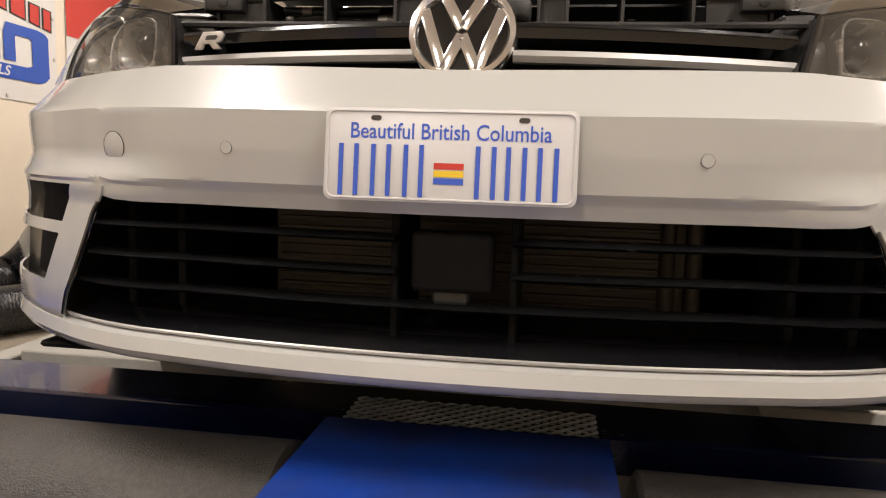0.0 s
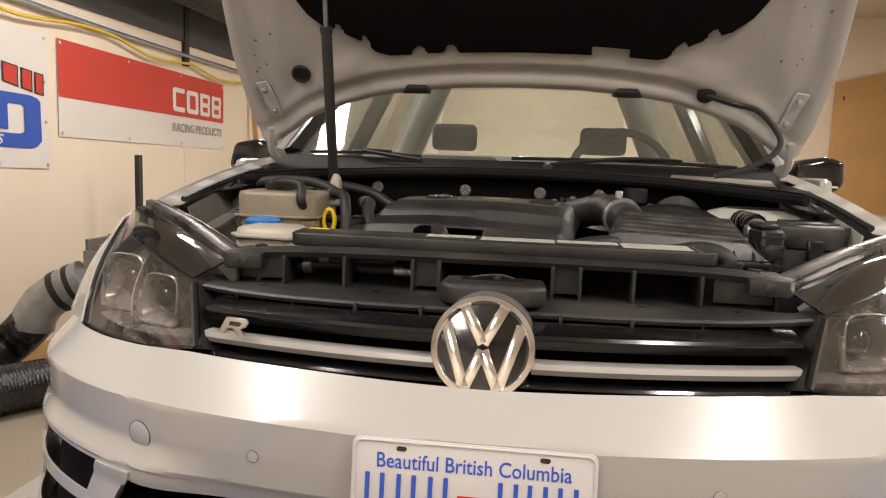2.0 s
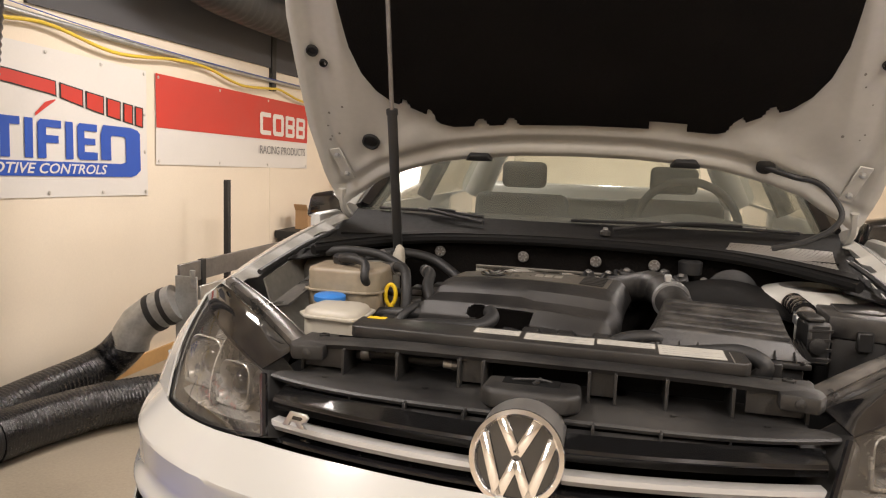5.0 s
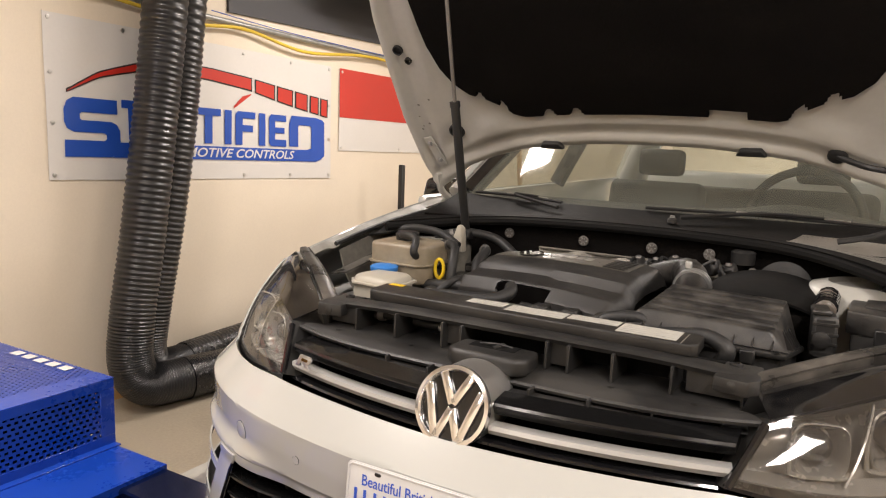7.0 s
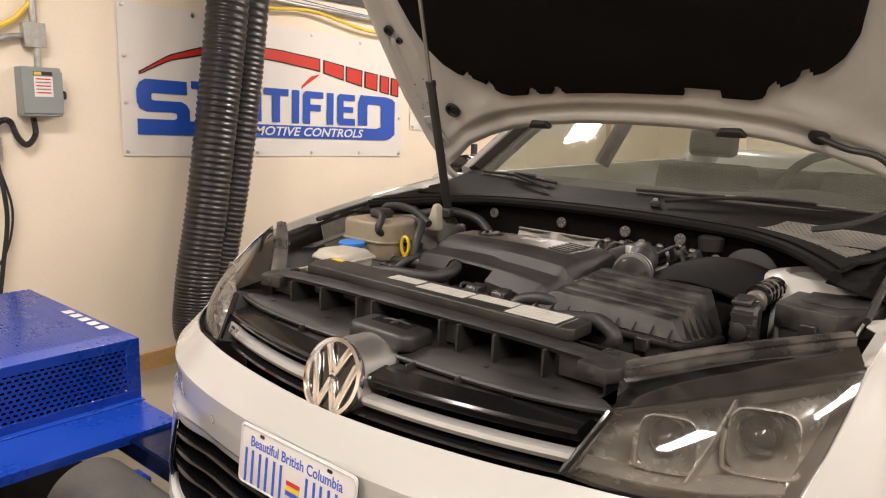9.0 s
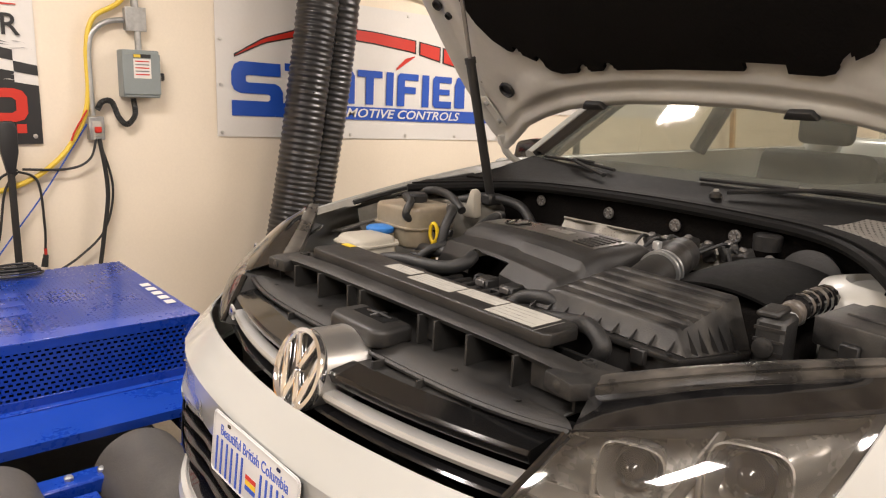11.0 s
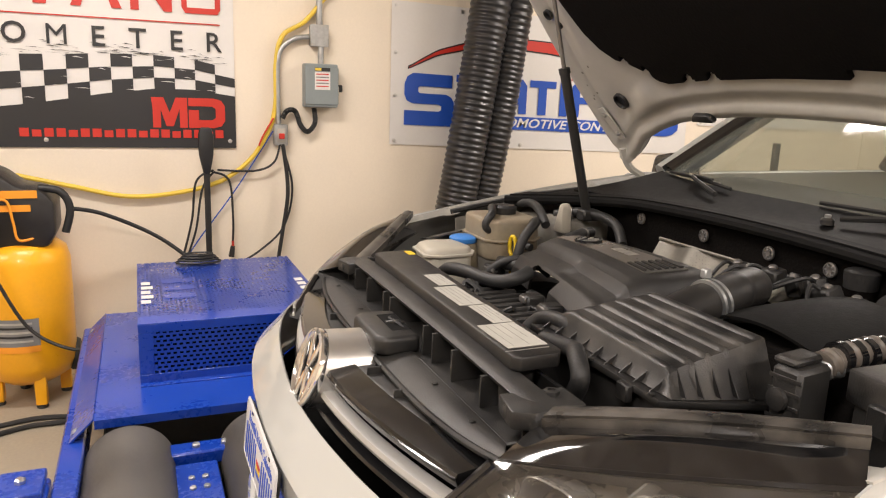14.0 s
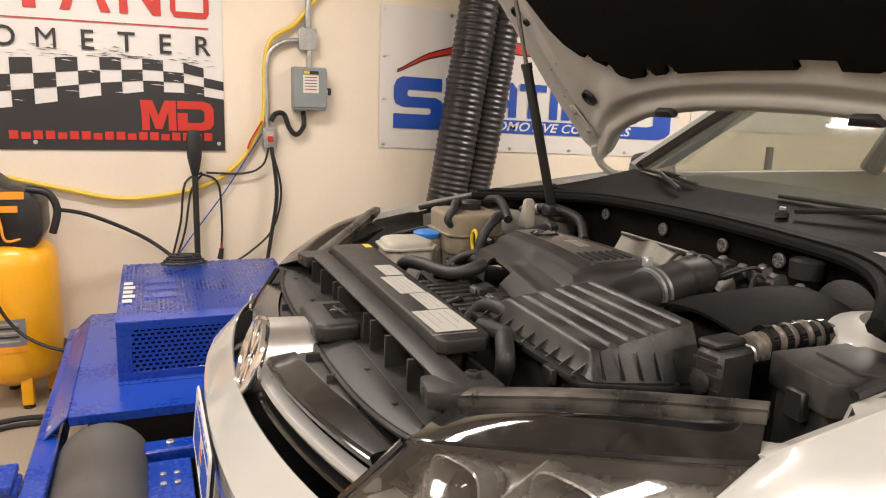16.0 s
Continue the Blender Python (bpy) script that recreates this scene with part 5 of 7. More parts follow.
for p, q in (((-0.027, 0.054), (0.0, 0.004)), ((0.027, 0.054), (0.0, 0.004)), ((-0.051, 0.031), (-0.022, -0.055)), ((0.051, 0.031), (0.022, -0.055)), ((-0.022, -0.055), (0.0, -0.004)), ((0.022, -0.055), (0.0, -0.004))):
    part("emblem_bar", moved(prism(bar_shape(p, q, 0.015), 0.006, 0.0015), em @ Matrix.Translation((0, 0, -0.002))), CHROME, emblem)

# ---- panel above the grille, lock carrier ----
def shelf_z(y):
    return 0.731 + (y - 0.16) * 0.22


trim = part("slam_panel", sheet(lambda u, v: ((-0.462 + 0.924 * u) * (1 - 0.08 * v), (0.166 + 0.035 * (2 * u - 1) ** 4) * (1 - v) + 0.224 * v, shelf_z((0.166 + 0.035 * (2 * u - 1) ** 4) * (1 - v) + 0.224 * v) + 0.004 * math.sin(math.pi * v)), 40, 8, 0.006), BLACK_PLASTIC, car, "dusty black plastic panel")
part("step_edge", tube([(-0.455 + 0.91 * k / 30, 0.166 + 0.035 * (2 * k / 30 - 1) ** 4, shelf_z(0.166 + 0.035 * (2 * k / 30 - 1) ** 4) - 0.001) for k in range(31)], 0.005, 6), BLACK_PLASTIC, trim)
for x in (-0.36, 0.355, -0.18, 0.22):
    part("fastener", moved(lathe([(0.005, 0), (0.005, 0.001), (0.002, 0.0015)], 12), Matrix.Translation((x, 0.208, shelf_z(0.208) + 0.005))), BLACK_PLASTIC, trim)
latch = part("bonnet_latch", moved(prism([(-0.08, 0.178), (-0.062, 0.16), (0.062, 0.16), (0.08, 0.178), (0.076, 0.24), (-0.076, 0.24)], 0.033, 0.009, 3), Matrix.Translation((0, 0, 0.74))), BLACK_PLASTIC, car)
# A thin black block paints the shaded hollow of the latch.
part("latch_well", block((-0.05, 0.198, 0.765), (0.045, 0.235, 0.7738), 0.002), VOID, latch)
part("hook", tube([(-0.035, 0.222, 0.772), (-0.01, 0.212, 0.778), (0.012, 0.216, 0.778), (0.03, 0.225, 0.772)], 0.003, 6, 12), RUBBER, latch)
part("spring", tube([(0.0, 0.203, 0.773), (0.01, 0.22, 0.777), (0.008, 0.232, 0.773)], 0.004, 6, 10), BLACK_PLASTIC, latch)

carrier = part("lock_carrier", sheet(lambda u, v: ((-0.425 + 0.85 * u), 0.246 + 0.038 * v + 0.01 * (2 * u - 1) ** 6, 0.803 - 0.012 * abs(2 * u - 1) ** 5 - 0.006 * (1 - v) ** 4), 30, 8, 0.009), BLACK_PLASTIC, car)
# Black back sheet stands for the shade behind the carrier openings.
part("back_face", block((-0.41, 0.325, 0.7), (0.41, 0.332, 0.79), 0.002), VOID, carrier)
part("bottom_face", block((-0.42, 0.226, 0.736), (0.42, 0.33, 0.742), 0.002), BLACK_PLASTIC, carrier)
for x in (-0.42, -0.34, -0.24, -0.13, -0.088, 0.088, 0.13, 0.21, 0.31, 0.42):
    part("web", block((x - 0.0025, 0.238 + 0.01 * (x / 0.42) ** 6, 0.742), (x + 0.0025, 0.325, 0.793 - 0.016 * abs(x / 0.42) ** 5), 0.0005), BLACK_PLASTIC, carrier)
for x0, x1 in ((-0.13, -0.088), (0.088, 0.13), (0.33, 0.42), (-0.42, -0.34)):
    part("web_panel", block((x0, 0.258, 0.748), (x1, 0.264, 0.79), 0.001), BLACK_PLASTIC, carrier)
for side in (-1, 1):
    brk = part("corner_bracket", moved(prism([(0.375, 0.235), (0.43, 0.225), (0.445, 0.25), (0.44, 0.33), (0.38, 0.33)], 0.026, 0.004), Matrix.Translation((0, 0, 0.765)) @ Matrix.Diagonal((side, 1, 1, 1))), BLACK_PLASTIC, car)
    part("bolt", moved(lathe([(0.011, 0), (0.011, 0.006), (0.006, 0.007), (0.006, 0.004)], 6), Matrix.Translation((side * 0.4, 0.3, 0.791))), BLACK_PLASTIC, brk)
    part("bolt", moved(lathe([(0.009, 0), (0.009, 0.004), (0.005, 0.006)], 12), axis((side * 0.405, 0.233, 0.778), (1, 0, 0), (0, 0, 1))), BLACK_PLASTIC, brk)
    # rail from the bracket back to the wing
    def rail_at(u, d, dz=0.0):
        return (side * (0.428 + 0.277 * min(u, 1) + 0.63 * d), 0.268 + 0.225 * u - 0.77 * d + 0.006 * math.sin(math.pi * min(u, 1)), 0.781 + 0.067 * min(u, 1) + 0.04 * max(0, u - 1) + 0.004 * math.sin(math.pi * min(u, 1)) + dz)
    rail = part("headlight_rail", sheet(lambda u, v: rail_at(u, (0.032 * v - 0.018) * (1 - 0.3 * u ** 2), 0.003 * math.sin(math.pi * v)), 34, 6, 0.004), RAIL, car, "dusty dark rail between lock carrier and wing")
    part("rail_lip", sheet(lambda u, v: rail_at(u, 0.0135 * (1 - 0.3 * u ** 2) + 0.001 * v, -0.012 * v), 34, 2, 0.003), RAIL, rail)
    part("rail_edge", sheet(lambda u, v: rail_at(u, -0.0175 * (1 - 0.3 * u ** 2), 0.002 - 0.016 * v), 34, 2, 0.003), RAIL, rail)
cover = part("radiator_cover", moved(prism([(-0.345, 0.296), (-0.335, 0.284), (0.33, 0.276), (0.34, 0.286), (0.338, 0.348), (0.325, 0.358), (-0.3, 0.372), (-0.35, 0.364)], 0.022, 0.003), Matrix.Translation((0, 0, 0.8))), DARK_PLASTIC, car, "black cover strip with paper labels")
for x0, x1, y0, y1 in ((-0.122, -0.04, 0.318, 0.352), (-0.03, 0.09, 0.303, 0.348), (0.095, 0.192, 0.316, 0.35), (0.197, 0.303, 0.285, 0.349)):
    lab = part("paper_label", block((x0, y0, 0.8221), (x1, y1, 0.8229), 0), PAPER, cover, "white printed paper label", smooth=0)
    for k in range(4):
        y = y0 + (y1 - y0) * (0.18 + 0.2 * k)
        part("print_bar", block((x0 + 0.006, y, 0.8229), (x1 - 0.006 - 0.03 * (k % 2), y + 0.0009, 0.8231), 0), PRINT, lab, smooth=0)
part("yellow_label", block((-0.335, 0.352, 0.8221), (-0.3, 0.368, 0.8229), 0), YELLOW_PLASTIC, cover, smooth=0)
part("cover_slot", block((0.312, 0.275, 0.8221), (0.314, 0.345, 0.8226), 0), SATIN, cover, smooth=0)

# ---- headlights ----
for side in (-1, 1):
    A, B, C, D = Vector((0.424, 0.113, 0.663)), Vector((0.70, 0.26, 0.643)), Vector((0.735, 0.455, 0.812)), Vector((0.468, 0.19, 0.752))

    def lamp_at(u, v, out=0.0):
        p = A * (1 - u) * (1 - v) + B * u * (1 - v) + C * u * v + D * (1 - u) * v
        bulge = 4 * u * (1 - u) * (0.6 + 0.4 * math.sin(math.pi * v)) * 0.035 + 0.3 * math.sin(math.pi * v) * 0.05 * u
        sag = -0.016 * math.sin(math.pi * u) * (1 - v)
        p = p + Vector((0.42, -0.86, 0.28)) * (bulge + out) + Vector((0, 0, sag))
        return (side * p.x, p.y, p.z)
    light = part("headlight", sheet(lambda u, v: lamp_at(u, v, -0.075 - 0.02 * math.sin(u * 9) * math.sin(v * 7)), 16, 10), LAMP_GREY, car, "clouded headlight with dark reflector")
    lens = part("lens", sheet(lambda u, v: lamp_at(u, v), 28, 16), LENS, light, "clear plastic lens")
    lens.visible_shadow = False
    for f in (lambda t: (t, 0.0), lambda t: (t, 1.0), lambda t: (0.0, t), lambda t: (1.0, t)):
        part("rim", sheet(lambda t, d: lamp_at(*f(t), 0.001 - 0.078 * d), 24, 2), BLACK_PLASTIC, light)
    part("top_border", sheet(lambda u, v: lamp_at(u, 0.97 + 0.03 * v, 0.001), 28, 2), GLOSS_BLACK, light)
    part("lower_border", sheet(lambda u, v: lamp_at(u, 0.0 + 0.045 * v, 0.001), 28, 2), GLOSS_BLACK, light)
    for cu, cv, r in ((0.33, 0.52, 0.03), (0.72, 0.52, 0.036)):
        c, a, b = Vector(lamp_at(cu, cv, -0.03)), Vector(lamp_at(cu + 0.05, cv, -0.03)), Vector(lamp_at(cu, cv + 0.05, -0.03))
        m = axis(c, Vector((side * 0.9, 0.35, 0)) if side > 0 else Vector((0.9, -0.35, 0)), (0, 0.12, 1))
        unit = part("projector", moved(squared(lathe([(r * 1.1, -0.05), (r * 1.3, -0.006), (r * 1.36, 0.0), (r * 1.3, 0.002), (r * 1.02, -0.02), (r * 0.86, -0.036), (r * 0.8, -0.04)], 40, False)), m), LAMP_GREY, light, "chrome projector bowl")
        part("bulb_lens", moved(lathe([(r * 0.82, -0.04), (r * 0.78, -0.02), (r * 0.5, -0.006), (r * 0.1, -0.001)], 28), m), GLOSS_BLACK, unit)
        guide = [(-1.45, 0.3), (-1.45, -0.9), (-1.15, -1.3), (1.0, -1.3), (1.4, -1.0)]
        part("light_guide", moved(tube([(r * gx, r * gz, 0.0) for gx, gz in guide], 0.004, 8, 30), m), LAMP_GREY, unit, "pale bent light guide")
    part("chrome_step", sheet(lambda u, v: lamp_at(0.06 + 0.88 * u, 0.14 + 0.1 * v, -0.02 - 0.04 * v), 20, 3, 0.003), LAMP_GREY, light)
    part("divider", sheet(lambda u, v: lamp_at(0.5 + 0.06 * u, 0.2 + 0.7 * v, -0.018 - 0.045 * u), 3, 10, 0.003), LAMP_GREY, light)
    part("brow", sheet(lambda u, v: lamp_at(0.05 + 0.9 * u, 0.82 + 0.12 * v, -0.012 - 0.05 * (1 - v)), 20, 3, 0.003), DARK_PLASTIC, light)
    part("lamp_housing", sheet(lambda u, v: tuple(Vector(lamp_at(u, 1.0)) * (1 - v) + Vector((side * (0.441 + 0.275 * u), 0.253 + 0.225 * u + 0.006 * math.sin(math.pi * u), 0.771 + 0.067 * u + 0.004 * math.sin(math.pi * u))) * v + Vector((0, 0, 0.014 * math.sin(math.pi * v) * math.sin(math.pi * u)))), 24, 8, 0.003), HOUSING, car, "dusty gloss black lamp housing")

    # wing
    def wing_at(u, v):
        F = [(k / 8, tuple(Vector((side, 1, 1)) * Vector(lamp_at(1, 1 - k / 8, 0.001)) + Vector((0.004, 0.004, 0.004 + 0.005 * k / 8)))) for k in range(9)]
        R = [(0, (0.757, 1.32, 0.94)), (0.25, (0.815, 1.32, 0.915)), (0.6, (0.868, 1.32, 0.835)), (1, (0.9, 1.32, 0.652))]
        f, r = [Vector([lerp([(a, q[i]) for a, q in T], u) for i in range(3)]) for T in (F, R)]
        p = f * (1 - v) + r * v + Vector((0, 0, 0.012 + 0.02 * u * (1 - u))) * math.sin(math.pi * v) + Vector((u ** 0.8 * lerp([(0, 0), (0.07, 0.055), (0.2, 0.09), (0.34, 0.095), (0.6, 0.065), (1, 0)], v), 0, 0))
        return (side * p.x, p.y, p.z)
    wing = part("wing", sheet(wing_at, 18, 40, 0.004), WHITE_PAINT, car)
    # Flange and inner wing take the darker metal on the left side.
    part("wing_flange", sheet(lambda u, v: (side * (abs(wing_at(0, v)[0]) - 0.022 * u - (0.018 if int(v * 17 + 0.4 * math.sin(v * 40)) % 3 == 0 else 0) * u), wing_at(0, v)[1], wing_at(0, v)[2] - 0.012 * u), 2, 60, 0.003), INNER_PAINT if side > 0 else INNER_DARK, wing)
    part("inner_wing", sheet(lambda u, v: (side * (abs(wing_at(0, 0.2 + 0.8 * v)[0]) - 0.05 - 0.10 * u), wing_at(0, 0.2 + 0.8 * v)[1], wing_at(0, 0.2 + 0.8 * v)[2] - 0.02 - 0.16 * u ** 0.6), 6, 20, 0.004), INNER_PAINT if side > 0 else INNER_DARK, car, "dusty white inner wing metal")
    part("drain_rail", tube([(side * 0.70, 0.62, 0.845), (side * 0.692, 0.85, 0.885), (side * 0.685, 1.05, 0.905)], 0.007, 6, 12), RUBBER, car)
    part("wheel_arch", sheet(lambda u, v: (side * (0.9 - 0.02 * v), 0.55 + 0.77 * u, 0.652 - v * (0.02 + 0.3 * abs(2 * u - 1) ** 3)), 24, 6, 0.004), WHITE_PAINT, car)
    # wheel under the wing
    w = axis((side * 0.78, 0.9, 0.315), (0, 1, 0), (0, 0, 1))
    wheel = part("wheel", moved(lathe([(0.21, -0.1), (0.28, -0.105), (0.31, -0.09), (0.315, 0.0), (0.31, 0.09), (0.28, 0.105), (0.21, 0.1)], 48), w), RUBBER, car)
    part("rim", moved(lathe([(0.02, 0.06 * side), (0.2, 0.085 * side), (0.212, 0.1 * side)], 32), w), ALLOY, wheel)
    w = axis((side * 0.78, 3.53, 0.315), (0, 1, 0), (0, 0, 1))
    wheel = part("wheel", moved(lathe([(0.21, -0.1), (0.28, -0.105), (0.31, -0.09), (0.315, 0.0), (0.31, 0.09), (0.28, 0.105), (0.21, 0.1)], 48), w), RUBBER, car)
    part("rim", moved(lathe([(0.02, 0.06 * side), (0.2, 0.085 * side), (0.212, 0.1 * side)], 32), w), ALLOY, wheel)

# ---- bonnet ----
def ridge(t, c, w):
    return math.exp(-((t - c) / w) ** 2)


HOOD_LENGTH = 1.05


def hood_low(a):
    """Where the curved hinge edge lies along the slope, by the share of the half width."""
    return lerp([(0, 0.208), (0.2, 0.205), (0.36, 0.193), (0.5, 0.176), (0.63, 0.145), (0.77, 0.1), (0.86, 0.05), (0.93, 0.02), (1, 0.0)], a)


def hood_half(q):
    return lerp([(0, 0.735), (0.04, 0.758), (0.12, 0.768), (0.3, 0.772), (0.5, 0.754), (0.65, 0.737), (0.85, 0.69), (1.05, 0.6)], q)


def hood_p(x, q, lift=0.0, pressed=True):
    """The open bonnet's inner face at x across the car and q metres up the slope from the hinge corners."""
    half = hood_half(q)
    a = min(1, abs(x) / half)
    e = q - hood_low(a)
    crown = -0.012 * (1 - a * a)
    if pressed:
        crown += 0.011 * ridge(e, 0.022, 0.014) - 0.006 * ridge(e, 0.05, 0.012) + 0.008 * ridge(e, 0.082, 0.016) * (1 - a ** 4)
        crown += 0.012 * ridge(a, 0.975, 0.02) - 0.008 * ridge(a, 0.925, 0.022) * min(1, q * 6) + 0.006 * ridge(a, 0.83, 0.018) * min(1, max(0, q - 0.3) * 6)
        crown += 0.012 * ridge(a, 0.6, 0.09) * ridge(e, 0.11, 0.035) - 0.007 * ridge(a, 0.8, 0.06) * ridge(e, 0.14, 0.06)
    return Vector((x, 1.242, 0.978)) + Vector((0, -0.643, 0.766)) * q + Vector((0, -0.766, -0.643)) * (crown + lift)


def hood_at(u, v, lift=0.0, pressed=True):
    """The same face with u from -1 to 1 across and v from the hinge edge to the front edge."""
    low = hood_low(abs(u))
    q = low + (HOOD_LENGTH - low) * v
    return hood_p(hood_half(q) * u, q, lift, pressed)


hood = part("bonnet", sheet(lambda u, v: hood_at(u, v), 110, 70, 0.004, u0=-1, u1=1), INNER_PAINT, car, "open white bonnet seen from below", smooth=70)
part("outer_skin", sheet(lambda u, v: hood_at(u, v, -0.03, False), 40, 24, 0.003, u0=-1.0, u1=1.0), WHITE_PAINT, hood)
for u in (-1, 1):
    part("hem", sheet(lambda s, t: hood_at(u * 0.999, s, -0.03 * t, t < 0.5), 24, 2), WHITE_PAINT, hood)
part("hem", sheet(lambda s, t: hood_at(-1 + 2 * s, 0.001, -0.03 * t, t < 0.5), 60, 2), INNER_PAINT, hood)


def felt_low(x):
    return lerp([(0, 0.322), (0.2, 0.318), (0.34, 0.308), (0.375, 0.318), (0.4, 0.343), (0.45, 0.37), (0.5, 0.388), (0.54, 0.425), (0.57, 0.48), (0.588, 0.56)], abs(x))


def felt_keep(s, t):
    # notches cut into the lower edge
    x, up = -0.588 + 1.176 * s, t * 0.64
    for c, w in ((-0.466, 0.014), (-0.4, 0.013), (-0.262, 0.02), (-0.18, 0.018), (0.222, 0.048), (0.387, 0.02), (0.461, 0.017)):
        if up < 0.026 and abs(x - c) < w * (1.0 if w > 0.04 else 1.15 - up * 30):
            return False
    return True


def felt_at(s, t):
    x = -0.588 + 1.176 * s
    low = felt_low(x)
    return hood_p(x, low + (0.98 - low) * t, 0.012 + 0.006 * math.sin(math.pi * min(1, t * 4) / 2), False)


felt = part("insulation", sheet(felt_at, 200, 110, 0.014, keep=felt_keep), FELT, hood, "black felt insulation pad", smooth=60)


def hood_frame(x, q, lift=0.0):
    c, a, b = hood_p(x, q, lift, False), hood_p(x + 0.01, q, lift, False), hood_p(x, q + 0.01, lift, False)
    m = axis(c, a - c, b - c)
    return m if m.to_3x3().col[2].dot(Vector((0, -0.77, -0.64))) > 0 else m @ Euler((math.pi, 0, 0)).to_matrix().to_4x4()


for x, q, r in ((-0.695, 0.545, 0.013), (-0.673, 0.507, 0.009), (-0.595, 0.243, 0.021), (0.69, 0.555, 0.013), (0.677, 0.511, 0.009)):
    hole = part("access_hole", moved(lathe([(r * 1.25, -0.004), (r * 1.2, 0.004), (r, 0.005), (r * 0.9, -0.004), (r * 0.1, -0.006)], 24), hood_frame(x, q, 0.003)), RUBBER, hood)
for x, q in ((-0.278, 0.207), (0.278, 0.209)):
    part("rubber_buffer", moved(prism([(-0.04, -0.01), (0.04, -0.01), (0.026, 0.012), (-0.026, 0.012)], 0.018, 0.005), hood_frame(x, q, 0.006)), RUBBER, hood)
for side in (-1, 1):
    hinge = part("hinge_plate", moved(block((-0.017, -0.06, 0), (0.017, 0.06, 0.005), 0.002), hood_frame(side * 0.7, 0.16, 0.002) @ Euler((0, 0, -side * 0.2)).to_matrix().to_4x4()), INNER_PAINT, hood)
    for q in (-0.035, 0.035):
        part("bolt", moved(lathe([(0.009, 0), (0.009, 0.005), (0.005, 0.008)], 6), hood_frame(side * (0.7 + 0.2 * q), 0.16 + q, 0.007)), STEEL, hinge)
    part("hinge_arm", tube([hood_p(side * 0.725, 0.06, 0.004), (side * 0.735, 1.24, 0.965), (side * 0.735, 1.3, 0.93)], 0.012, 6, 8), INNER_PAINT, car)
rng = random.Random(9)
for k in range(16):
    side = rng.choice((-1, 1))
    x, q = side * rng.uniform(0.62, 0.72), rng.uniform(0.25, 0.5)
    part("scuff", moved(lathe([(rng.uniform(0.002, 0.005), 0), (0.001, 0.0006)], 7), hood_frame(x, q, 0.0035)), INNER_DARK, hood)
strut = part("gas_strut", tube([(-0.446, 0.9, 0.88), (-0.441, 0.8, 1.238)], 0.0125, 14), RUBBER, car, "black gas strut holding the bonnet")
part("strut_collar", tube([(-0.441, 0.803, 1.228), (-0.441, 0.799, 1.242)], 0.0145, 14), RUBBER, strut)
part("strut_rod", tube([(-0.441, 0.8, 1.238), (-0.436, 0.7, 1.615)], 0.0055, 10), RAW_STEEL, strut)
part("strut_foot", block((-0.465, 0.88, 0.855), (-0.425, 0.93, 0.885), 0.005), RUBBER, strut)
hose = part("washer_hose", tube([hood_p(0.477, 0.207, 0.012), hood_p(0.54, 0.206, 0.034), (0.61, 1.1, 1.095), (0.662, 1.09, 1.03), (0.64, 1.075, 0.985), (0.575, 1.06, 0.95), (0.5, 1.05, 0.93)], 0.0075, 8, 40), RUBBER, car, "black corrugated washer hose")
part("grommet", moved(lathe([(0.022, 0), (0.024, 0.01), (0.016, 0.016)], 16), hood_frame(0.477, 0.207, 0.0)), RUBBER, hose)

# ---- scuttle, firewall, windscreen ----
def seal_at(w):
    """The rubber seal at the front of the scuttle: w runs across from -1 to 1; its ends sweep forward along the wings."""
    x = 0.62 * w
    return Vector((x, 1.0 - 0.25 * max(0, (abs(x) - 0.33) / 0.29) ** 2, 0.921 - 0.075 * x * x))


def base_at(w):
    """Foot of the windscreen."""
    return Vector((0.735 * w, 1.24 + 0.13 * abs(w) ** 3, 0.945))


def scuttle_at(u, v):
    w = 2 * u - 1
    p = seal_at(w) * (1 - v) + base_at(w) * v
    return p + Vector((0, 0, 0.005 - 0.014 * math.sin(math.pi * v) + 0.006 * ridge(v, 0.16, 0.05)))


cowl = part("cowl", sheet(scuttle_at, 70, 20, 0.006), SCUTTLE, car, "black plastic scuttle panel")
part("seal", tube([seal_at(-1 + 2 * k / 60) - Vector((0, 0.004, 0.004)) for k in range(61)], 0.012, 8), SCUTTLE, cowl)
part("seal_lip", sheet(lambda u, v: scuttle_at(u, 0.02 + 0.1 * v) + Vector((0, 0, 0.006)), 50, 2, 0.004), SCUTTLE, cowl)
part("vent_mesh", sheet(lambda u, v: scuttle_at(0.8 + 0.18 * u, 0.12 + 0.5 * v) + Vector((0, 0, 0.004)), 10, 6, 0.003), holes("scuttle_mesh", ALLOY, 0.012, 0.012, 0.5, 0.5, ("X", "Y")), cowl, "grey perforated vent")
for side in (-1, 1):
    part("end_cap", sheet(lambda u, v: (side * (0.6 + 0.02 * v + (0.1 + 0.02 * v) * u), 0.77 + 0.6 * v, 0.872 + 0.06 * v - 0.02 * u * (1 - v) + 0.004 * math.sin(v * 50) * math.sin(u * 9)), 8, 40, 0.004), SCUTTLE, cowl)
wall_ = part("firewall", sheet(lambda u, v: (-0.64 + 1.28 * u, 1.022 - 0.04 * (2 * u - 1) ** 4, 0.62 + 0.29 * v), 20, 4, 0.01), FELT, car)
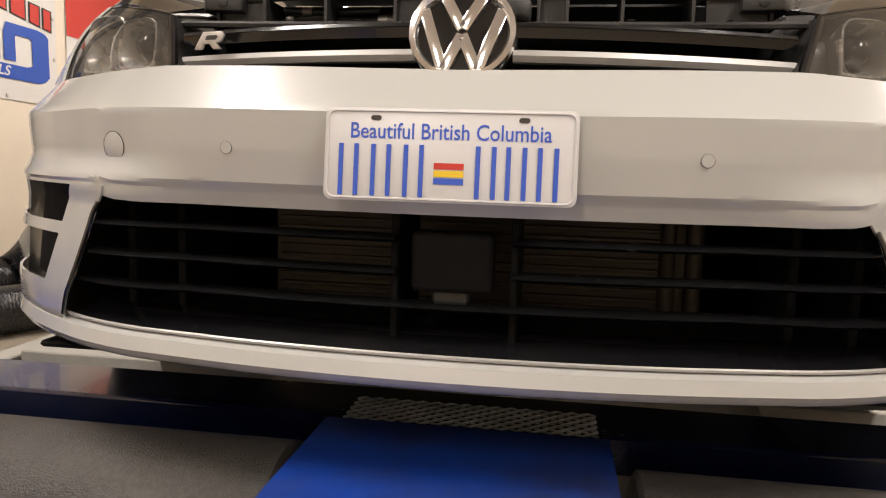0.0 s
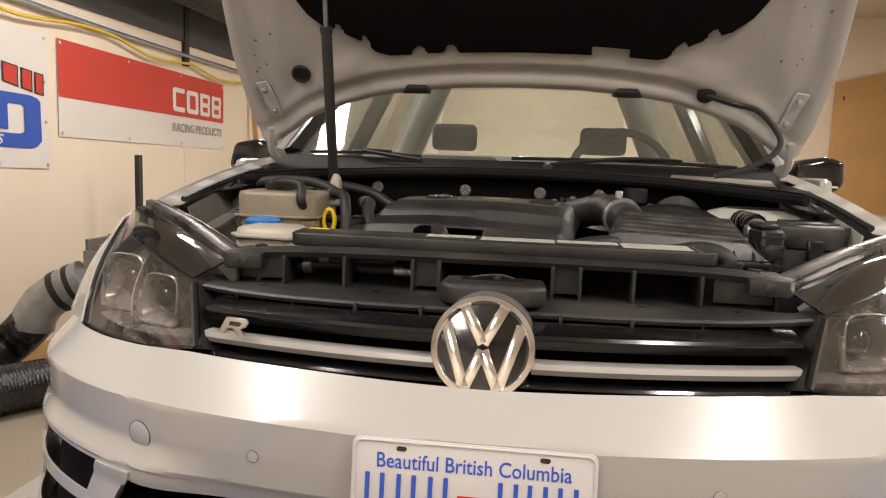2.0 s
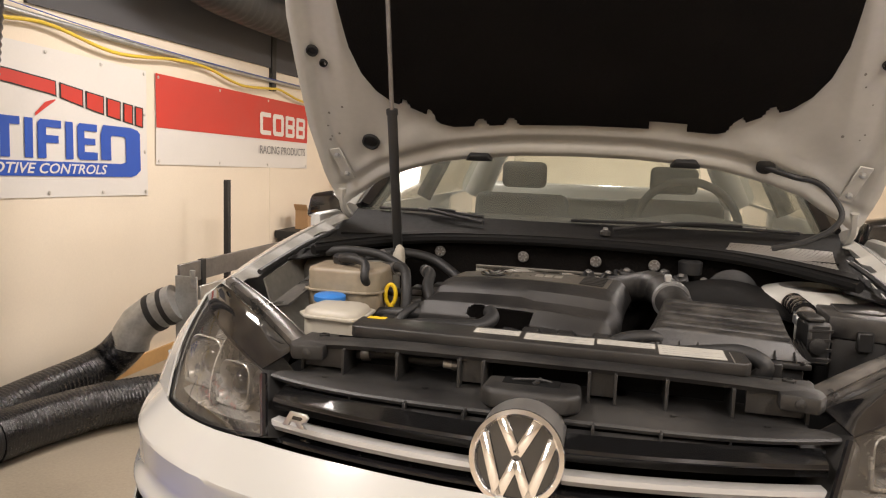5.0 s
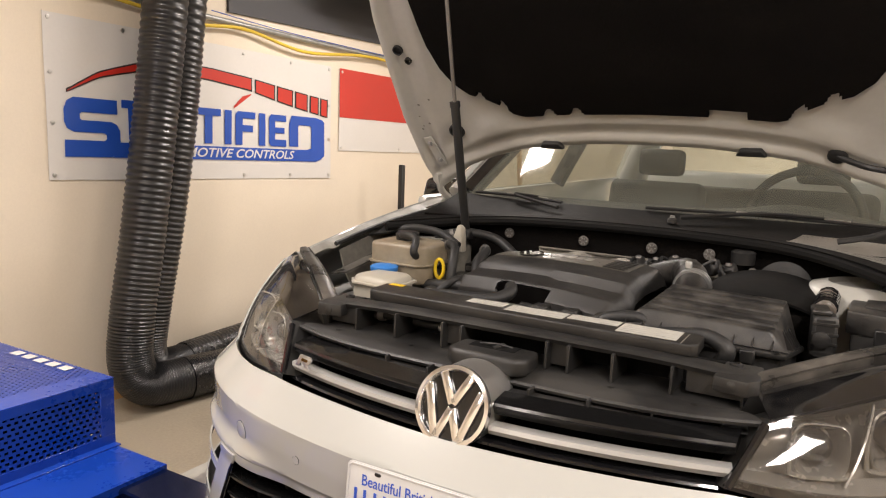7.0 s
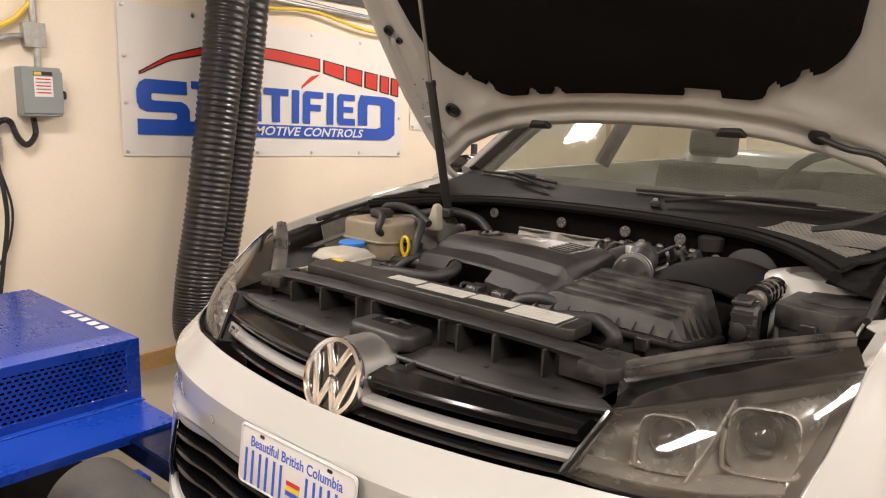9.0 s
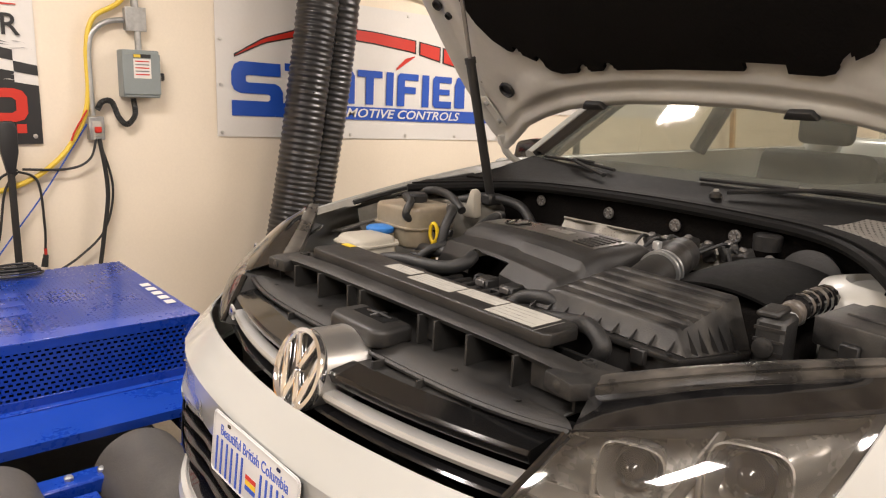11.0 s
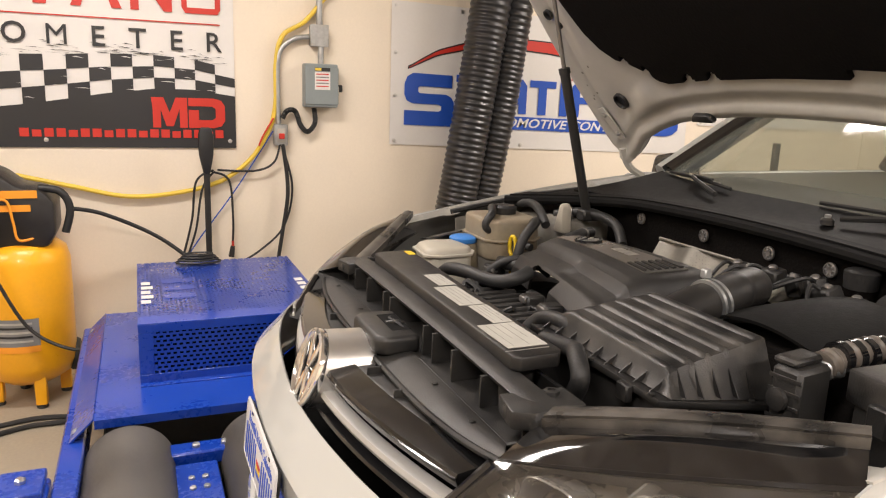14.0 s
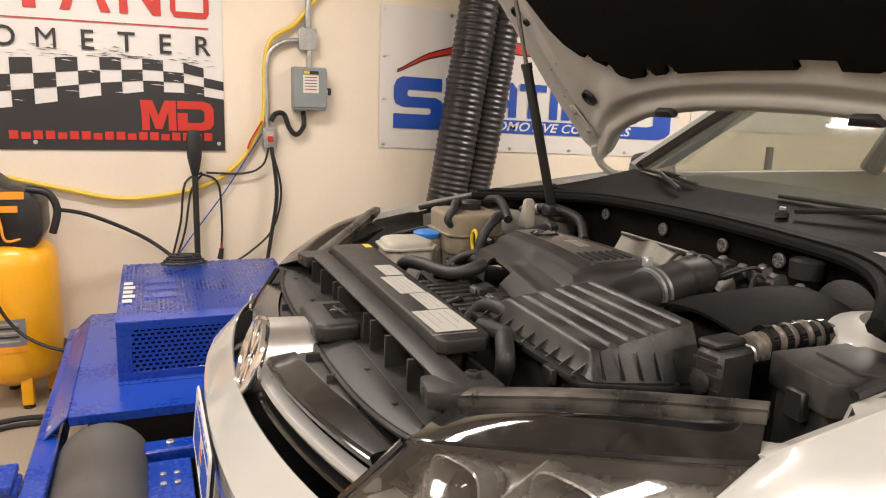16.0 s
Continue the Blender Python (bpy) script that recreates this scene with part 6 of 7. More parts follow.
for x in (-0.358, -0.127, 0.065, 0.214):
    clip = part("clip", moved(lathe([(0.002, 0.004), (0.006, 0.005), (0.0065, 0.002), (0.0115, 0.002), (0.012, 0.005), (0.0145, 0.004), (0.015, 0)], 20), axis((x, 1.0125, 0.871), (1, 0, 0), (0, 0, 1))), RAW_STEEL, wall_)
    for k in range(6):
        a = k * math.pi / 3
        part("spoke", moved(block((0.004, -0.001, 0.002), (0.012, 0.001, 0.0045), 0), axis((x, 1.013, 0.871), (1, 0, 0), (0, 0, 1)) @ Euler((0, 0, a)).to_matrix().to_4x4()), STEEL, clip, smooth=0)
shield = part("heat_shield", sheet(lambda u, v: (-0.25 + 0.5 * u, 0.96 + 0.03 * v + 0.008 * math.sin(u * 20), 0.79 + 0.05 * v + 0.004 * math.sin(u * 31)), 40, 6, 0.002), holes("shield_mesh", CERAMIC, 0.007, 0.007, 0.3, 0.3, ("X", "Z")), car, "dimpled metal heat shield")
part("shield_rim", tube([(-0.25 + 0.5 * k / 20, 0.988, 0.842) for k in range(21)], 0.004, 6), CERAMIC, shield)
def screen_at(u, v, lift=0.0):
    w = 2 * u - 1
    p = base_at(w)
    return (w * (0.735 - 0.14 * v), p.y * (1 - v) + (2.12 + 0.05 * abs(w) ** 3) * v - 0.035 * math.sin(math.pi * v), 0.942 + 0.465 * v + lift)


screen = part("windscreen", sheet(screen_at, 30, 12), WINDSCREEN, car)
screen.visible_shadow = False
part("frit_band", sheet(lambda u, v: screen_at(u, v, -0.002), 30, 2, v0=0.0, v1=0.018), GLOSS_BLACK, screen)
def wiper_at(x, d, z):
    return scuttle_at(0.5 + x / 1.47, d) + Vector((0, 0, z))


for near, far in ((-0.285, -0.64), (0.62, -0.02)):
    wip = part("wiper", tube([wiper_at(near, 0.9, 0.012), wiper_at((near + far) / 2, 0.99, 0.012), wiper_at(far, 1.0, 0.008)], 0.005, 6, 20), RUBBER, car, "black wiper blade resting on the windscreen foot")
    part("arm", tube([wiper_at(near * 0.75 + far * 0.25, 0.95, 0.02), wiper_at((near + far) / 2, 0.93, 0.022), wiper_at(near * 0.2 + far * 0.8 if near > 0 else near, 0.66, 0.016)], lambda t: 0.004 + 0.003 * t, 6, 16), RUBBER, wip)
    part("rail", tube([wiper_at(near * 0.85 + far * 0.15, 0.94, 0.017), wiper_at(near * 0.4 + far * 0.6, 0.985, 0.018)], 0.0022, 6, 8), SATIN, wip)
pivot = part("wiper_pivot", moved(lathe([(0.014, 0), (0.014, 0.01), (0.009, 0.015)], 14), Matrix.Translation(wiper_at(0.088, 0.6, 0.003))), BLACK_PLASTIC, car)
part("pivot_nut", moved(lathe([(0.007, 0), (0.007, 0.006)], 6), Matrix.Translation(wiper_at(0.088, 0.6, 0.018))), STEEL, pivot)

# ---- cabin ----
body = part("body_side", block((-0.895, 1.33, 0.3), (-0.85, 3.9, 0.93), 0.02, 2), WHITE_PAINT, car)
part("body_side", block((0.85, 1.33, 0.3), (0.895, 3.9, 0.93), 0.02, 2), WHITE_PAINT, car)
part("roof", sheet(lambda u, v: ((0.57 - 0.03 * v) * (2 * u - 1), 2.06 + 1.55 * v, 1.395 + 0.05 * math.sin(math.pi * min(v * 1.2 + 0.1, 1)) - 0.02 * (2 * u - 1) ** 2), 12, 12, 0.02), WHITE_PAINT, car)
part("rear_hatch", block((-0.8, 3.92, 0.3), (0.8, 4.16, 0.98), 0.04, 3), WHITE_PAINT, car)
rear = part("rear_window", sheet(lambda u, v: ((0.62 - 0.1 * v) * (2 * u - 1), 4.05 - 0.44 * v, 0.98 + 0.4 * v), 8, 6), WINDSCREEN, car)
rear.visible_shadow = False
for side in (-1, 1):
    part("a_pillar", tube([(side * 0.715, 1.385, 0.94), (side * 0.655, 1.76, 1.18), (side * 0.58, 2.15, 1.4)], 0.038, 8, 14), GLOSS_BLACK, car)
    part("a_pillar_skin", tube([(side * 0.762, 1.385, 0.945), (side * 0.705, 1.77, 1.195), (side * 0.625, 2.14, 1.41)], 0.026, 8, 14), WHITE_PAINT, car)
    part("b_pillar", tube([(side * 0.83, 2.55, 0.93), (side * 0.6, 2.6, 1.41)], 0.04, 8), GLOSS_BLACK, car)
    part("c_pillar", tube([(side * 0.8, 3.75, 0.93), (side * 0.56, 3.5, 1.4)], 0.1, 10), WHITE_PAINT, car)
    pane = part("side_window", sheet(lambda u, v: (side * (0.85 - 0.25 * v), (1.5 + 2.15 * u) * (1 - v) + (2.2 + 1.2 * u) * v, 0.93 + 0.47 * v), 8, 6), WINDSCREEN, car)
    pane.visible_shadow = False
    mir = part("wing_mirror", moved(prism([(-0.08, -0.04), (0.06, -0.05), (0.085, -0.02), (0.08, 0.045), (0.03, 0.062), (-0.06, 0.045)], 0.1, 0.018, 3), axis((side * 0.915, 1.62, 0.935), (1, 0, 0), (0, 0, 1))), GLOSS_BLACK, car, "black wing mirror housing")
    part("mirror_band", block((side * 0.915 - 0.06, 1.512, 0.9), (side * 0.915 + 0.06, 1.522, 0.906), 0.002), SATIN, mir)
    part("mirror_foot", tube([(side * 0.84, 1.6, 0.92), (side * 0.93, 1.57, 0.94)], 0.03, 8), BLACK_PLASTIC, mir)
dash = part("dashboard", sheet(lambda u, v: (-0.68 + 1.36 * u, 1.36 + 0.5 * v, 0.905 + 0.03 * math.sin(math.pi * v) + 0.035 * ridge(u, 0.76, 0.12) * ridge(v, 0.6, 0.3)), 24, 10, 0.02), INTERIOR, car)
part("steering_wheel", moved(tube([(0.185 * math.cos(a * math.pi / 12), 0.185 * math.sin(a * math.pi / 12), 0) for a in range(25)], 0.016, 10), axis((0.36, 1.9, 0.9), (1, 0, 0), (0, 0.4, 1))), INTERIOR, car)
for x in (-0.36, 0.36):
    seat = part("seat", block((x - 0.24, 2.15, 0.45), (x + 0.24, 2.65, 0.6), 0.04, 3), INTERIOR, car)
    part("seat_back", moved(block((-0.23, -0.06, 0.0), (0.23, 0.06, 0.42), 0.04, 3), pose(x, 2.62, 0.55, -12)), INTERIOR, seat)
    part("headrest", block((x - 0.11, 2.71, 0.99), (x + 0.11, 2.8, 1.12), 0.03, 3), INTERIOR, seat)
part("rear_seat", block((-0.6, 3.2, 0.45), (0.6, 3.4, 0.92), 0.04, 3), INTERIOR, car)
part("cabin_floor", block((-0.84, 1.35, 0.3), (0.84, 3.92, 0.36), 0.01), INTERIOR, car)
part("inside_mirror", block((-0.12, 1.98, 1.27), (0.12, 2.01, 1.33), 0.012, 2), INTERIOR, car)


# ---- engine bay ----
# A near-black block fills the bay in place of its unlit depth.
floor_bay = part("shade_fill", block((-0.64, 0.335, 0.25), (0.64, 1.01, 0.62), 0.01), VOID, car)
# Unseen block added to keep lamp light from leaking under the car.
part("light_block", block((-0.6, 0.3, 0.24), (0.6, 0.333, 0.7), 0.006), VOID, car)


# engine cover
def cover_at(u, v, lift=0.0):
    """Top skin: u across, v from the front foot up over the top to the back."""
    x0 = lerp([(0, -0.33), (0.3, -0.325), (0.5, -0.29), (1, -0.262)], v)
    x1 = lerp([(0, 0.112), (0.35, 0.13), (0.5, 0.14), (1, 0.162)], v)
    x = x0 + (x1 - x0) * u
    k = lerp([(0, 0), (0.12, 0.015), (0.3, 0.12), (0.42, 0.24), (0.47, 0.3), (0.5, 0.36), (1, 1)], v)
    y = (0.615 - 0.095 * u) * (1 - k) + (0.765 + 0.065 * u) * k
    z = lerp([(0, 0.762), (0.12, 0.79), (0.3, 0.817), (0.42, 0.83), (0.455, 0.834), (0.485, 0.849), (0.6, 0.86), (0.9, 0.865), (0.96, 0.858), (1, 0.835)], v)
    edge = max(0, abs(2 * u - 1) - 0.86) / 0.14
    z -= 0.04 * edge ** 2 + 0.01 * (2 * u - 1) ** 2
    # the upper plate steps down to a facet over the right-hand half
    if 0.3 < v < 0.47 and u > 0.5:
        z -= 0.006 * ease((u - 0.5) * 12) * ease((v - 0.3) * 12)
    if v > 0.49:
        z += 0.0035 * ease((v - 0.49) * 40) * (1 - ease((abs(2 * u - 1) - 0.8) * 12))
    return (x, y, z + lift)


def cover_keep(u, v):
    return not (0.36 < u < 0.62 and v < 0.27) and not ((u - 0.35) ** 2 * 4 + (v - 0.2) ** 2 * 1.5 < 0.012)


cov = part("engine_cover", sheet(cover_at, 90, 60, 0.006, keep=cover_keep), DARK_PLASTIC, car, "black plastic engine cover", smooth=28)
strip = part("cover_strip", sheet(lambda u, v: cover_at(0.1 + 0.8 * u, 0.6 + 0.24 * v, 0.0025), 30, 10, 0.002), STRIP_GREY, cov, "brushed grey strip with emblem")
mark = axis(cover_at(0.285, 0.73, 0.003), Vector(cover_at(0.4, 0.7)) - Vector(cover_at(0.27, 0.7)), Vector(cover_at(0.27, 0.76)) - Vector(cover_at(0.27, 0.7)))
part("cover_emblem", moved(lathe([(0.03, 0), (0.031, 0.003), (0.027, 0.004), (0.026, 0.001)], 32), mark), GLOSS_BLACK, cov)
for p, q in (((-0.012, 0.02), (0.0, 0.0)), ((0.012, 0.02), (0.0, 0.0)), ((-0.021, 0.008), (-0.009, -0.02)), ((0.021, 0.008), (0.009, -0.02))):
    part("emblem_bar", moved(prism(bar_shape(p, q, 0.005), 0.002), mark @ Matrix.Translation((0, 0, 0.002))), SATIN, cov)
for k in range(3):
    part("badge_bar", sheet(lambda u, v: cover_at(0.51 + 0.05 * k + 0.04 * u, 0.7 + 0.07 * v, 0.0045), 3, 2, 0.001), SATIN, cov)
for k in range(6):
    part("vent_rib", sheet(lambda u, v: cover_at(0.76 + 0.12 * u, 0.6 + 0.042 * k + 0.02 * v, 0.006), 4, 2, 0.003), DARK_PLASTIC, cov)

# pipes, rails and wiring in front of and under the cover
pipe = part("coolant_pipe", tube([(-0.36, 0.45, 0.75), (-0.31, 0.45, 0.782), (-0.25, 0.465, 0.79), (-0.19, 0.48, 0.789), (-0.145, 0.5, 0.791), (-0.125, 0.53, 0.802), (-0.135, 0.56, 0.81)], 0.015, 14, 40), RUBBER, car)
part("coolant_pipe", tube([(-0.42, 0.64, 0.765), (-0.35, 0.62, 0.775), (-0.29, 0.63, 0.78)], 0.015, 12, 16), RUBBER, car)
part("breather_hose", tube([(0.11, 0.42, 0.77), (0.13, 0.44, 0.8), (0.19, 0.445, 0.812), (0.22, 0.455, 0.8)], 0.014, 12, 24), RUBBER, car)
part("breather_hose", tube([(0.31, 0.37, 0.7), (0.36, 0.365, 0.77), (0.375, 0.36, 0.8), (0.34, 0.375, 0.815), (0.29, 0.4, 0.805), (0.2, 0.405, 0.79)], 0.014, 12, 30), RUBBER, car)
head_ = part("cylinder_head", block((-0.25, 0.42, 0.6), (0.14, 0.56, 0.755), 0.01), RUBBER, car)
for k in range(9):
    part("rib", block((-0.2 + 0.03 * k, 0.43, 0.755), (-0.188 + 0.03 * k, 0.53, 0.775), 0.002), DARK_PLASTIC, head_)
for k in range(3):
    inj = part("connector", block((-0.06 + 0.07 * k, 0.5, 0.755), (-0.025 + 0.07 * k, 0.54, 0.79), 0.004), DARK_PLASTIC, head_)
    part("clip", block((-0.055 + 0.07 * k, 0.495, 0.775), (-0.03 + 0.07 * k, 0.5, 0.788), 0.002), RAW_STEEL, inj)
rng = random.Random(4)
for k in range(14):
    x, y = rng.uniform(-0.24, 0.2), rng.uniform(0.4, 0.56)
    part("wire", tube([(x, y, 0.74), (x + rng.uniform(-0.05, 0.05), y + 0.03, 0.77 + rng.uniform(0, 0.015)), (x + rng.uniform(-0.1, 0.1), y + 0.05, 0.75)], rng.uniform(0.004, 0.008), 6, 10), RUBBER, head_)

# air filter box
def lid_at(u, v):
    """Lid skin: u across the car, v front to back; ridges run across."""
    foot = Vector((0.162 + 0.303 * u, 0.418 + 0.014 * u, 0.8 - 0.008 * u)), Vector((0.196 + 0.27 * u, 0.6 + 0.028 * u, 0.787 - 0.02 * u))
    p = foot[0] * (1 - v) + foot[1] * v
    side_ = min(1, u / 0.09, (1 - u) / 0.1)
    front = min(1, v / 0.14, (1 - v) / 0.03 + 0.3)
    h = ((0.028 - 0.009 * u) * (1 - v) + (0.075 + 0.008 * u) * v) * min(side_, front)
    ridge_ = 0.0
    if 0.14 < v < 0.97 and side_ >= 1:
        ridge_ = 0.0036 * max(0, math.sin((v - 0.14) / 0.83 * math.pi * 11)) ** 0.5 * min(1, (u - 0.09) * 14 + 0.2)
    return (p.x, p.y + 0.01 * (1 - min(1, v / 0.14)), p.z + h + ridge_)


LEAN_BOX = Matrix(((1, 0, 0, 0), (0, 1, 0, 0), (-0.02, -0.13, 1, 0), (0, 0, 0, 1)))
airbox = part("air_filter_box", sheet(lid_at, 60, 110, 0.003), DUSTY, car, "dusty ribbed black air filter box", smooth=30)
part("flange", moved(prism([(0.16, 0.43), (0.475, 0.447), (0.492, 0.63), (0.475, 0.66), (0.2, 0.64)], 0.011, 0.003), Matrix.Translation((-0.012, -0.023, 0.849)) @ LEAN_BOX), DARK_PLASTIC, airbox)
part("tray", moved(prism([(0.17, 0.44), (0.466, 0.46), (0.48, 0.64), (0.21, 0.625)], 0.2, 0.006), Matrix.Translation((-0.012, -0.023, 0.649)) @ LEAN_BOX), DARK_PLASTIC, airbox)
for k in range(9):
    x = 0.173 + 0.033 * k
    part("front_fin", moved(prism([(0.004, 0), (0.02, 0), (0.026, 0.014)], 0.002, 0.0), axis((x, 0.411 + 0.0016 * k, 0.803 - 0.02 * x), (0, 1, 0), (0, 0, 1))), DARK_PLASTIC, airbox)
for k in range(5):
    part("side_fin", moved(prism([(0.0, 0), (0.012, 0), (0.024, 0.035)], 0.002, 0.0), axis((0.473, 0.46 + 0.03 * k, 0.793 - 0.0039 * k), (-1, 0, 0), (0, 0, 1))), DARK_PLASTIC, airbox)
for x, y in ((0.2, 0.43), (0.33, 0.438), (0.46, 0.447), (0.483, 0.6)):
    part("screw", moved(lathe([(0.0045, 0), (0.0045, 0.003), (0.002, 0.004)], 8), Matrix.Translation((x - 0.012, y - 0.023, 0.8605 - 0.02 * x - 0.13 * y))), BLACK_PLASTIC, airbox)
part("lock_tab", block((0.188, 0.401, 0.768), (0.213, 0.413, 0.793), 0.002), DARK_PLASTIC, airbox)
part("lock_tab", block((0.388, 0.41, 0.768), (0.413, 0.422, 0.793), 0.002), DARK_PLASTIC, airbox)
intake = part("intake_pipe", tube([(0.262, 0.585, 0.815), (0.25, 0.64, 0.832), (0.238, 0.7, 0.84), (0.222, 0.77, 0.848), (0.2, 0.83, 0.846), (0.15, 0.875, 0.83), (0.07, 0.9, 0.8)], lambda t: 0.035 + 0.0025 * (math.exp(-((t - 0.5) / 0.02) ** 2) + math.exp(-((t - 0.68) / 0.02) ** 2)), 24, 60), DARK_PLASTIC, car, "black rubber intake pipe")
for y, dz in ((0.694, 0.0), (0.706, 0.001)):
    part("hose_clamp", tube([(0.24, y, 0.839 + dz), (0.239, y + 0.006, 0.84 + dz)], 0.041, 24), STEEL, intake)
part("clamp_ear", block((0.222, 0.69, 0.88), (0.236, 0.705, 0.896), 0.002), STEEL, intake)

# battery under its cover
batt = part("battery_cover", moved(prism([(0.25, 0.735), (0.44, 0.72), (0.5, 0.76), (0.5, 0.93), (0.47, 0.945), (0.3, 0.935)], 0.2, 0.006), Matrix.Translation((0, -0.022, 0.606))), FELT, car, "black felt battery jacket")
part("lid", sheet(lambda u, v: (0.245 + 0.26 * u + 0.02 * v * (1 - u), 0.702 + 0.22 * v - 0.006 * math.sin(math.pi * u), 0.816 + 0.022 * v ** 0.6 + 0.024 * math.sin(math.pi * min(1, u * 1.1)) ** 0.8), 24, 14, 0.006), SCUTTLE, batt)
part("strap", block((0.27, 0.704, 0.765), (0.3, 0.714, 0.815), 0.002), RUBBER, batt)

# fuse box and plug block beside it
fuse = part("fuse_box", moved(prism([(0.56, 0.62), (0.655, 0.60), (0.70, 0.66), (0.70, 0.83), (0.6, 0.84), (0.565, 0.8)], 0.14, 0.006), Matrix.Translation((-0.006, 0.045, 0.655))), BLACK_PLASTIC, car)
part("lid", moved(prism([(0.55, 0.615), (0.66, 0.593), (0.708, 0.655), (0.708, 0.835), (0.6, 0.848), (0.556, 0.81)], 0.046, 0.005, 2), Matrix.Translation((-0.006, 0.045, 0.795))), DUSTY, fuse)
part("catch", block((0.594, 0.635, 0.775), (0.624, 0.651, 0.815), 0.003), BLACK_PLASTIC, fuse)
plugs = part("connector_block", moved(block((-0.022, -0.035, -0.04), (0.022, 0.035, 0.045), 0.006), pose(0.508, 0.62, 0.792, 0, 0, 8)), BLACK_PLASTIC, car)
part("dial", moved(lathe([(0.016, 0), (0.016, 0.006), (0.01, 0.008)], 16), axis((0.508, 0.583, 0.792), (1, 0, 0), (0, 0, 1))), DARK_PLASTIC, plugs)
part("terminal", block((0.482, 0.655, 0.812), (0.522, 0.69, 0.838), 0.005), STEEL, plugs, "bright metal terminal")
loom = part("loom", tube([(0.505, 0.66, 0.828), (0.505, 0.71, 0.838), (0.504, 0.76, 0.84), (0.503, 0.81, 0.832)], lambda t: 0.018 + 0.003 * (math.sin(t * 60) > 0), 12, 50), LOOM, car)
for y in (0.655, 0.68, 0.705, 0.73, 0.755):
    part("tie", tube([(0.505, y + 0.03, 0.837), (0.505, y + 0.04, 0.838)], 0.0235, 12), GLOSS_BLACK, loom)
for side in (-1, 1):
    # The left tower is darker than the right one.
    part("strut_tower", moved(lathe([(0.13, -0.12), (0.13, 0.0), (0.115, 0.02), (0.08, 0.03), (0.07, 0.02), (0.02, 0.02)], 28), Matrix.Translation((side * 0.575, 0.905, 0.83))), INNER_PAINT if side > 0 else INNER_DARK, car)
part("servo_cap", moved(lathe([(0.028, 0), (0.03, 0.03), (0.024, 0.034)], 20), Matrix.Translation((0.3, 0.985, 0.86))), RUBBER, car)
part("servo_drum", moved(lathe([(0.03, 0), (0.06, 0.01), (0.065, 0.03), (0.03, 0.045)], 28), axis((0.4, 1.0, 0.815), (1, 0, 0), (0, 0, 1))), RUBBER, car)

# coolant and washer tanks
res = part("coolant_tank", moved(prism([(-0.575, 0.615), (-0.56, 0.6), (-0.43, 0.6), (-0.405, 0.625), (-0.4, 0.72), (-0.43, 0.75), (-0.55, 0.75), (-0.58, 0.72)], 0.105, 0.016, 3), Matrix.Translation((0, 0, 0.765))), TANK, car, "yellowed translucent coolant tank")
part("seam", moved(prism([(-0.582, 0.612), (-0.56, 0.594), (-0.425, 0.594), (-0.398, 0.622), (-0.393, 0.722), (-0.43, 0.757), (-0.55, 0.757), (-0.586, 0.722)], 0.005, 0.001), Matrix.Translation((0, 0, 0.815))), TANK, res)
part("filler_cap", moved(lathe([(0.03, 0), (0.032, 0.018), (0.026, 0.024)], 20), Matrix.Translation((-0.51, 0.69, 0.868))), RUBBER, res)
part("tank_hose", tube([(-0.54, 0.72, 0.87), (-0.5, 0.65, 0.888), (-0.44, 0.62, 0.885), (-0.43, 0.6, 0.85), (-0.425, 0.66, 0.82), (-0.36, 0.69, 0.808)], 0.01, 12, 40), RUBBER, res)
part("tank_hose", tube([(-0.6, 0.78, 0.88), (-0.55, 0.79, 0.888), (-0.45, 0.76, 0.886), (-0.38, 0.74, 0.86)], 0.011, 12, 30), RUBBER, res)
part("bracket", moved(prism([(0, 0), (0.05, 0.0), (0.045, 0.07), (0.03, 0.08)], 0.03, 0.008), axis((-0.45, 0.83, 0.83), (1, 0, 0), (0, 0, 1))), TANK_WHITE, car)
wash = part("washer_tank", moved(prism([(-0.52, 0.47), (-0.5, 0.44), (-0.4, 0.43), (-0.385, 0.46), (-0.39, 0.54), (-0.42, 0.56), (-0.51, 0.55)], 0.12, 0.016, 3), Matrix.Translation((0, 0, 0.69))), TANK_WHITE, car, "white plastic washer tank")
part("neck", moved(lathe([(0.045, 0), (0.04, 0.07), (0.036, 0.1)], 20), Matrix.Translation((-0.502, 0.572, 0.7))), TANK, wash)
part("seam", moved(prism([(-0.527, 0.468), (-0.5, 0.433), (-0.395, 0.423), (-0.378, 0.46), (-0.384, 0.545), (-0.42, 0.567), (-0.515, 0.557)], 0.006, 0.001), Matrix.Translation((0, 0, 0.79))), TANK_WHITE, wash)
part("blue_cap", moved(lathe([(0.034, 0), (0.036, 0.004), (0.036, 0.012), (0.03, 0.016), (0.01, 0.018)], 24), Matrix.Translation((-0.502, 0.572, 0.801))), CAP_BLUE, wash, "blue washer filler cap")
dip = part("dipstick", tube([(-0.384, 0.653, 0.74), (-0.384, 0.653, 0.785)], 0.007, 8), YELLOW_PLASTIC, car, "yellow dipstick loop")
part("loop", moved(tube([(0.012 * math.cos(a * math.pi / 8), 0.024 * math.sin(a * math.pi / 8), 0) for a in range(17)], 0.0048, 8), axis((-0.385, 0.653, 0.81), (1, 0.2, 0), (0, 0, 1))), YELLOW_PLASTIC, dip)
part("gusset", sheet(lambda u, v: (-0.62 + 0.05 * u, 0.5 + 0.3 * v, 0.79 + 0.05 * v + 0.01 * u), 3, 8, 0.004), RAIL, car)

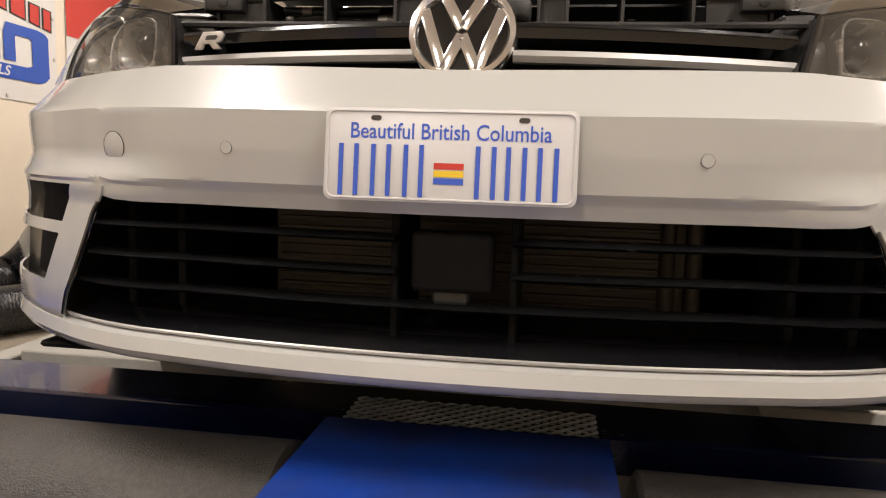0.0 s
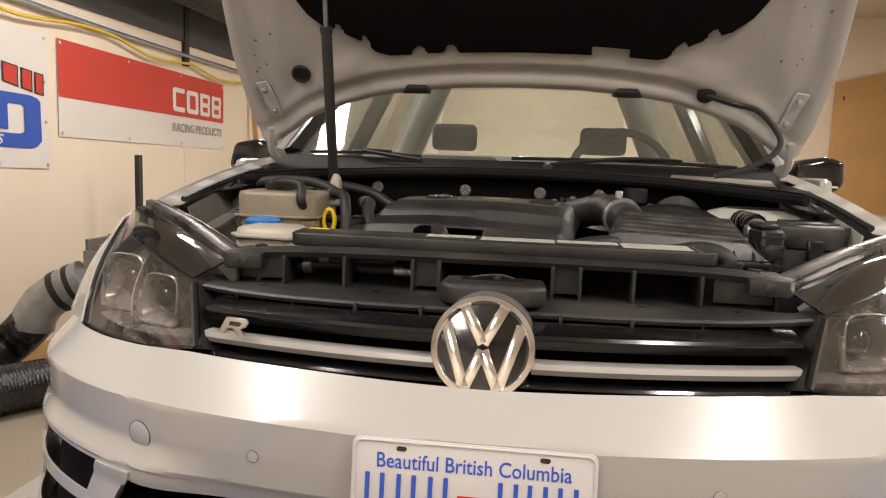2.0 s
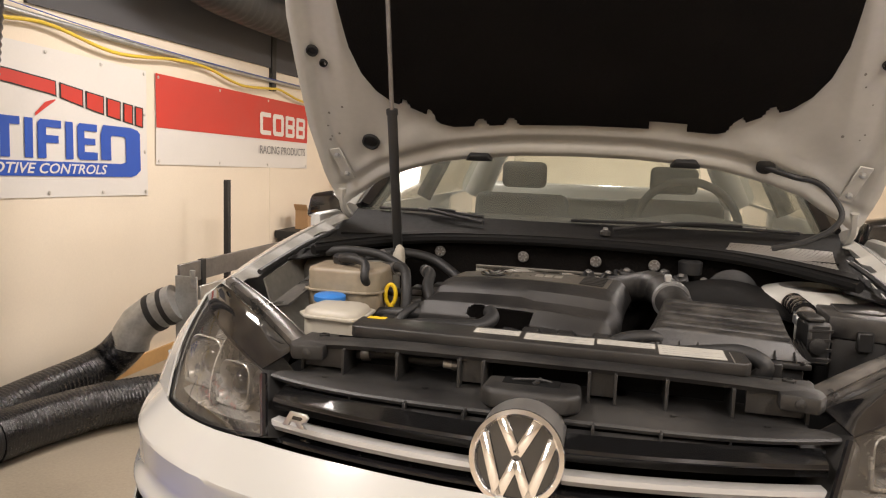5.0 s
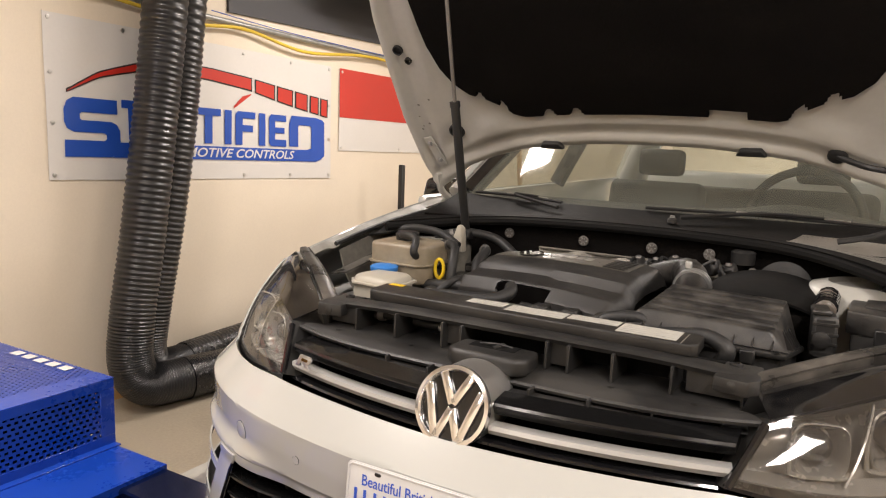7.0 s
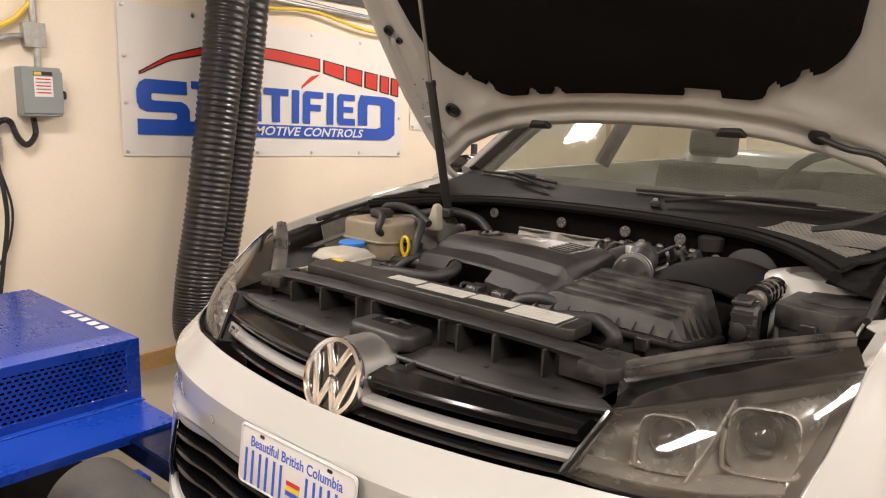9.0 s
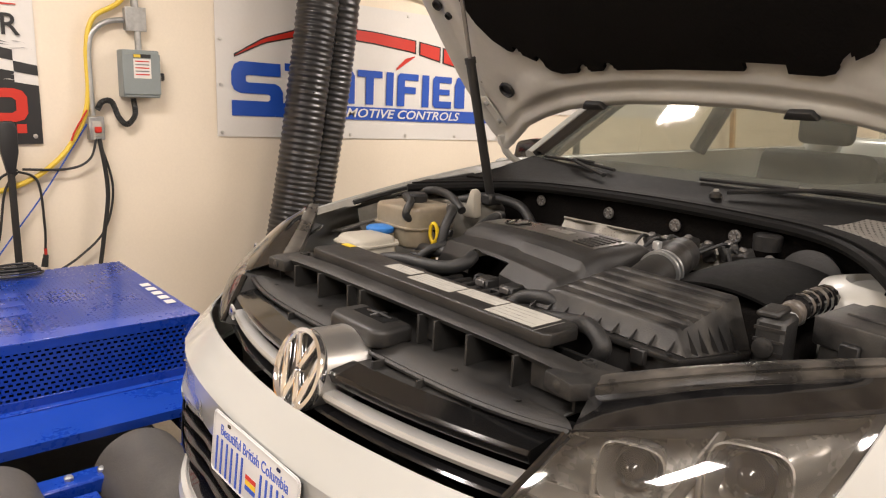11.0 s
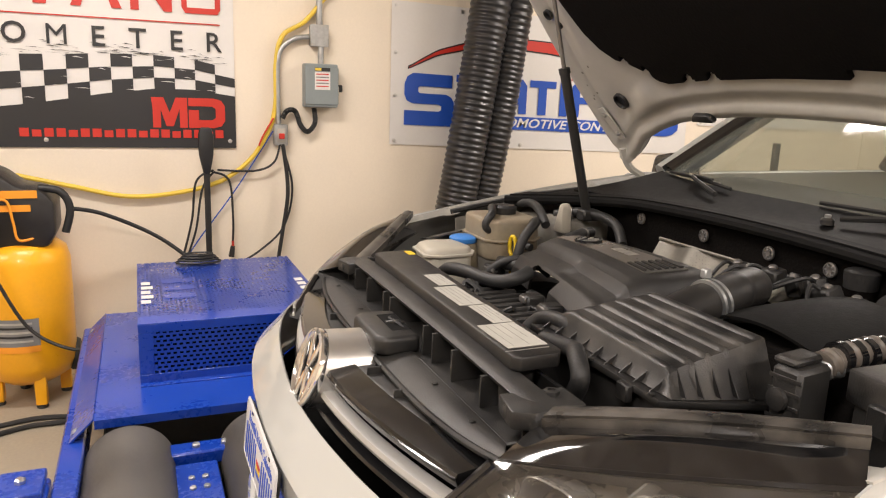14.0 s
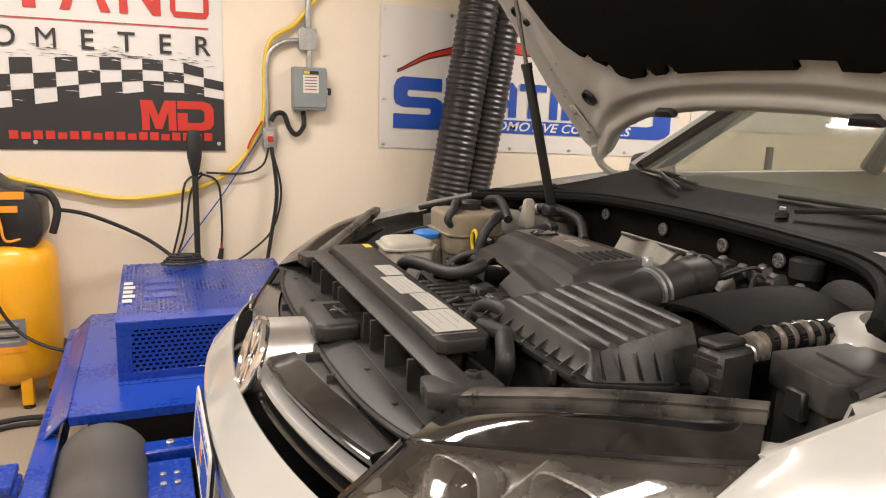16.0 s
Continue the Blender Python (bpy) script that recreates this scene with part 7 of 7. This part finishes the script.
# clutter between the tanks and the engine
for pts, r in (([(-0.43, 0.74, 0.86), (-0.37, 0.7, 0.865), (-0.35, 0.66, 0.83), (-0.345, 0.64, 0.77)], 0.012), ([(-0.36, 0.86, 0.84), (-0.33, 0.8, 0.84), (-0.32, 0.74, 0.82), (-0.3, 0.7, 0.79)], 0.014), ([(-0.52, 0.85, 0.86), (-0.45, 0.9, 0.875), (-0.36, 0.93, 0.86), (-0.28, 0.9, 0.82)], 0.013), ([(-0.36, 0.56, 0.74), (-0.33, 0.6, 0.785), (-0.31, 0.66, 0.79), (-0.32, 0.72, 0.75)], 0.01)):
    h_ = part("hose", tube(pts, r, 10, 24), RUBBER, car, "black rubber coolant hose")
    part("hose_clip", tube([Vector(pts[0]).lerp(Vector(pts[1]), k) for k in (0.5, 0.62)], r * 1.18, 12), RAW_STEEL, h_)
for x, y, z in ((-0.335, 0.68, 0.79), (-0.35, 0.78, 0.8), (-0.31, 0.84, 0.8), (-0.37, 0.6, 0.76)):
    plug = part("plug", block((x - 0.018, y - 0.022, z - 0.03), (x + 0.018, y + 0.022, z + 0.012), 0.004), BLACK_PLASTIC, car)
    part("lever", block((x - 0.012, y - 0.026, z - 0.006), (x + 0.012, y - 0.0215, z + 0.006), 0.001), RAW_STEEL, plug)
# ribs and catches of the plug block and fuse box
for k in range(4):
    part("plug_rib", moved(block((-0.023, -0.036, -0.03 + 0.019 * k), (0.023, -0.034, -0.024 + 0.019 * k), 0.0005), pose(0.508, 0.62, 0.792, 0, 0, 8)), DARK_PLASTIC, plugs)
part("plug_cap", moved(block((-0.025, -0.03, 0.044), (0.01, 0.03, 0.056), 0.004), pose(0.508, 0.62, 0.792, 0, 0, 8)), DARK_PLASTIC, plugs)
part("lid_step", moved(prism([(0.58, 0.66), (0.655, 0.645), (0.69, 0.68), (0.69, 0.815), (0.61, 0.825), (0.585, 0.8)], 0.006, 0.002), Matrix.Translation((-0.006, 0.045, 0.839))), DUSTY, fuse)

# hoses seen through the openings of the lock carrier
for pts, r, mat in (([(-0.36, 0.312, 0.757), (-0.28, 0.308, 0.768), (-0.2, 0.312, 0.762), (-0.14, 0.31, 0.772)], 0.009, RUBBER), ([(-0.33, 0.305, 0.78), (-0.25, 0.302, 0.776), (-0.17, 0.306, 0.78)], 0.006, RUBBER), ([(-0.17, 0.3, 0.764), (-0.13, 0.3, 0.763)], 0.008, ALLOY)):
    line = part("pipe", tube(pts, r, 10, 16), mat, car)
    part("pipe_clip", tube([Vector(pts[0]).lerp(Vector(pts[1]), k) for k in (0.4, 0.6)], r * 1.25, 10), RAW_STEEL, line)
# valves and plugs at the bulkhead beside the intake pipe
rng = random.Random(12)
for x, y, z in ((0.1, 0.93, 0.838), (0.145, 0.945, 0.846), (0.19, 0.95, 0.84), (0.235, 0.955, 0.848), (0.275, 0.94, 0.842), (0.05, 0.95, 0.835), (0.33, 0.945, 0.835)):
    w = rng.uniform(0.012, 0.02)
    plug = part("plug", moved(block((-w, -0.018, -0.02), (w, 0.018, 0.016), 0.004), pose(x, y, z, rng.uniform(-20, 20), rng.uniform(-20, 20), rng.uniform(-40, 40))), BLACK_PLASTIC, car)
    part("collar", moved(lathe([(0.008, 0), (0.009, 0.006), (0.006, 0.009)], 10), pose(x, y - 0.004, z + 0.014, rng.uniform(-30, 30), 0, 0)), RAW_STEEL, plug)
    part("wire", tube([(x, y, z), (x + rng.uniform(-0.04, 0.04), y - 0.03, z + 0.018), (x + rng.uniform(-0.07, 0.07), y - 0.07, z - 0.02)], 0.004, 6, 10), RUBBER, plug)
